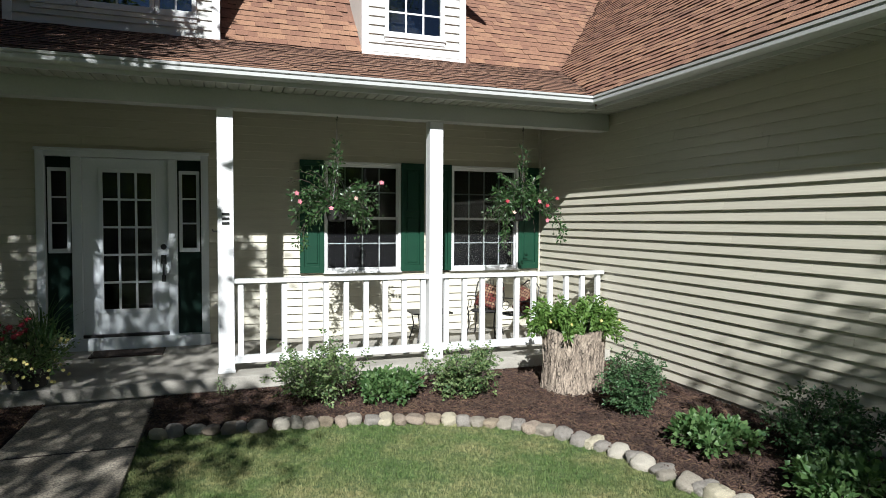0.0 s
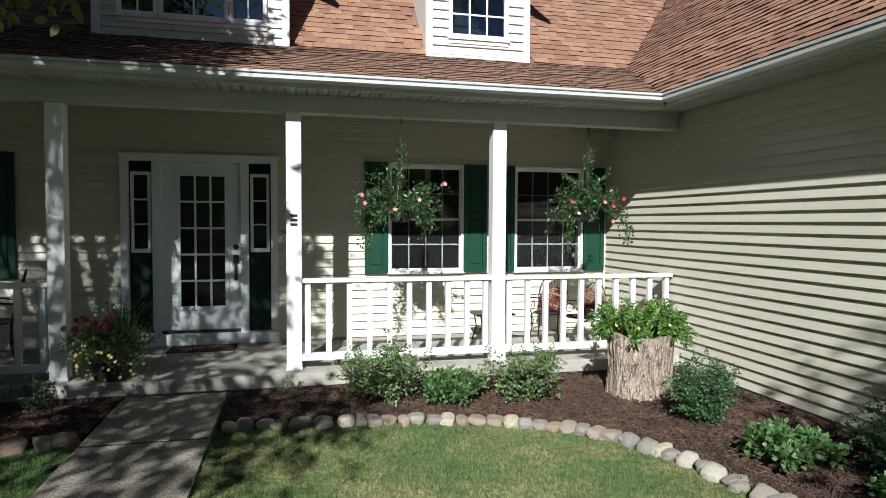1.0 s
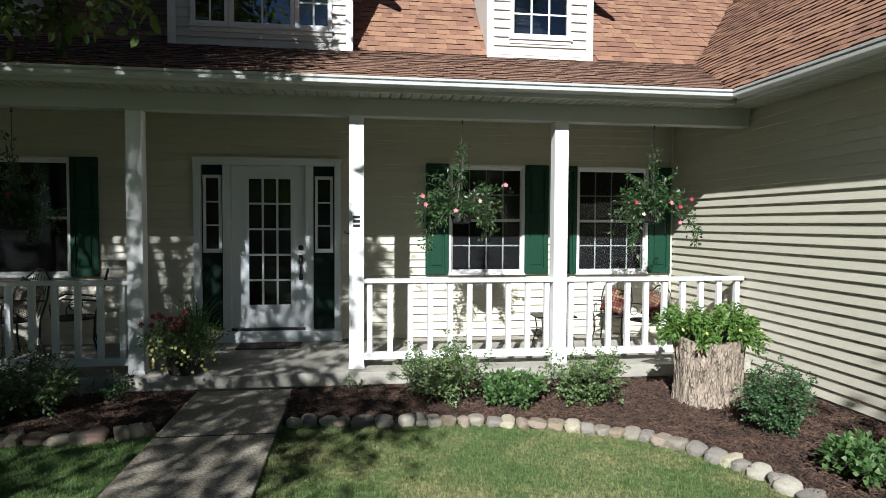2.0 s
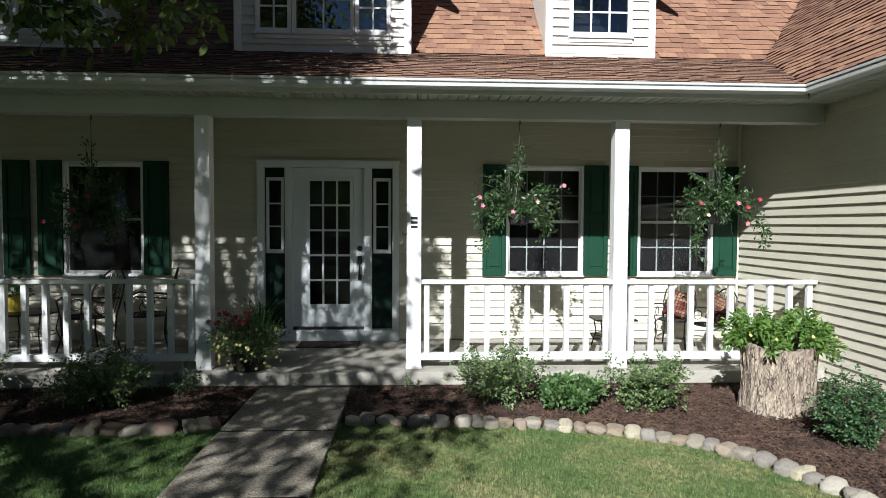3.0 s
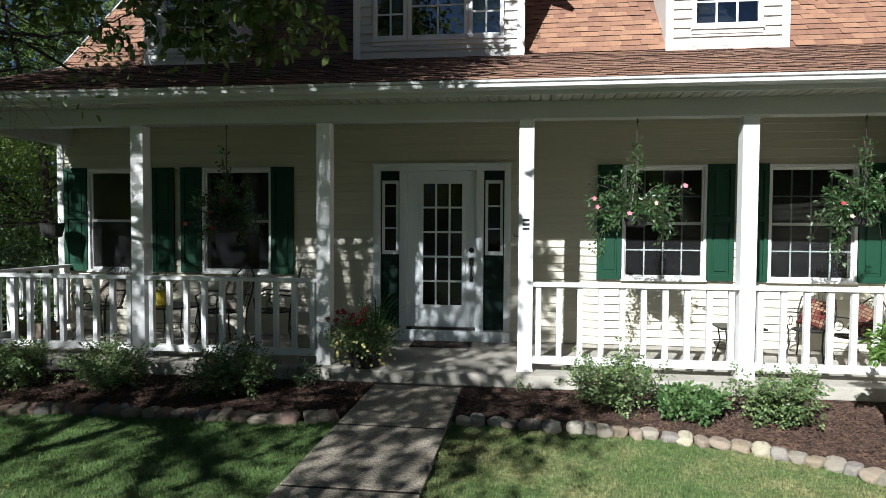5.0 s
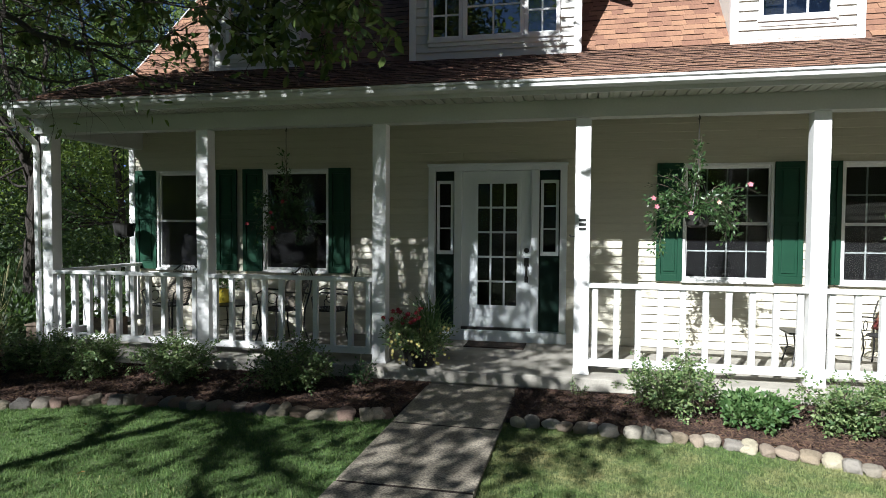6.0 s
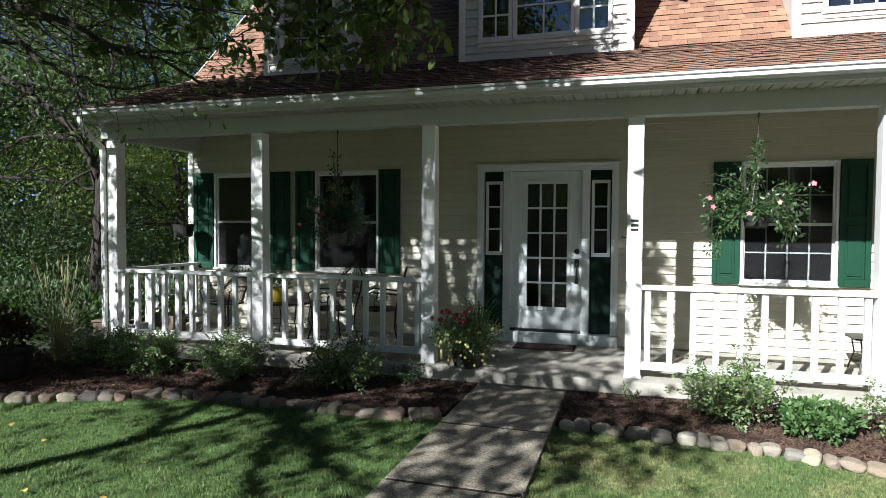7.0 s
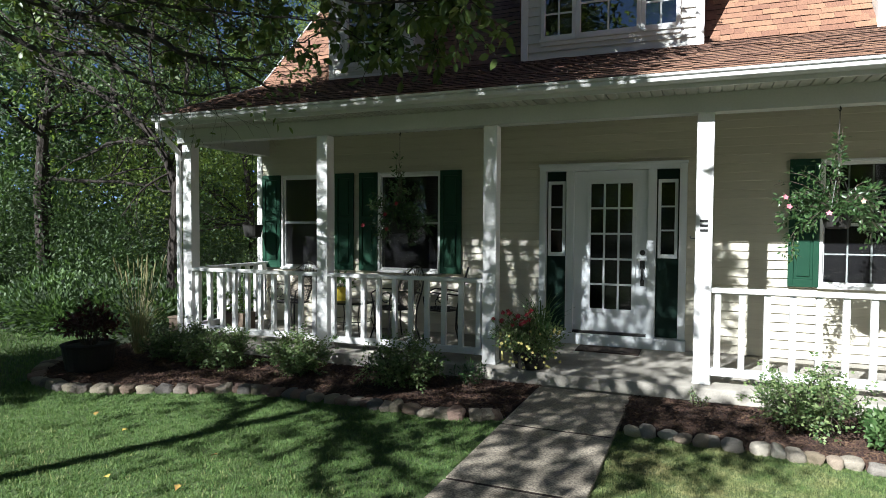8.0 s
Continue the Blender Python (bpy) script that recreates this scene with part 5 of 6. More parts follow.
hanging_basket(1.10, 6.49, 2.735, 1.80, 51, [("pink", -0.45, 0.12), ("pink", -0.12, -0.02), ("pink", 0.38, 0.24), ("cream", 0.12, 0.08), ("pink", -0.42, 0.04)], trail=((-0.34, -0.50), (0.28, -0.30)))
hanging_basket(3.22, 6.49, 2.735, 1.82, 52, [("red", -0.36, 0.06), ("pink", 0.02, 0.06), ("red", 0.24, 0.10), ("red", 0.12, 0.02), ("cream", -0.28, -0.06), ("pink", 0.12, -0.14)], trail=((-0.20, -0.55), (0.5, -0.42)))
hanging_basket(-3.23, 6.49, 2.735, 1.72, 53, [("red", 0.12, 0.18), ("red", -0.02, 0.06), ("red", 0.0, -0.1), ("red", -0.3, -0.06)], count=1500, wide=0.44, trail=((-0.2, -0.25), (0.2, -0.3)))
t = empty("hanging_pot", pose(-6.36, 7.75, 1.62), "dark pot hanging at the porch end", "hanging basket", "hanging baskets on the porch")
bm = bmesh.new()
lathe(bm, [(0.07, -0.16), (0.12, -0.14), (0.15, 0.02), (0.16, 0.04), (0.13, 0.04), (0.12, 0.0)], sides=20)
part("pot", bm, M_POT, t)
bm = bmesh.new()
tube(bm, [(0, 0, 1.115), (0, 0, 0.35)], 0.003, 6)
for k in range(3):
    a = 2 * math.pi * k / 3
    tube(bm, [(0, 0, 0.36), (0.14 * math.cos(a), 0.14 * math.sin(a), 0.03)], 0.003, 6)
part("chain", bm, M_IRON, t)

# flower pot beside the steps
shrub("flower_pot", -1.67, 6.44, 0.54, 0.40, 3600, 0.042, L_SHRUB, 60, "big pot of red geraniums and small yellow flowers", "pots on the porch", z=FL + 0.06, low=0.12, stems=30)
pot = [o for o in scene.objects if o.name.startswith("flower_pot")][0]
bm = bmesh.new()
lathe(bm, [(0.13, -0.06), (0.15, -0.05), (0.18, 0.10), (0.195, 0.13), (0.17, 0.13), (0.16, 0.10)], sides=24)
part("pot", bm, M_POT, pot, "dark glazed pot")
rng = np.random.default_rng(61)
for k in range(22):
    share("blossom", FLOWERS["geranium"], pot, pose(rng.uniform(-0.34, 0.02), -0.10 + rng.uniform(-0.14, 0.12), rng.uniform(0.40, 0.56), rng.uniform(20, 80), rng.uniform(-30, 30), 0))
for k in range(44):
    a = rng.uniform(-2.9, -0.2)
    share("blossom", FLOWERS["yellow"], pot, pose(0.02 + math.cos(a) * 0.33, math.sin(a) * 0.36, rng.uniform(0.02, 0.44), rng.uniform(50, 95), rng.uniform(-20, 20), rng.uniform(-20, 20)))
bm = bmesh.new()
for k in range(36):
    a, o, ln = rng.uniform(0, 6.28), rng.uniform(0.1, 0.4), rng.uniform(0.55, 0.8)
    p0, p1, p2 = Vector((0.12, 0.05, 0.1)), Vector((0.12 + math.cos(a) * o * 0.4, 0.05 + math.sin(a) * o * 0.4, ln * 0.8)), Vector((0.12 + math.cos(a) * o, 0.05 + math.sin(a) * o * 0.6, ln))
    s = Vector((0.004, 0, 0))
    v = [bm.verts.new(p) for p in (p0 - s, p0 + s, p1 + s, p1 - s, p2)]
    bm.faces.new((v[0], v[1], v[2], v[3])), bm.faces.new((v[3], v[2], v[4]))
part("grass_tuft", bm, L_BASKET, pot, "dark green spiky grass")

# ---- stump planter ----
stump = empty("stump_planter", pose(3.27, 5.42, 0.0), "old tree stump hollowed as a planter", "planter")
bm = bmesh.new()
SEG = 160
prof = [(0.345 if k == 0 else 0.325 - 0.022 * math.sin(math.pi * k / 24), -0.02 + 0.64 * k / 24) for k in range(25)]
rings = []
for r, z in prof:
    ring = []
    for k in range(SEG):
        a = 2 * math.pi * k / SEG
        lob = 0.035 * math.sin(2 * a + 0.6) + 0.010 * math.sin(5 * a + 1.1 + z)
        ridge = 0.016 * noise.noise(Vector((math.cos(a) * 9, math.sin(a) * 9, z * 2.2))) + 0.014 * noise.noise(Vector((math.cos(a) * 20, math.sin(a) * 20, z * 12)))
        top = 0.02 * math.sin(a * 2 + 2) + 0.03 * noise.noise(Vector((math.cos(a) * 6, math.sin(a) * 6, 3))) if z > 0.615 else 0
        ring.append(bm.verts.new(((r + lob + ridge) * math.cos(a), (r + lob + ridge) * math.sin(a), z + top)))
    rings.append(ring)
for a, b in zip(rings, rings[1:]):
    for k in range(SEG):
        bm.faces.new((a[k], a[(k + 1) % SEG], b[(k + 1) % SEG], b[k]))
inner = [bm.verts.new((v.co.x * 0.8, v.co.y * 0.8, v.co.z - 0.015)) for v in rings[-1]]
floor_ = [bm.verts.new((v.co.x * 0.7, v.co.y * 0.7, 0.52)) for v in rings[-1]]
for a, b in ((rings[-1], inner), (inner, floor_)):
    for k in range(SEG):
        bm.faces.new((a[k], a[(k + 1) % SEG], b[(k + 1) % SEG], b[k]))
bm.faces.new(floor_)
part("bark", bm, M_STUMP, stump, "grey-brown furrowed bark")
rng = np.random.default_rng(70)
at, way = [], []
bm = bmesh.new()
for k in range(70):
    a = rng.uniform(0, 2 * math.pi)
    o = math.sqrt(rng.uniform(0.0, 1))
    cx = -0.24 if rng.uniform() < 0.5 else 0.23
    top = Vector((cx + math.cos(a) * o * 0.30, math.sin(a) * o * 0.36, 0.56 + 0.33 * (1 - o * o) + rng.uniform(-0.07, 0.07)))
    root = Vector((cx * 0.5 + math.cos(a) * 0.05, math.sin(a) * 0.1, 0.52))
    mid = root.lerp(top, 0.55) + Vector((0, 0, 0.12))
    tube(bm, [root, mid, top], [0.006, 0.004, 0.002], 5)
    for q in range(46):
        f = rng.uniform(0.4, 1)
        b = root.lerp(mid, f).lerp(mid.lerp(top, f), f)
        dr = Vector(rng.normal(0, 1, 3)).normalized()
        at.append(b + dr * 0.02)
        way.append(dr + Vector((math.cos(a), math.sin(a), -0.25)) * 0.8)
part("stalk", bm, L_STUMP, stump)
ob = new("foliage", leaves("foliage", np.array(at), np.array(way), 0.062, 0.028, L_STUMP, rng))
ob.parent = stump
for x, y, z in ((-0.38, -0.22, 0.72), (-0.2, -0.3, 0.70), (0.12, -0.30, 0.72), (0.38, -0.22, 0.70), (0.28, -0.1, 0.86)):
    share("blossom", FLOWERS["yellow"], stump, pose(x, y, z, 60, rng.uniform(-30, 30), 0))


# ---- porch furniture ----
def iron_chair(x, y, turn, cushion, label, size=1.0):
    at_ = pose(x, y, FL, 0, 0, turn) @ Matrix.Scale(size, 4)
    c = empty("porch_chair", at_, label, "chair", "iron chairs on the porch")
    for sx in (-1, 1):
        for sy, top in ((-1, 0.42), (1, 0.42)):
            bm = bmesh.new()
            tube(bm, [(sx * 0.25, sy * 0.24, 0), (sx * 0.21, sy * 0.19, 0.2), (sx * 0.22, sy * 0.2, top)], 0.011, 8)
            part("leg", bm, M_IRON, c)
        bm = bmesh.new()
        tube(bm, [(sx * 0.22, -0.2, 0.42), (sx * 0.27, -0.22, 0.60), (sx * 0.27, -0.1, 0.66), (sx * 0.26, 0.1, 0.64), (sx * 0.23, 0.24, 0.62)], 0.010, 8)
        ring = [(sx * 0.26, 0.0 + 0.07 * math.cos(a), 0.53 + 0.07 * math.sin(a)) for a in [2 * math.pi * k / 12 for k in range(13)]]
        tube(bm, ring, 0.006, 6)
        part("armrest", bm, M_IRON, c)
    bm = bmesh.new()
    rim = [(0.23 * math.cos(a) * 1.02, 0.21 * math.sin(a), 0.42) for a in [2 * math.pi * k / 24 for k in range(25)]]
    tube(bm, rim, 0.011, 8)
    part("seat", bm, M_IRON, c)
    bm = bmesh.new()
    for k in range(-5, 6):
        w = math.sqrt(max(0, 1 - (k / 5.6) ** 2))
        tube(bm, [(k * 0.041, -0.21 * w, 0.42), (k * 0.041, 0, 0.41), (k * 0.041, 0.21 * w, 0.42)], 0.0035, 5)
        tube(bm, [(-0.23 * w, k * 0.037, 0.421), (0, k * 0.037, 0.411), (0.23 * w, k * 0.037, 0.421)], 0.0035, 5)
    tagged(part("seat_mesh", bm, M_IRON, c), kind="stuff")
    bm = bmesh.new()
    arch = [(-0.22, 0.2, 0.42), (-0.25, 0.26, 0.65), (-0.22, 0.31, 0.85), (-0.1, 0.335, 0.94), (0.0, 0.34, 0.96), (0.1, 0.335, 0.94), (0.22, 0.31, 0.85), (0.25, 0.26, 0.65), (0.22, 0.2, 0.42)]
    tube(bm, arch, 0.011, 8)
    back_ = part("backrest", bm, M_IRON, c)
    for k in range(-3, 4):
        bm = bmesh.new()
        tube(bm, [(k * 0.055, 0.2, 0.43), (k * 0.06, 0.27, 0.68), (k * 0.05, 0.325, 0.93 - abs(k) * 0.025)], 0.004, 5)
        part("spindle", bm, M_IRON, back_)
    for sx in (-1, 1):
        bm = bmesh.new()
        tube(bm, [(sx * 0.11 + 0.05 * math.cos(a), 0.275, 0.72 + 0.05 * math.sin(a)) for a in [2 * math.pi * k / 12 for k in range(13)]], 0.005, 5)
        part("scroll", bm, M_IRON, back_)
    if cushion is not None:
        # a puffed square cushion leaning on the back
        me_bm = bmesh.new()
        bmesh.ops.create_grid(me_bm, x_segments=14, y_segments=14, size=0.21)
        top = list(me_bm.verts)
        for v in top:
            e = max(0.0, 1 - (v.co.x / 0.21) ** 2) * max(0.0, 1 - (v.co.y / 0.21) ** 2)
            pinch = 1 - 0.06 * (1 - abs(v.co.x * v.co.y) / 0.0441)
            v.co.z = 0.075 * e ** 0.45
            v.co.x, v.co.y = v.co.x * pinch, v.co.y * pinch
        low = bmesh.ops.duplicate(me_bm, geom=me_bm.verts[:] + me_bm.edges[:] + me_bm.faces[:])["geom"]
        for g in low:
            if isinstance(g, bmesh.types.BMVert):
                g.co.z = -g.co.z
        bmesh.ops.remove_doubles(me_bm, verts=me_bm.verts, dist=0.0005)
        for v in me_bm.verts:
            v.co = Vector((v.co.x, -v.co.z, v.co.y))
        cu = part("cushion", me_bm, cushion, None, smooth=True, at=at_ @ pose(0.02, 0.16, 0.64, -18, 12, 0))
        cu.name = "throw_cushion"
        tagged(cu, "red and tan plaid cushion on an iron chair" if cushion is M_PLAID else "black and cream woven cushion on an iron chair", "cushion", "cushions on the porch chairs")
    return c


iron_chair(3.22, 7.55, -40, M_PLAID, "black wrought-iron chair with a plaid cushion", 0.8)
iron_chair(3.50, 7.22, -78, M_PLAID, "low black wrought-iron chair with a plaid cushion", 0.78)
iron_chair(-5.36, 7.38, -8, M_SPOT, "black wrought-iron chair with a woven cushion")
iron_chair(-3.72, 7.35, -35, M_SPOT, "black wrought-iron chair with a woven cushion")
iron_chair(-3.12, 7.5, -70, None, "black wrought-iron chair against the siding")


def small_table(x, y, h, r, round_top, label):
    t = empty("side_table", pose(x, y, FL), label, "table", "small tables on the porch")
    bm = bmesh.new()
    if round_top:
        lathe(bm, [(r - 0.01, h - 0.02), (r, h - 0.015), (r, h), (r - 0.015, h + 0.004)], sides=32)
    else:
        box(bm, -r, r, -r * 0.8, r * 0.8, h - 0.02, h, bevel=0.006)
    part("tabletop", bm, M_IRON, t)
    for k in range(4):
        a = math.pi / 4 + math.pi / 2 * k
        bm = bmesh.new()
        tube(bm, [(math.cos(a) * r * 1.15, math.sin(a) * r, 0), (math.cos(a) * r * 0.9, math.sin(a) * r * 0.75, h * 0.5), (math.cos(a) * r * 1.05, math.sin(a) * r * 0.85, h - 0.015)], 0.008, 6)
        part("leg", bm, M_IRON, t)
    bm = bmesh.new()
    tube(bm, [(math.cos(a) * r * 0.9, math.sin(a) * r * 0.78, h * 0.45) for a in [2 * math.pi * k / 20 for k in range(21)]], 0.005, 5)
    part("brace_ring", bm, M_IRON, t)


small_table(2.43, 7.5, 0.37, 0.25, False, "small black iron table with thin legs")
small_table(-4.42, 7.4, 0.47, 0.33, True, "round black iron table between chairs")
planter = empty("yellow_planter", pose(-4.55, 7.36, FL + 0.474), "yellow ceramic pot with a leafy plant on the table", "planter")
bm = bmesh.new()
lathe(bm, [(0.10, 0), (0.12, 0.01), (0.14, 0.17), (0.15, 0.18), (0.13, 0.18), (0.125, 0.15)], sides=24)
part("pot", bm, M_YELLOW, planter)
rng = np.random.default_rng(80)
dr = rng.normal(size=(160, 3)) * [1, 1, 0.6] + [0, 0, 0.6]
ob = new("foliage", leaves("foliage", unit(dr) * rng.uniform(0.05, 0.17, (160, 1)) + [0, 0, 0.2], dr, 0.075, 0.04, L_HOSTA, rng))
ob.parent = planter
boxp = empty("wooden_planter", pose(-6.1, 7.1, FL), "weathered wooden planter with a wire trellis", "planter")
part("box", boxes((-0.2, 0.2, -0.13, -0.105, 0, 0.26), (-0.2, 0.2, 0.105, 0.13, 0, 0.26), (-0.2, -0.175, -0.105, 0.105, 0, 0.26), (0.175, 0.2, -0.105, 0.105, 0, 0.26), (-0.175, 0.175, -0.105, 0.105, 0.02, 0.22), bevel=0.004), M_WOODBOX, boxp)
bm = bmesh.new()
for k in range(6):
    tube(bm, [(-0.17 + k * 0.068, 0, 0.2), (-0.17 + k * 0.068, 0, 0.82)], 0.003, 5)
for k in range(7):
    tube(bm, [(-0.19, 0.003, 0.28 + k * 0.085), (0.19, 0.003, 0.28 + k * 0.085)], 0.003, 5)
part("trellis", bm, M_WHITE, boxp, "pale wire trellis")
dr = rng.normal(size=(240, 3)) * [1, 0.6, 1]
ob = new("foliage", leaves("foliage", dr * [0.1, 0.06, 0.1] + [0, 0, 0.36], dr + [0, 0, 0.5], 0.06, 0.035, L_STUMP, rng))
ob.parent = boxp


# weathered box beside the porch end
crate = empty("wooden_box", pose(-6.80, 6.72, -0.02, 0, 0, 12), "weathered grey wooden box beside the porch end", "box")
for k in range(3):
    for y0, y1 in ((-0.10, -0.082), (0.082, 0.10)):
        part("board", boxes((-0.10, 0.10, y0, y1, 0.01 + k * 0.12, 0.122 + k * 0.12), bevel=0.003), M_WOODBOX, crate)
    for x0, x1 in ((-0.10, -0.082), (0.082, 0.10)):
        part("board", boxes((x0, x1, -0.081, 0.081, 0.01 + k * 0.12, 0.122 + k * 0.12), bevel=0.003), M_WOODBOX, crate)
part("lid", boxes((-0.115, 0.115, -0.115, 0.115, 0.365, 0.39), bevel=0.004), M_WOODBOX, crate)


# ---- trees ----
def branchy(bm, base, way, length, radius, depth, rng, tips, lift=0.25, spread=0.7, kids=3):
    """A limb that bends, thins and forks; its ends are added to tips."""
    pts, radii = [Vector(base)], [radius]
    d = Vector(way).normalized()
    steps = 5
    for k in range(steps):
        d = (d + Vector(rng.normal(0, 0.16, 3)) + Vector((0, 0, lift * 0.12))).normalized()
        pts.append(pts[-1] + d * length / steps)
        radii.append(radius * (1 - 0.55 * (k + 1) / steps))
    tube(bm, pts, radii, 7 if radius > 0.04 else 5, cap=True)
    if depth == 0:
        tips.extend([pts[-1], pts[-2], pts[-3]])
        return
    for k in range(kids):
        i = rng.integers(2, steps + 1)
        side = Vector(rng.normal(0, 1, 3))
        side = (side - d * side.dot(d)).normalized()
        branchy(bm, pts[i], d * (1 - spread * 0.5) + side * spread, length * rng.uniform(0.5, 0.72), radii[i] * 0.62, depth - 1, rng, tips, lift, spread, kids)
    tips.append(pts[-1])


def clump_points(tips, per, size, rng):
    t = np.array([tuple(p) for p in tips])
    c = np.repeat(t, per, 0)
    off = rng.normal(0, 1, (len(c), 3)) * [size, size, size * 0.75]
    return c + off, off + rng.normal(0, 0.5, (len(c), 3)) * size + [0, 0, -0.15 * size]


def wood_tree(seed, height, crown_from, radius, per, leaf, mat, thin=1.0):
    """A woodland tree: bent trunk, limbs at several heights, leaves in loose clumps."""
    rng = np.random.default_rng(seed)
    t = empty("tree", None, "tall leafy woodland tree", "tree", "trees of the wood")
    bm = bmesh.new()
    pts, radii = [Vector((0, 0, -0.1))], [radius * 1.25]
    d = Vector((rng.normal(0, 0.05), rng.normal(0, 0.05), 1))
    n = 9
    for k in range(n):
        d = (d + Vector((rng.normal(0, 0.06), rng.normal(0, 0.06), 0.05))).normalized()
        pts.append(pts[-1] + d * height / n)
        radii.append(radius * (1 - 0.8 * (k + 1) / n))
    tube(bm, pts, radii, 10)
    tips = []
    for k in range(15):
        f = rng.uniform(crown_from, 0.97)
        i = min(int(f * n), n - 1)
        base = pts[i].lerp(pts[i + 1], f * n - i)
        a = rng.uniform(0, 6.28)
        branchy(bm, base, (math.cos(a), math.sin(a), rng.uniform(0.1, 0.7)), height * rng.uniform(0.16, 0.30) * (1.25 - 0.6 * f), radius * 0.36 * (1.2 - f), 2, rng, tips, kids=3)
    part("trunk", bm, M_BARK_DARK, t)
    at, way = clump_points(tips, per, 0.27 * thin, rng)
    ob = new("crown", simple_leaves("crown", at, way, leaf, leaf * 0.5, mat, rng))
    ob.parent = t
    return t


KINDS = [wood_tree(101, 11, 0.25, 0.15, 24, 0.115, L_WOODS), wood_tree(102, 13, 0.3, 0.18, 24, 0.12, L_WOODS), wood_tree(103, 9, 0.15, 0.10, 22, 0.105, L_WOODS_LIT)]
for k, at_ in zip(KINDS, ((-13.5, 9.5), (-17, 15), (-11.5, 14.0))):
    k.matrix_basis = pose(*at_, 0)
rng = np.random.default_rng(104)
SPOTS = [(-12.2, 6.6), (-15.5, 8.0), (-14.5, 12.3), (-18.5, 10), (-19.5, 14), (-13.0, 18.5), (-16.5, 20), (-21, 18), (-10.0, 20), (-22, 12), (-17.5, 6.0), (-21.5, 7.5), (-9.2, 24), (-14, 25), (-24, 23), (-26, 15), (-12, 30), (-19, 29), (-27, 9), (-20, 4), (-6, 28), (0, 30), (8, 30)]
for i, (x, y) in enumerate(SPOTS):
    copy_thing(KINDS[i % 3], pose(x, y, 0, 0, 0, rng.uniform(0, 360)) @ Matrix.Scale(rng.uniform(0.85, 1.2), 4))
# unseen trees added across the lawn to block sky light; mirrored in the panes
for i, (x, y) in enumerate([(-14, -20), (-9.5, -23), (-5, -19), (-1, -24), (3.5, -20), (-27, -24), (0, -31), (-8, -32), (-15, -29), (-20, -26), (-17, -13), (-19, -6), (-14.8, -8.5), (-23, -10), (9, -15), (13, -10), (12, -20), (-18, -18), (-11.5, -20.5), (-7, -21), (-3, -21.5), (1.2, -21), (6, -21.5), (9, -23), (-24, -17)]):
    copy_thing(KINDS[i % 3], pose(x, y, 0, 0, 0, rng.uniform(0, 360)) @ Matrix.Scale(0.7 if x > 8 else 0.95 if x < -14 and y > -14 else 1.0 if -9 < x - 0.369 * y < 5 else 1.4, 4))


def thicket(name, spots, per, leaf, mat, seed, label):
    rng = np.random.default_rng(seed)
    c = np.repeat(np.array(spots), per, 0)
    off = rng.normal(0, 1, (len(c), 3))
    at = c[:, :3] + off * c[:, 3:4] * [0.55, 0.55, 0.5]
    keep = at[:, 2] > 0
    ob = new(name, simple_leaves(name, at[keep], off[keep] + [0, 0, 0.4], leaf, leaf * 0.5, mat, rng))
    return tagged(ob, label, "undergrowth", kind="stuff")


rng = np.random.default_rng(105)
spots = []
for k in range(300):
    a = rng.uniform(0, 1)
    x, y = rng.uniform(-26, -10.5), rng.uniform(3.5, 28)
    if x > -12.5 and y < 8:
        continue
    spots.append((x, y, rng.uniform(0.2, 2.4) * min(1, (abs(x) - 9.5) / 3), rng.uniform(0.5, 0.95)))
for k in range(60):
    spots.append((rng.uniform(-10, -3), rng.uniform(17, 27), rng.uniform(0.3, 2.5), rng.uniform(0.6, 1.0)))
for k in range(230):
    spots.append((rng.uniform(-15, -7.5), rng.uniform(6.5, 10), rng.uniform(0.05, 0.3), rng.uniform(0.3, 0.5)))
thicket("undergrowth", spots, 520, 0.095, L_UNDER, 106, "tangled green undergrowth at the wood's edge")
spots = []
for k in range(820):
    a = rng.uniform(0, 2 * math.pi)
    rr = rng.uniform(36, 52)
    spots.append((rr * math.cos(a), rr * math.sin(a), 0.5 + rng.uniform(0, 11 if math.sin(a) > -0.2 else (6 if math.cos(a) > 0.1 else 12)), rng.uniform(1.2, 2.4)))
thicket("far_woods", spots, 190, 0.7, L_WOODS, 107, "dense green woods all round in the distance")


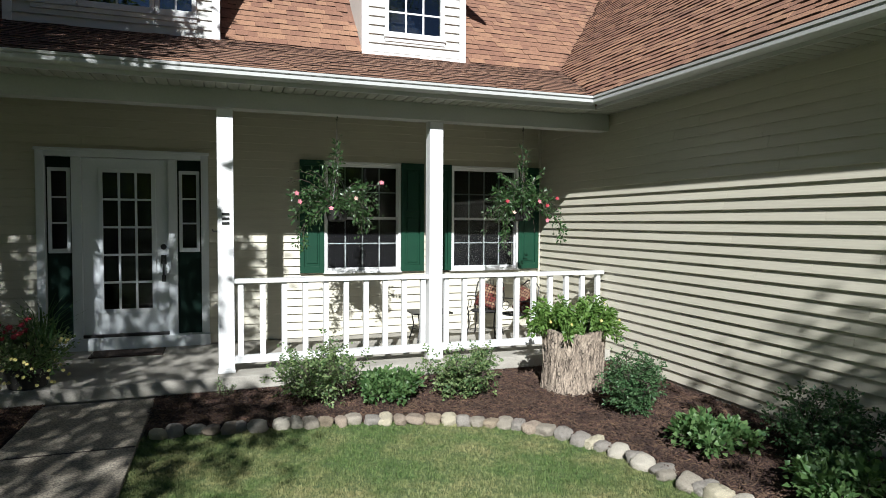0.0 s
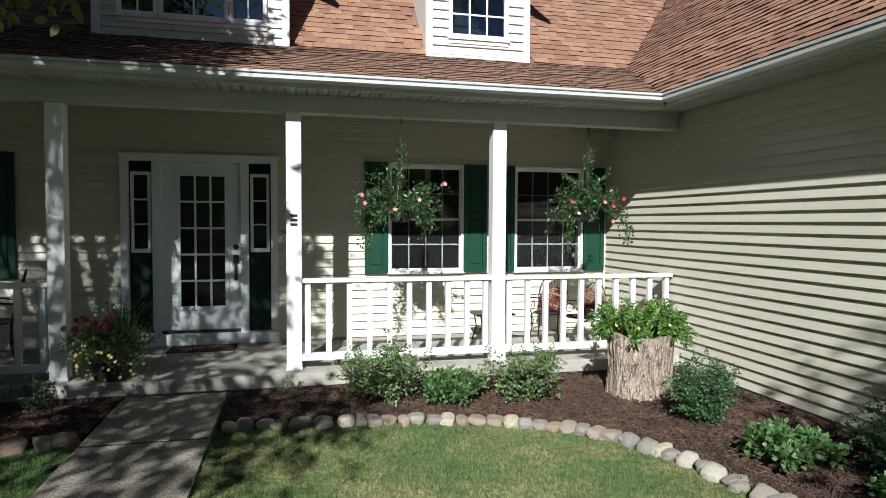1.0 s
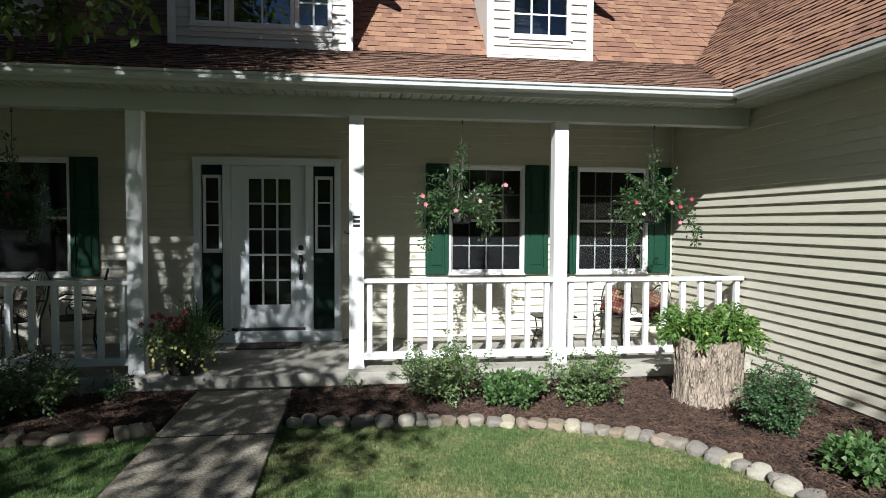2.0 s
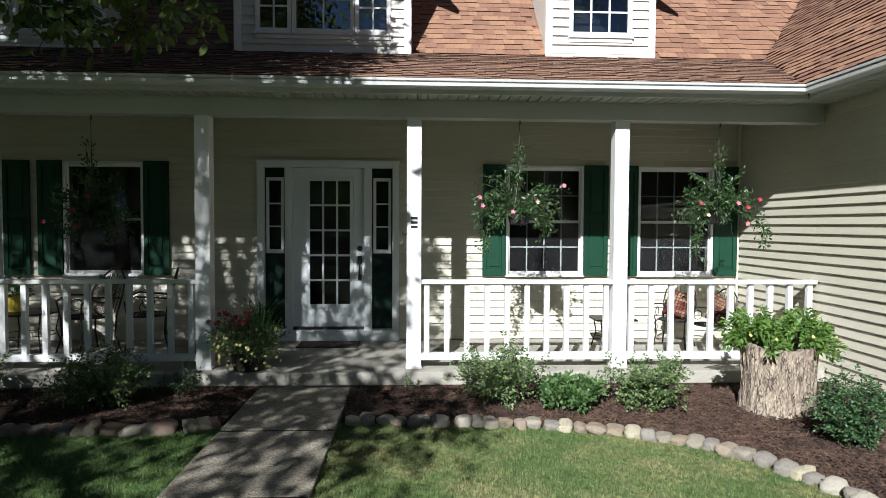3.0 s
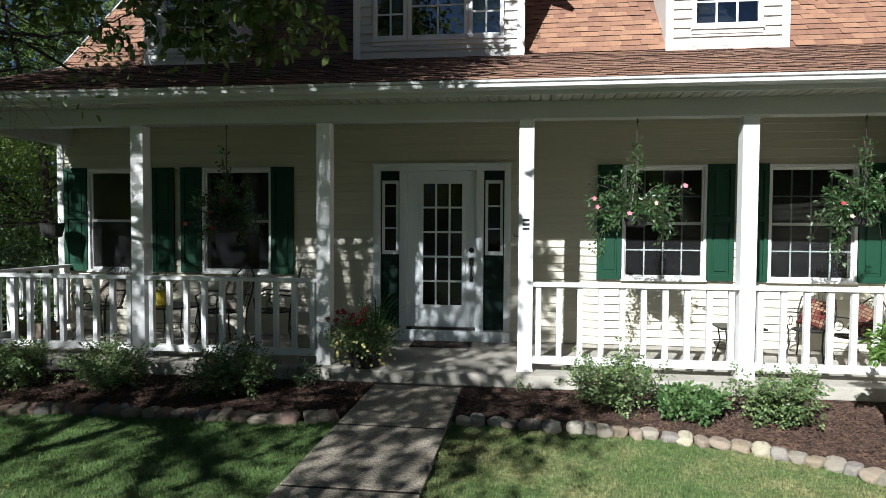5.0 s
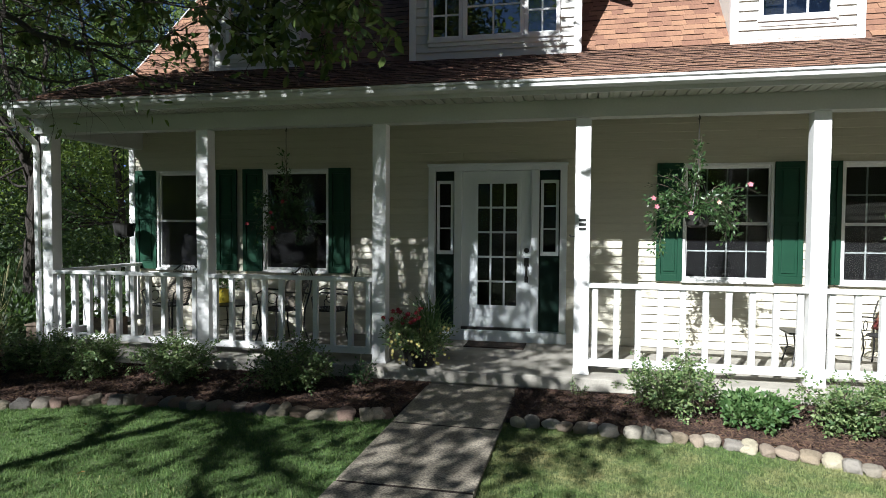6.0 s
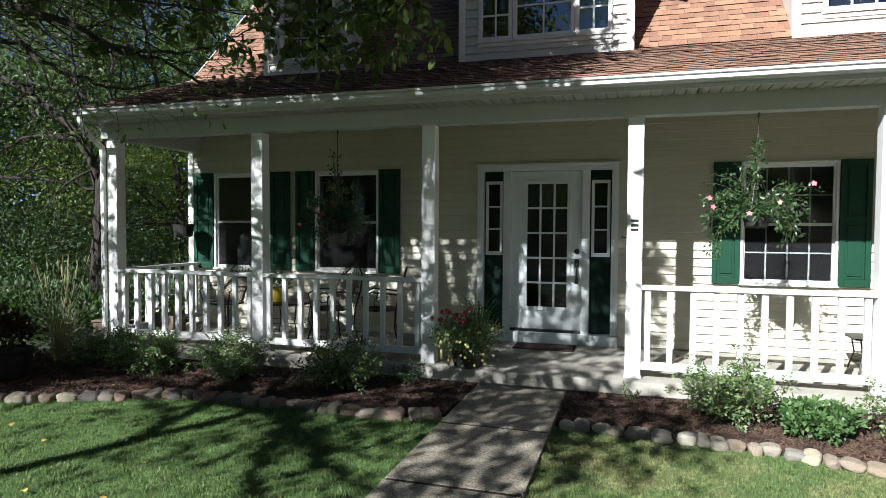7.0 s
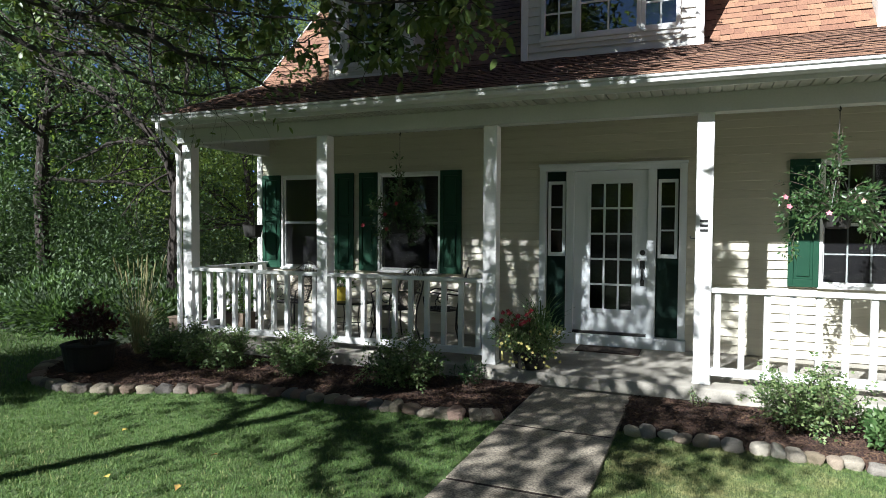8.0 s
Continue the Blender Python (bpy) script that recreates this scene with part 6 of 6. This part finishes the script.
# ---- the shade tree by the lawn ----
def shade_tree(name, base, radius, height, regions, seed, label, leaf=0.15):
    """A spreading tree: its leaf clumps hang on limbs that run out from the trunk through the crown.
    regions: boxes of the crown as (u, v, height) ranges, with how many clumps, leaves in each and their size;
    u = x - 0.369 y and v = z + 0.70 y, along the sun's way."""
    rng = np.random.default_rng(seed)
    t = tagged(empty(name), label, "tree")
    bm = bmesh.new()
    b = Vector(base)
    pts = [b + Vector((0, 0, -0.1)), b + Vector((0.05, 0.03, height * 0.25)), b + Vector((0.02, 0.06, height * 0.5)), b + Vector((0.30, 0.12, height * 0.75)), b + Vector((0.42, 0.25, height))]
    tube(bm, pts, [radius * 1.3, radius, radius * 0.85, radius * 0.65, radius * 0.3], 12)
    tips = []
    at, way = [], []
    for (u0, u1), (v0, v1), (z0, z1), count, per, size in regions:
        mine = []
        for k in range(count):
            u, v = rng.uniform(u0, u1), rng.uniform(v0, v1)
            z = rng.uniform(max(z0, v - 4.0), z1)
            y = (v - min(0.3, 0.05 * v) - z) / 0.70
            mine.append(Vector((u + 0.369 * y, y, z)))
        tips += mine
        a, w = clump_points(mine, int(per * 0.6), size * 0.9, rng)
        at.append(a), way.append(w)
    # limbs: group the clumps by bearing and hang them on shared boughs
    order = sorted(tips, key=lambda p: (math.atan2(p.y - b.y, p.x - b.x), p.z))
    for i in range(0, len(order), 10):
        group = order[i:i + 10]
        mid = sum(group, Vector()) / len(group)
        f = min(0.97, max(0.72, (mid.z - 1.2) / height * 0.8))
        start = b.lerp(b + Vector((0.42, 0.22, height)), f)
        fork = start.lerp(mid, 0.65) + Vector((0, 0, 0.25))
        tube(bm, [start, start.lerp(fork, 0.5) + Vector((*rng.normal(0, 0.08, 2), 0.15)), fork], [radius * 0.3, radius * 0.22, radius * 0.15], 7)
        for g in group:
            tube(bm, [fork, fork.lerp(g, 0.5) + Vector((*rng.normal(0, 0.08, 2), 0.1)), g], [radius * 0.09, radius * 0.06, radius * 0.03], 5)
    part("trunk", bm, M_BARK, t)
    ob = new("crown", leaves("crown", np.concatenate(at), np.concatenate(way), leaf, leaf * 0.55, L_TREE, rng))
    ob.parent = t
    return t


# Unseen crown; its first region is thickened to block sky light from the porch.
lawn_tree = shade_tree("shade_tree", (-6.35, -3.1, 0), 0.10, 7.5,
           [((-8.0, -3.8), (9.6, 13.0), (5.2, 10.0), 520, 125, 0.33),
            ((-9.3, -6.5), (7.45, 9.7), (5.0, 9.5), 112, 60, 0.30),
            ((-6.5, -4.6), (7.65, 9.7), (5.0, 9.5), 97, 56, 0.30),
            ((-4.6, -3.2), (7.45, 9.7), (5.0, 9.5), 92, 52, 0.28),
            ((-8.9, -6.4), (5.9, 7.5), (4.6, 8.5), 26, 70, 0.24),
            ((-6.4, -4.9), (5.9, 7.5), (4.6, 8.5), 15, 65, 0.22),
            ((-3.7, -2.75), (6.1, 7.35), (4.6, 8.0), 25, 70, 0.2),
            ((-3.05, -2.75), (6.2, 7.35), (4.6, 7.0), 9, 80, 0.13),
            ((-8.2, -5.1), (4.7, 5.9), (4.2, 8.0), 8, 90, 0.30),
            ((-7.4, -3.6), (3.7, 4.8), (4.2, 7.0), 13, 90, 0.26),
            ((-6.8, -3.3), (1.6, 3.6), (4.2, 7.0), 4, 90, 0.26),
            ((-9.8, -7.5), (2.6, 4.5), (4.2, 7.5), 110, 90, 0.30),
            ((-4.05, -2.7), (4.2, 6.0), (3.9, 6.2), 20, 100, 0.25),
            ((-4.1, -2.1), (3.4, 4.3), (3.9, 6.0), 11, 100, 0.25),
            ((-3.1, -2.1), (1.0, 3.5), (3.9, 5.6), 7, 100, 0.25),
            ((-10, -6.2), (4.6, 7.4), (4.2, 8.0), 11, 70, 0.26),
            ((-2.7, -1.5), (2.4, 3.9), (4.2, 5.6), 8, 90, 0.24),
            ((-2.8, -1.6), (3.4, 4.6), (4.2, 5.8), 11, 90, 0.24),
            ((-4.9, -3.4), (2.7, 3.7), (4.2, 6.0), 9, 90, 0.24),
            ((-4.95, -4.0), (4.9, 7.4), (4.4, 7.5), 11, 60, 0.18)], 201, "leafy shade tree spreading over the lawn")
for pts in (((-5.98, -3.0, 5.72), (-5.6, -3.0, 5.5), (-5.25, -3.0, 5.1), (-4.9, -3.0, 4.8), (-4.4, -3.0, 4.55), (-4.0, -2.95, 4.5)),
            ((-5.6, -3.0, 5.5), (-5.2, -3.0, 5.35), (-4.85, -3.0, 5.13), (-4.25, -3.0, 4.87), (-3.8, -3.0, 4.8)),
            ((-6.28, -3.05, 4.9), (-6.4, -3.0, 5.2), (-6.85, -3.0, 5.55), (-7.4, -3.0, 5.7), (-7.9, -2.9, 5.7))):
    bm = bmesh.new()
    tube(bm, pts, [0.06 * (1 - 0.8 * i / len(pts)) for i in range(len(pts))], 9)
    part("bough", bm, M_BARK, lawn_tree, at=Matrix.Translation((0, -0.34, 0)))
shade_tree("shade_tree", (2.2, -8.5, 0), 0.11, 6.5, [((2.75, 4.6), (1.2, 2.9), (4.2, 7.0), 34, 60, 0.28), ((2.7, 3.3), (1.4, 2.8), (4.2, 6.0), 16, 80, 0.26), ((2.4, 3.4), (2.9, 3.5), (4.5, 6.5), 8, 60, 0.26)], 202, "leafy shade tree behind the lawn")

# the low bough that reaches in over the lawn, with its hanging sprays
bough = tagged(empty("overhanging_bough", Matrix.Translation((0, 0, -0.36)) @ Matrix.Scale(1.22, 4)), "leafy bough reaching in over the lawn", "tree")
rng = np.random.default_rng(210)
bm = bmesh.new()
tube(bm, [(-5.2, -2.5, 4.4), (-5.3, -0.8, 4.5), (-4.9, 1.2, 4.4), (-4.1, 2.9, 4.0), (-3.3, 4.1, 3.6), (-2.6, 4.5, 3.45), (-2.0, 4.5, 3.4), (-1.6, 4.45, 3.35)], [0.05, 0.042, 0.034, 0.025, 0.016, 0.011, 0.008, 0.004], 8)
tube(bm, [(-4.9, 1.2, 4.4), (-5.3, 2.6, 4.1), (-5.2, 3.9, 3.7), (-4.9, 4.8, 3.25)], [0.025, 0.02, 0.013, 0.006], 7)
tube(bm, [(-5.3, 2.6, 4.1), (-6.2, 3.6, 3.9), (-6.8, 4.6, 3.6)], [0.02, 0.014, 0.006], 7)
sprays = [(-1.80, 4.43, 3.38), (-1.62, 4.43, 3.32), (-1.72, 4.43, 3.22), (-2.0, 4.45, 3.26), (-1.9, 4.5, 3.45), (-1.66, 4.5, 3.48), (-2.15, 5.0, 3.25), (-2.35, 4.8, 3.1), (-2.6, 4.75, 3.15), (-2.45, 4.9, 3.35), (-2.8, 4.7, 3.3), (-3.0, 4.55, 3.45), (-3.25, 4.6, 3.2), (-3.4, 4.4, 3.5), (-3.6, 4.6, 3.35), (-3.2, 4.3, 3.75), (-2.7, 4.6, 3.6), (-3.9, 4.3, 3.7), (-4.3, 4.5, 3.6), (-4.9, 4.8, 3.35), (-4.6, 4.3, 3.9), (-5.2, 4.4, 3.7), (-5.6, 4.5, 3.8), (-6.3, 4.2, 3.85), (-6.8, 4.6, 3.7), (-6.0, 4.0, 4.1), (-7.2, 4.4, 4.0), (-2.3, 4.9, 3.55), (-4.2, 4.6, 4.0), (-3.7, 4.8, 3.9), (-4.8, 4.9, 3.95), (-5.4, 4.9, 4.1), (-5.9, 4.8, 4.2), (-6.5, 4.9, 4.4), (-7.0, 5.0, 4.5), (-3.3, 5.0, 3.8), (-4.5, 5.2, 3.7), (-5.0, 5.2, 4.3), (-6.2, 5.2, 4.0), (-7.4, 5.2, 4.2)]
at, way = [], []
for q in sprays:
    p = Vector(q)
    for k in range(4):
        e = p + Vector(rng.normal(0, 0.14, 3)) + Vector((0.05, 0.03, -0.12))
        tube(bm, [p + Vector((-0.18, -0.1, 0.12)), p, e], [0.005, 0.004, 0.002], 5)
        for j in range(15):
            f = rng.uniform(0.1, 1.05)
            dr = Vector(rng.normal(0, 1, 3)) + Vector((0, 0, -0.7))
            at.append(p.lerp(e, f) + dr * 0.02)
            way.append(dr)
for k in range(80):
    p = Vector((rng.uniform(-9.0, -3.2), rng.uniform(4.2, 5.6), rng.uniform(3.6, 4.6)))
    q = p + Vector((rng.uniform(0.5, 1.5), rng.uniform(0.0, 0.8), rng.uniform(-0.9, -0.1)))
    tube(bm, [p, p.lerp(q, 0.35) + Vector(rng.normal(0, 0.07, 3)), p.lerp(q, 0.7) + Vector(rng.normal(0, 0.08, 3)), q], [0.010, 0.008, 0.005, 0.002], 5)
part("branch", bm, M_BARK_DARK, bough)
ob = new("leaves", oval_leaves("leaves", np.array(at), np.array(way), 0.105, 0.054, L_TREE, rng))
ob.parent = bough



def limb(name, sweeps, masses, seed, label, leaf, mat, per, bare, group=""):
    """A limb of several sweeping branches with forking side twigs and leaves at their ends.
    sweeps: (points, start radius, first twig along it, how many, twig length); masses: boxes where leafy twigs crowd, with how many."""
    rng = np.random.default_rng(seed)
    t = tagged(empty(name), label, "tree", group)
    tips, crowd = [], []
    for points, radius, first, count, length in sweeps:
        bm = bmesh.new()
        p = [Vector(q) for q in points]
        pts = []
        for i in range(len(p) - 1):
            a, b, c, d = p[max(i - 1, 0)], p[i], p[i + 1], p[min(i + 2, len(p) - 1)]
            pts += [0.5 * ((2 * b) + (c - a) * f + (2 * a - 5 * b + 4 * c - d) * f * f + (3 * b - a - 3 * c + d) * f ** 3) for f in (0, 0.25, 0.5, 0.75)]
        pts.append(p[-1])
        pts = [q + Vector(rng.normal(0, 0.012, 3)) for q in pts]
        tube(bm, pts, [radius * (1 - 0.82 * i / (len(pts) - 1)) for i in range(len(pts))], 8)
        for k in range(count):
            f = first + (1 - first) * (k + rng.uniform(0, 1)) / count
            i = min(int(f * (len(pts) - 1)), len(pts) - 2)
            d = (pts[i + 1] - pts[i]).normalized()
            side = Vector(rng.normal(0, 1, 3))
            branchy(bm, pts[i], d * 0.8 + side * 0.55, length * rng.uniform(0.6, 1.25), radius * 0.28 * (1.15 - f), 1, rng, tips, lift=-0.35, spread=0.8, kids=3)
        part("branch", bm, M_BARK_DARK, t)
    bm = bmesh.new()
    for (x0, x1), (y0, y1), (z0, z1), count in masses:
        for k in range(count):
            q = Vector((rng.uniform(x0, x1), rng.uniform(y0, y1), rng.uniform(z0, z1)))
            r = q + Vector((rng.uniform(-0.7, -0.3), rng.uniform(-0.3, 0.1), rng.uniform(0.05, 0.4)))
            tube(bm, [r, r.lerp(q, 0.5) + Vector(rng.normal(0, 0.04, 3)), q], [0.007, 0.004, 0.002], 5)
            crowd += [q, r.lerp(q, 0.7)]
    if masses:
        tagged(part("twigs", bm, M_BARK_DARK, t), kind="stuff")
    tips = [q for q in tips if rng.uniform() < bare] + crowd
    at, way = clump_points(tips, per, 0.07, rng)
    ob = new("leaves", oval_leaves("leaves", at, way + [0, 0, -0.04], leaf, leaf * 0.48, mat, rng))
    ob.parent = t
    return t


limb("overhanging_bough",
     [([(-6.3, -2.9, 5.0), (-6.7, 0.5, 4.7), (-6.4, 2.8, 4.15), (-5.74, 3.9, 3.7), (-5.08, 3.95, 3.49), (-4.32, 4.0, 3.23), (-3.88, 3.95, 3.01), (-3.53, 4.0, 2.91), (-3.14, 4.1, 2.72)], 0.050, 0.40, 26, 0.55),
      ([(-3.95, 3.95, 3.04), (-3.34, 3.9, 2.92), (-2.86, 3.9, 2.97), (-2.6, 3.9, 3.03)], 0.016, 0.15, 9, 0.35),
      ([(-6.7, 0.5, 4.7), (-7.3, 2.6, 4.0), (-6.28, 4.0, 3.48), (-5.5, 4.05, 3.24), (-4.96, 4.0, 3.18), (-4.55, 4.0, 2.93), (-4.24, 4.05, 2.82), (-3.91, 4.0, 2.71), (-3.43, 4.1, 2.76)], 0.034, 0.35, 24, 0.55),
      ([(-6.4, 2.8, 4.15), (-5.4, 3.6, 3.75), (-4.6, 3.9, 3.55), (-3.9, 4.0, 3.42), (-3.2, 4.1, 3.30), (-2.6, 4.2, 3.22)], 0.026, 0.25, 22, 0.45)],
     [((-4.0, -2.6), (3.6, 4.4), (3.30, 3.7), 12), ((-5.6, -3.8), (3.6, 4.6), (3.45, 3.9), 10)], 220, "dark sparse-leaved limb arching in over the lawn", 0.062, L_TREE, 7, 0.10)
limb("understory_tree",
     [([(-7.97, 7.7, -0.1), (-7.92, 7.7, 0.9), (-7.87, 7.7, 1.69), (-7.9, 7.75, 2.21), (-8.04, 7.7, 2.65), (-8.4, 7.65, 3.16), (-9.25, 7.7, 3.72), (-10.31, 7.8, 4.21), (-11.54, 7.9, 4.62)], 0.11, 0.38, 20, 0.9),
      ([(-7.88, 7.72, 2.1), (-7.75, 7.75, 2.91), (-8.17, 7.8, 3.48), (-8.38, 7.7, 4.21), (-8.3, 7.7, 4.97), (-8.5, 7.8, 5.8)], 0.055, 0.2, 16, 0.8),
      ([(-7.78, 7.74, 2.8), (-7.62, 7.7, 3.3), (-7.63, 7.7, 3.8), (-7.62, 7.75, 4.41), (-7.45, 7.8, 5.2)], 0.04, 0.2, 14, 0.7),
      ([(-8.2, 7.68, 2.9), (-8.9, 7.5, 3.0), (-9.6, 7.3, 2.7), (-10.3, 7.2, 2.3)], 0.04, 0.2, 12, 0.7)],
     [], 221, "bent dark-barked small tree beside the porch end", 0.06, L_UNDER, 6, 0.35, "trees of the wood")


# ---- pieces of walls and roofs ----
rng = np.random.default_rng(301)
front_holes = [(a - 0.002, b + 0.002, WZ0 - 0.03, WZ1) for a, b in WINDOWS] + [(DOOR[0] - 0.002, DOOR[1] + 0.002, 0, DOOR[3])]
clad(wall_front, HL + 0.07, WX - 0.036, FL + 0.01, 2.99, front_holes, Matrix.Translation((0, WY + 0.02, 0)), rng)
clad(wall_wing, -6.50, 2.5, 0.052, 2.925, [], Matrix.Translation((WX + 0.02, 0, 0)) @ pose(0, 0, 0, 0, 0, -90), rng)
clad(wall_wing, -WY + 0.03, -6.50, FL - 0.0064, 2.985, [], Matrix.Translation((WX + 0.02, 0, 0)) @ pose(0, 0, 0, 0, 0, -90), rng)
for d, x0, x1, y, z0, us in ((dormer_r, 1.70, 3.125, WY, 3.865, [(2.0, 2.82, 4.06, 5.25)]), (dormer_m, -2.225, -0.035, WY - 0.1, 3.78, [(-1.965, -0.29, 4.005, 5.25)]), (dormer_l, -5.21, -3.835, WY, 3.865, [(-4.93, -4.05, 3.97, 5.25)])):
    clad(d, x0 + 0.085, x1 - 0.085, z0, 5.40, us, Matrix.Translation((0, y + 0.018, 0)), rng, most=9, exposure=0.115, board=BOARD_W)


def shingle_mesh(w, butt):
    bm = bmesh.new()
    v = [bm.verts.new(p) for p in ((0, 0, 0.004), (w, 0, 0.004), (w, 0.18, -0.01), (0, 0.18, -0.01), (0, 0, butt), (w, 0, butt), (w, 0.18, 0.0004), (0, 0.18, 0.0004))]
    for q in ((4, 5, 6, 7), (0, 1, 5, 4), (1, 2, 6, 5), (3, 0, 4, 7)):
        bm.faces.new([v[i] for i in q])
    me = finish("shingle", bm, M_SHINGLE)
    me.materials.append(M_EDGE)
    for p in me.polygons:
        p.material_index = 1 if p.normal.y < -0.5 else 0
    return me


SH_W = [0.11, 0.15, 0.18, 0.23]
SHINGLES = {b: [shingle_mesh(w - 0.003, b) for w in SH_W] for b in (0.012, 0.021)}


def shingle_roof(parent, origin, along, up, length, rise, keep, near, name, label, seed, course=0.125, butt=0.012):
    """Courses of shingles over a roof plane; the nearest are pieces of their own, the rest one field."""
    rng = np.random.default_rng(seed)
    o, a, u = Vector(origin), Vector(along).normalized(), Vector(up).normalized()
    n = a.cross(u)
    basis = Matrix((a, u, n)).transposed().to_4x4()
    vs, count, single = [], 0, 0
    for r in range(int(rise / course)):
        s = -rng.uniform(0, 0.25)
        while s < length:
            k = int(rng.integers(0, 4))
            p = o + a * s + u * (r * course) + n * 0.002
            drop = rng.choice([0.0, 0.0, 0.006])
            c = p + a * SH_W[k] / 2 + u * 0.07
            if s > -0.02 and keep(c):
                if single < 300 and near(c):
                    share("shingle", SHINGLES[butt][k], parent, Matrix.Translation(p + n * drop) @ basis)
                    single += 1
                else:
                    w = SH_W[k] - 0.003
                    for q in ((0, 0, 0.004), (w, 0, 0.004), (w, 0.18, -0.01), (0, 0.18, -0.01), (0, 0, butt), (w, 0, butt), (w, 0.18, 0.0004), (0, 0.18, 0.0004)):
                        vs.append(p + n * drop + a * q[0] + u * q[1] + n * q[2])
                    count += 1
            s += SH_W[k]
    f = np.array([[4, 5, 6, 7], [0, 1, 5, 4], [1, 2, 6, 5], [3, 0, 4, 7]])
    me = from_arrays(name, np.array([tuple(v) for v in vs]), (np.arange(count)[:, None, None] * 8 + f[None]).reshape(-1, 4), M_SHINGLE_I)
    me.shade_flat()
    me.materials.append(M_EDGE)
    me.polygons.foreach_set("material_index", np.tile([0, 1, 0, 0], count).astype(np.int32))
    ob = new(name, me)
    ob.parent = parent
    tagged(ob, label, kind="stuff")


def off_dormers(c):
    for x0, x1, y in ((1.70, 3.125, WY), (-2.225, -0.035, WY - 0.1), (-5.21, -3.835, WY)):
        if x0 - 0.05 < c.x < x1 + 0.05 and y - 0.02 < c.y < y + 1.7:
            return False
    return True


shingle_roof(roof_porch, (ROOF_L, EAVE_Y - 0.01, EAVE_Z), (1, 0, 0), (0, 1, LOW), 11.4, 2.22, lambda c: c.x < EAVE_X or c.y > EAVE_Y + (c.x - EAVE_X) * WING / LOW, lambda c: -0.5 < c.x < 3.8, "shingle_field", "weathered red-brown roof shingles", 311)
shingle_roof(roof_main, (ROOF_L, WY, BREAK_Z), (1, 0, 0), (0, 1, STEEP), 14.4, 5.6, lambda c: off_dormers(c) and c.x < VX + (c.y - WY) * STEEP / WING, lambda c: -0.2 < c.x < 5.5 and c.y < 9.5, "shingle_field", "weathered red-brown roof shingles", 312)
shingle_roof(roof_wing, (EAVE_X - 0.01, 8.0 + 3.4, EAVE_Z), (0, -1, 0), (1, 0, WING), 14.1, 5.6, lambda c: c.y < (EAVE_Y + (c.x - EAVE_X) * WING / LOW if c.x < VX else WY + (c.x - VX) * WING / STEEP), lambda c: 3.0 < c.y < 7.0, "shingle_field", "weathered red-brown roof shingles", 313, 0.088, 0.021)
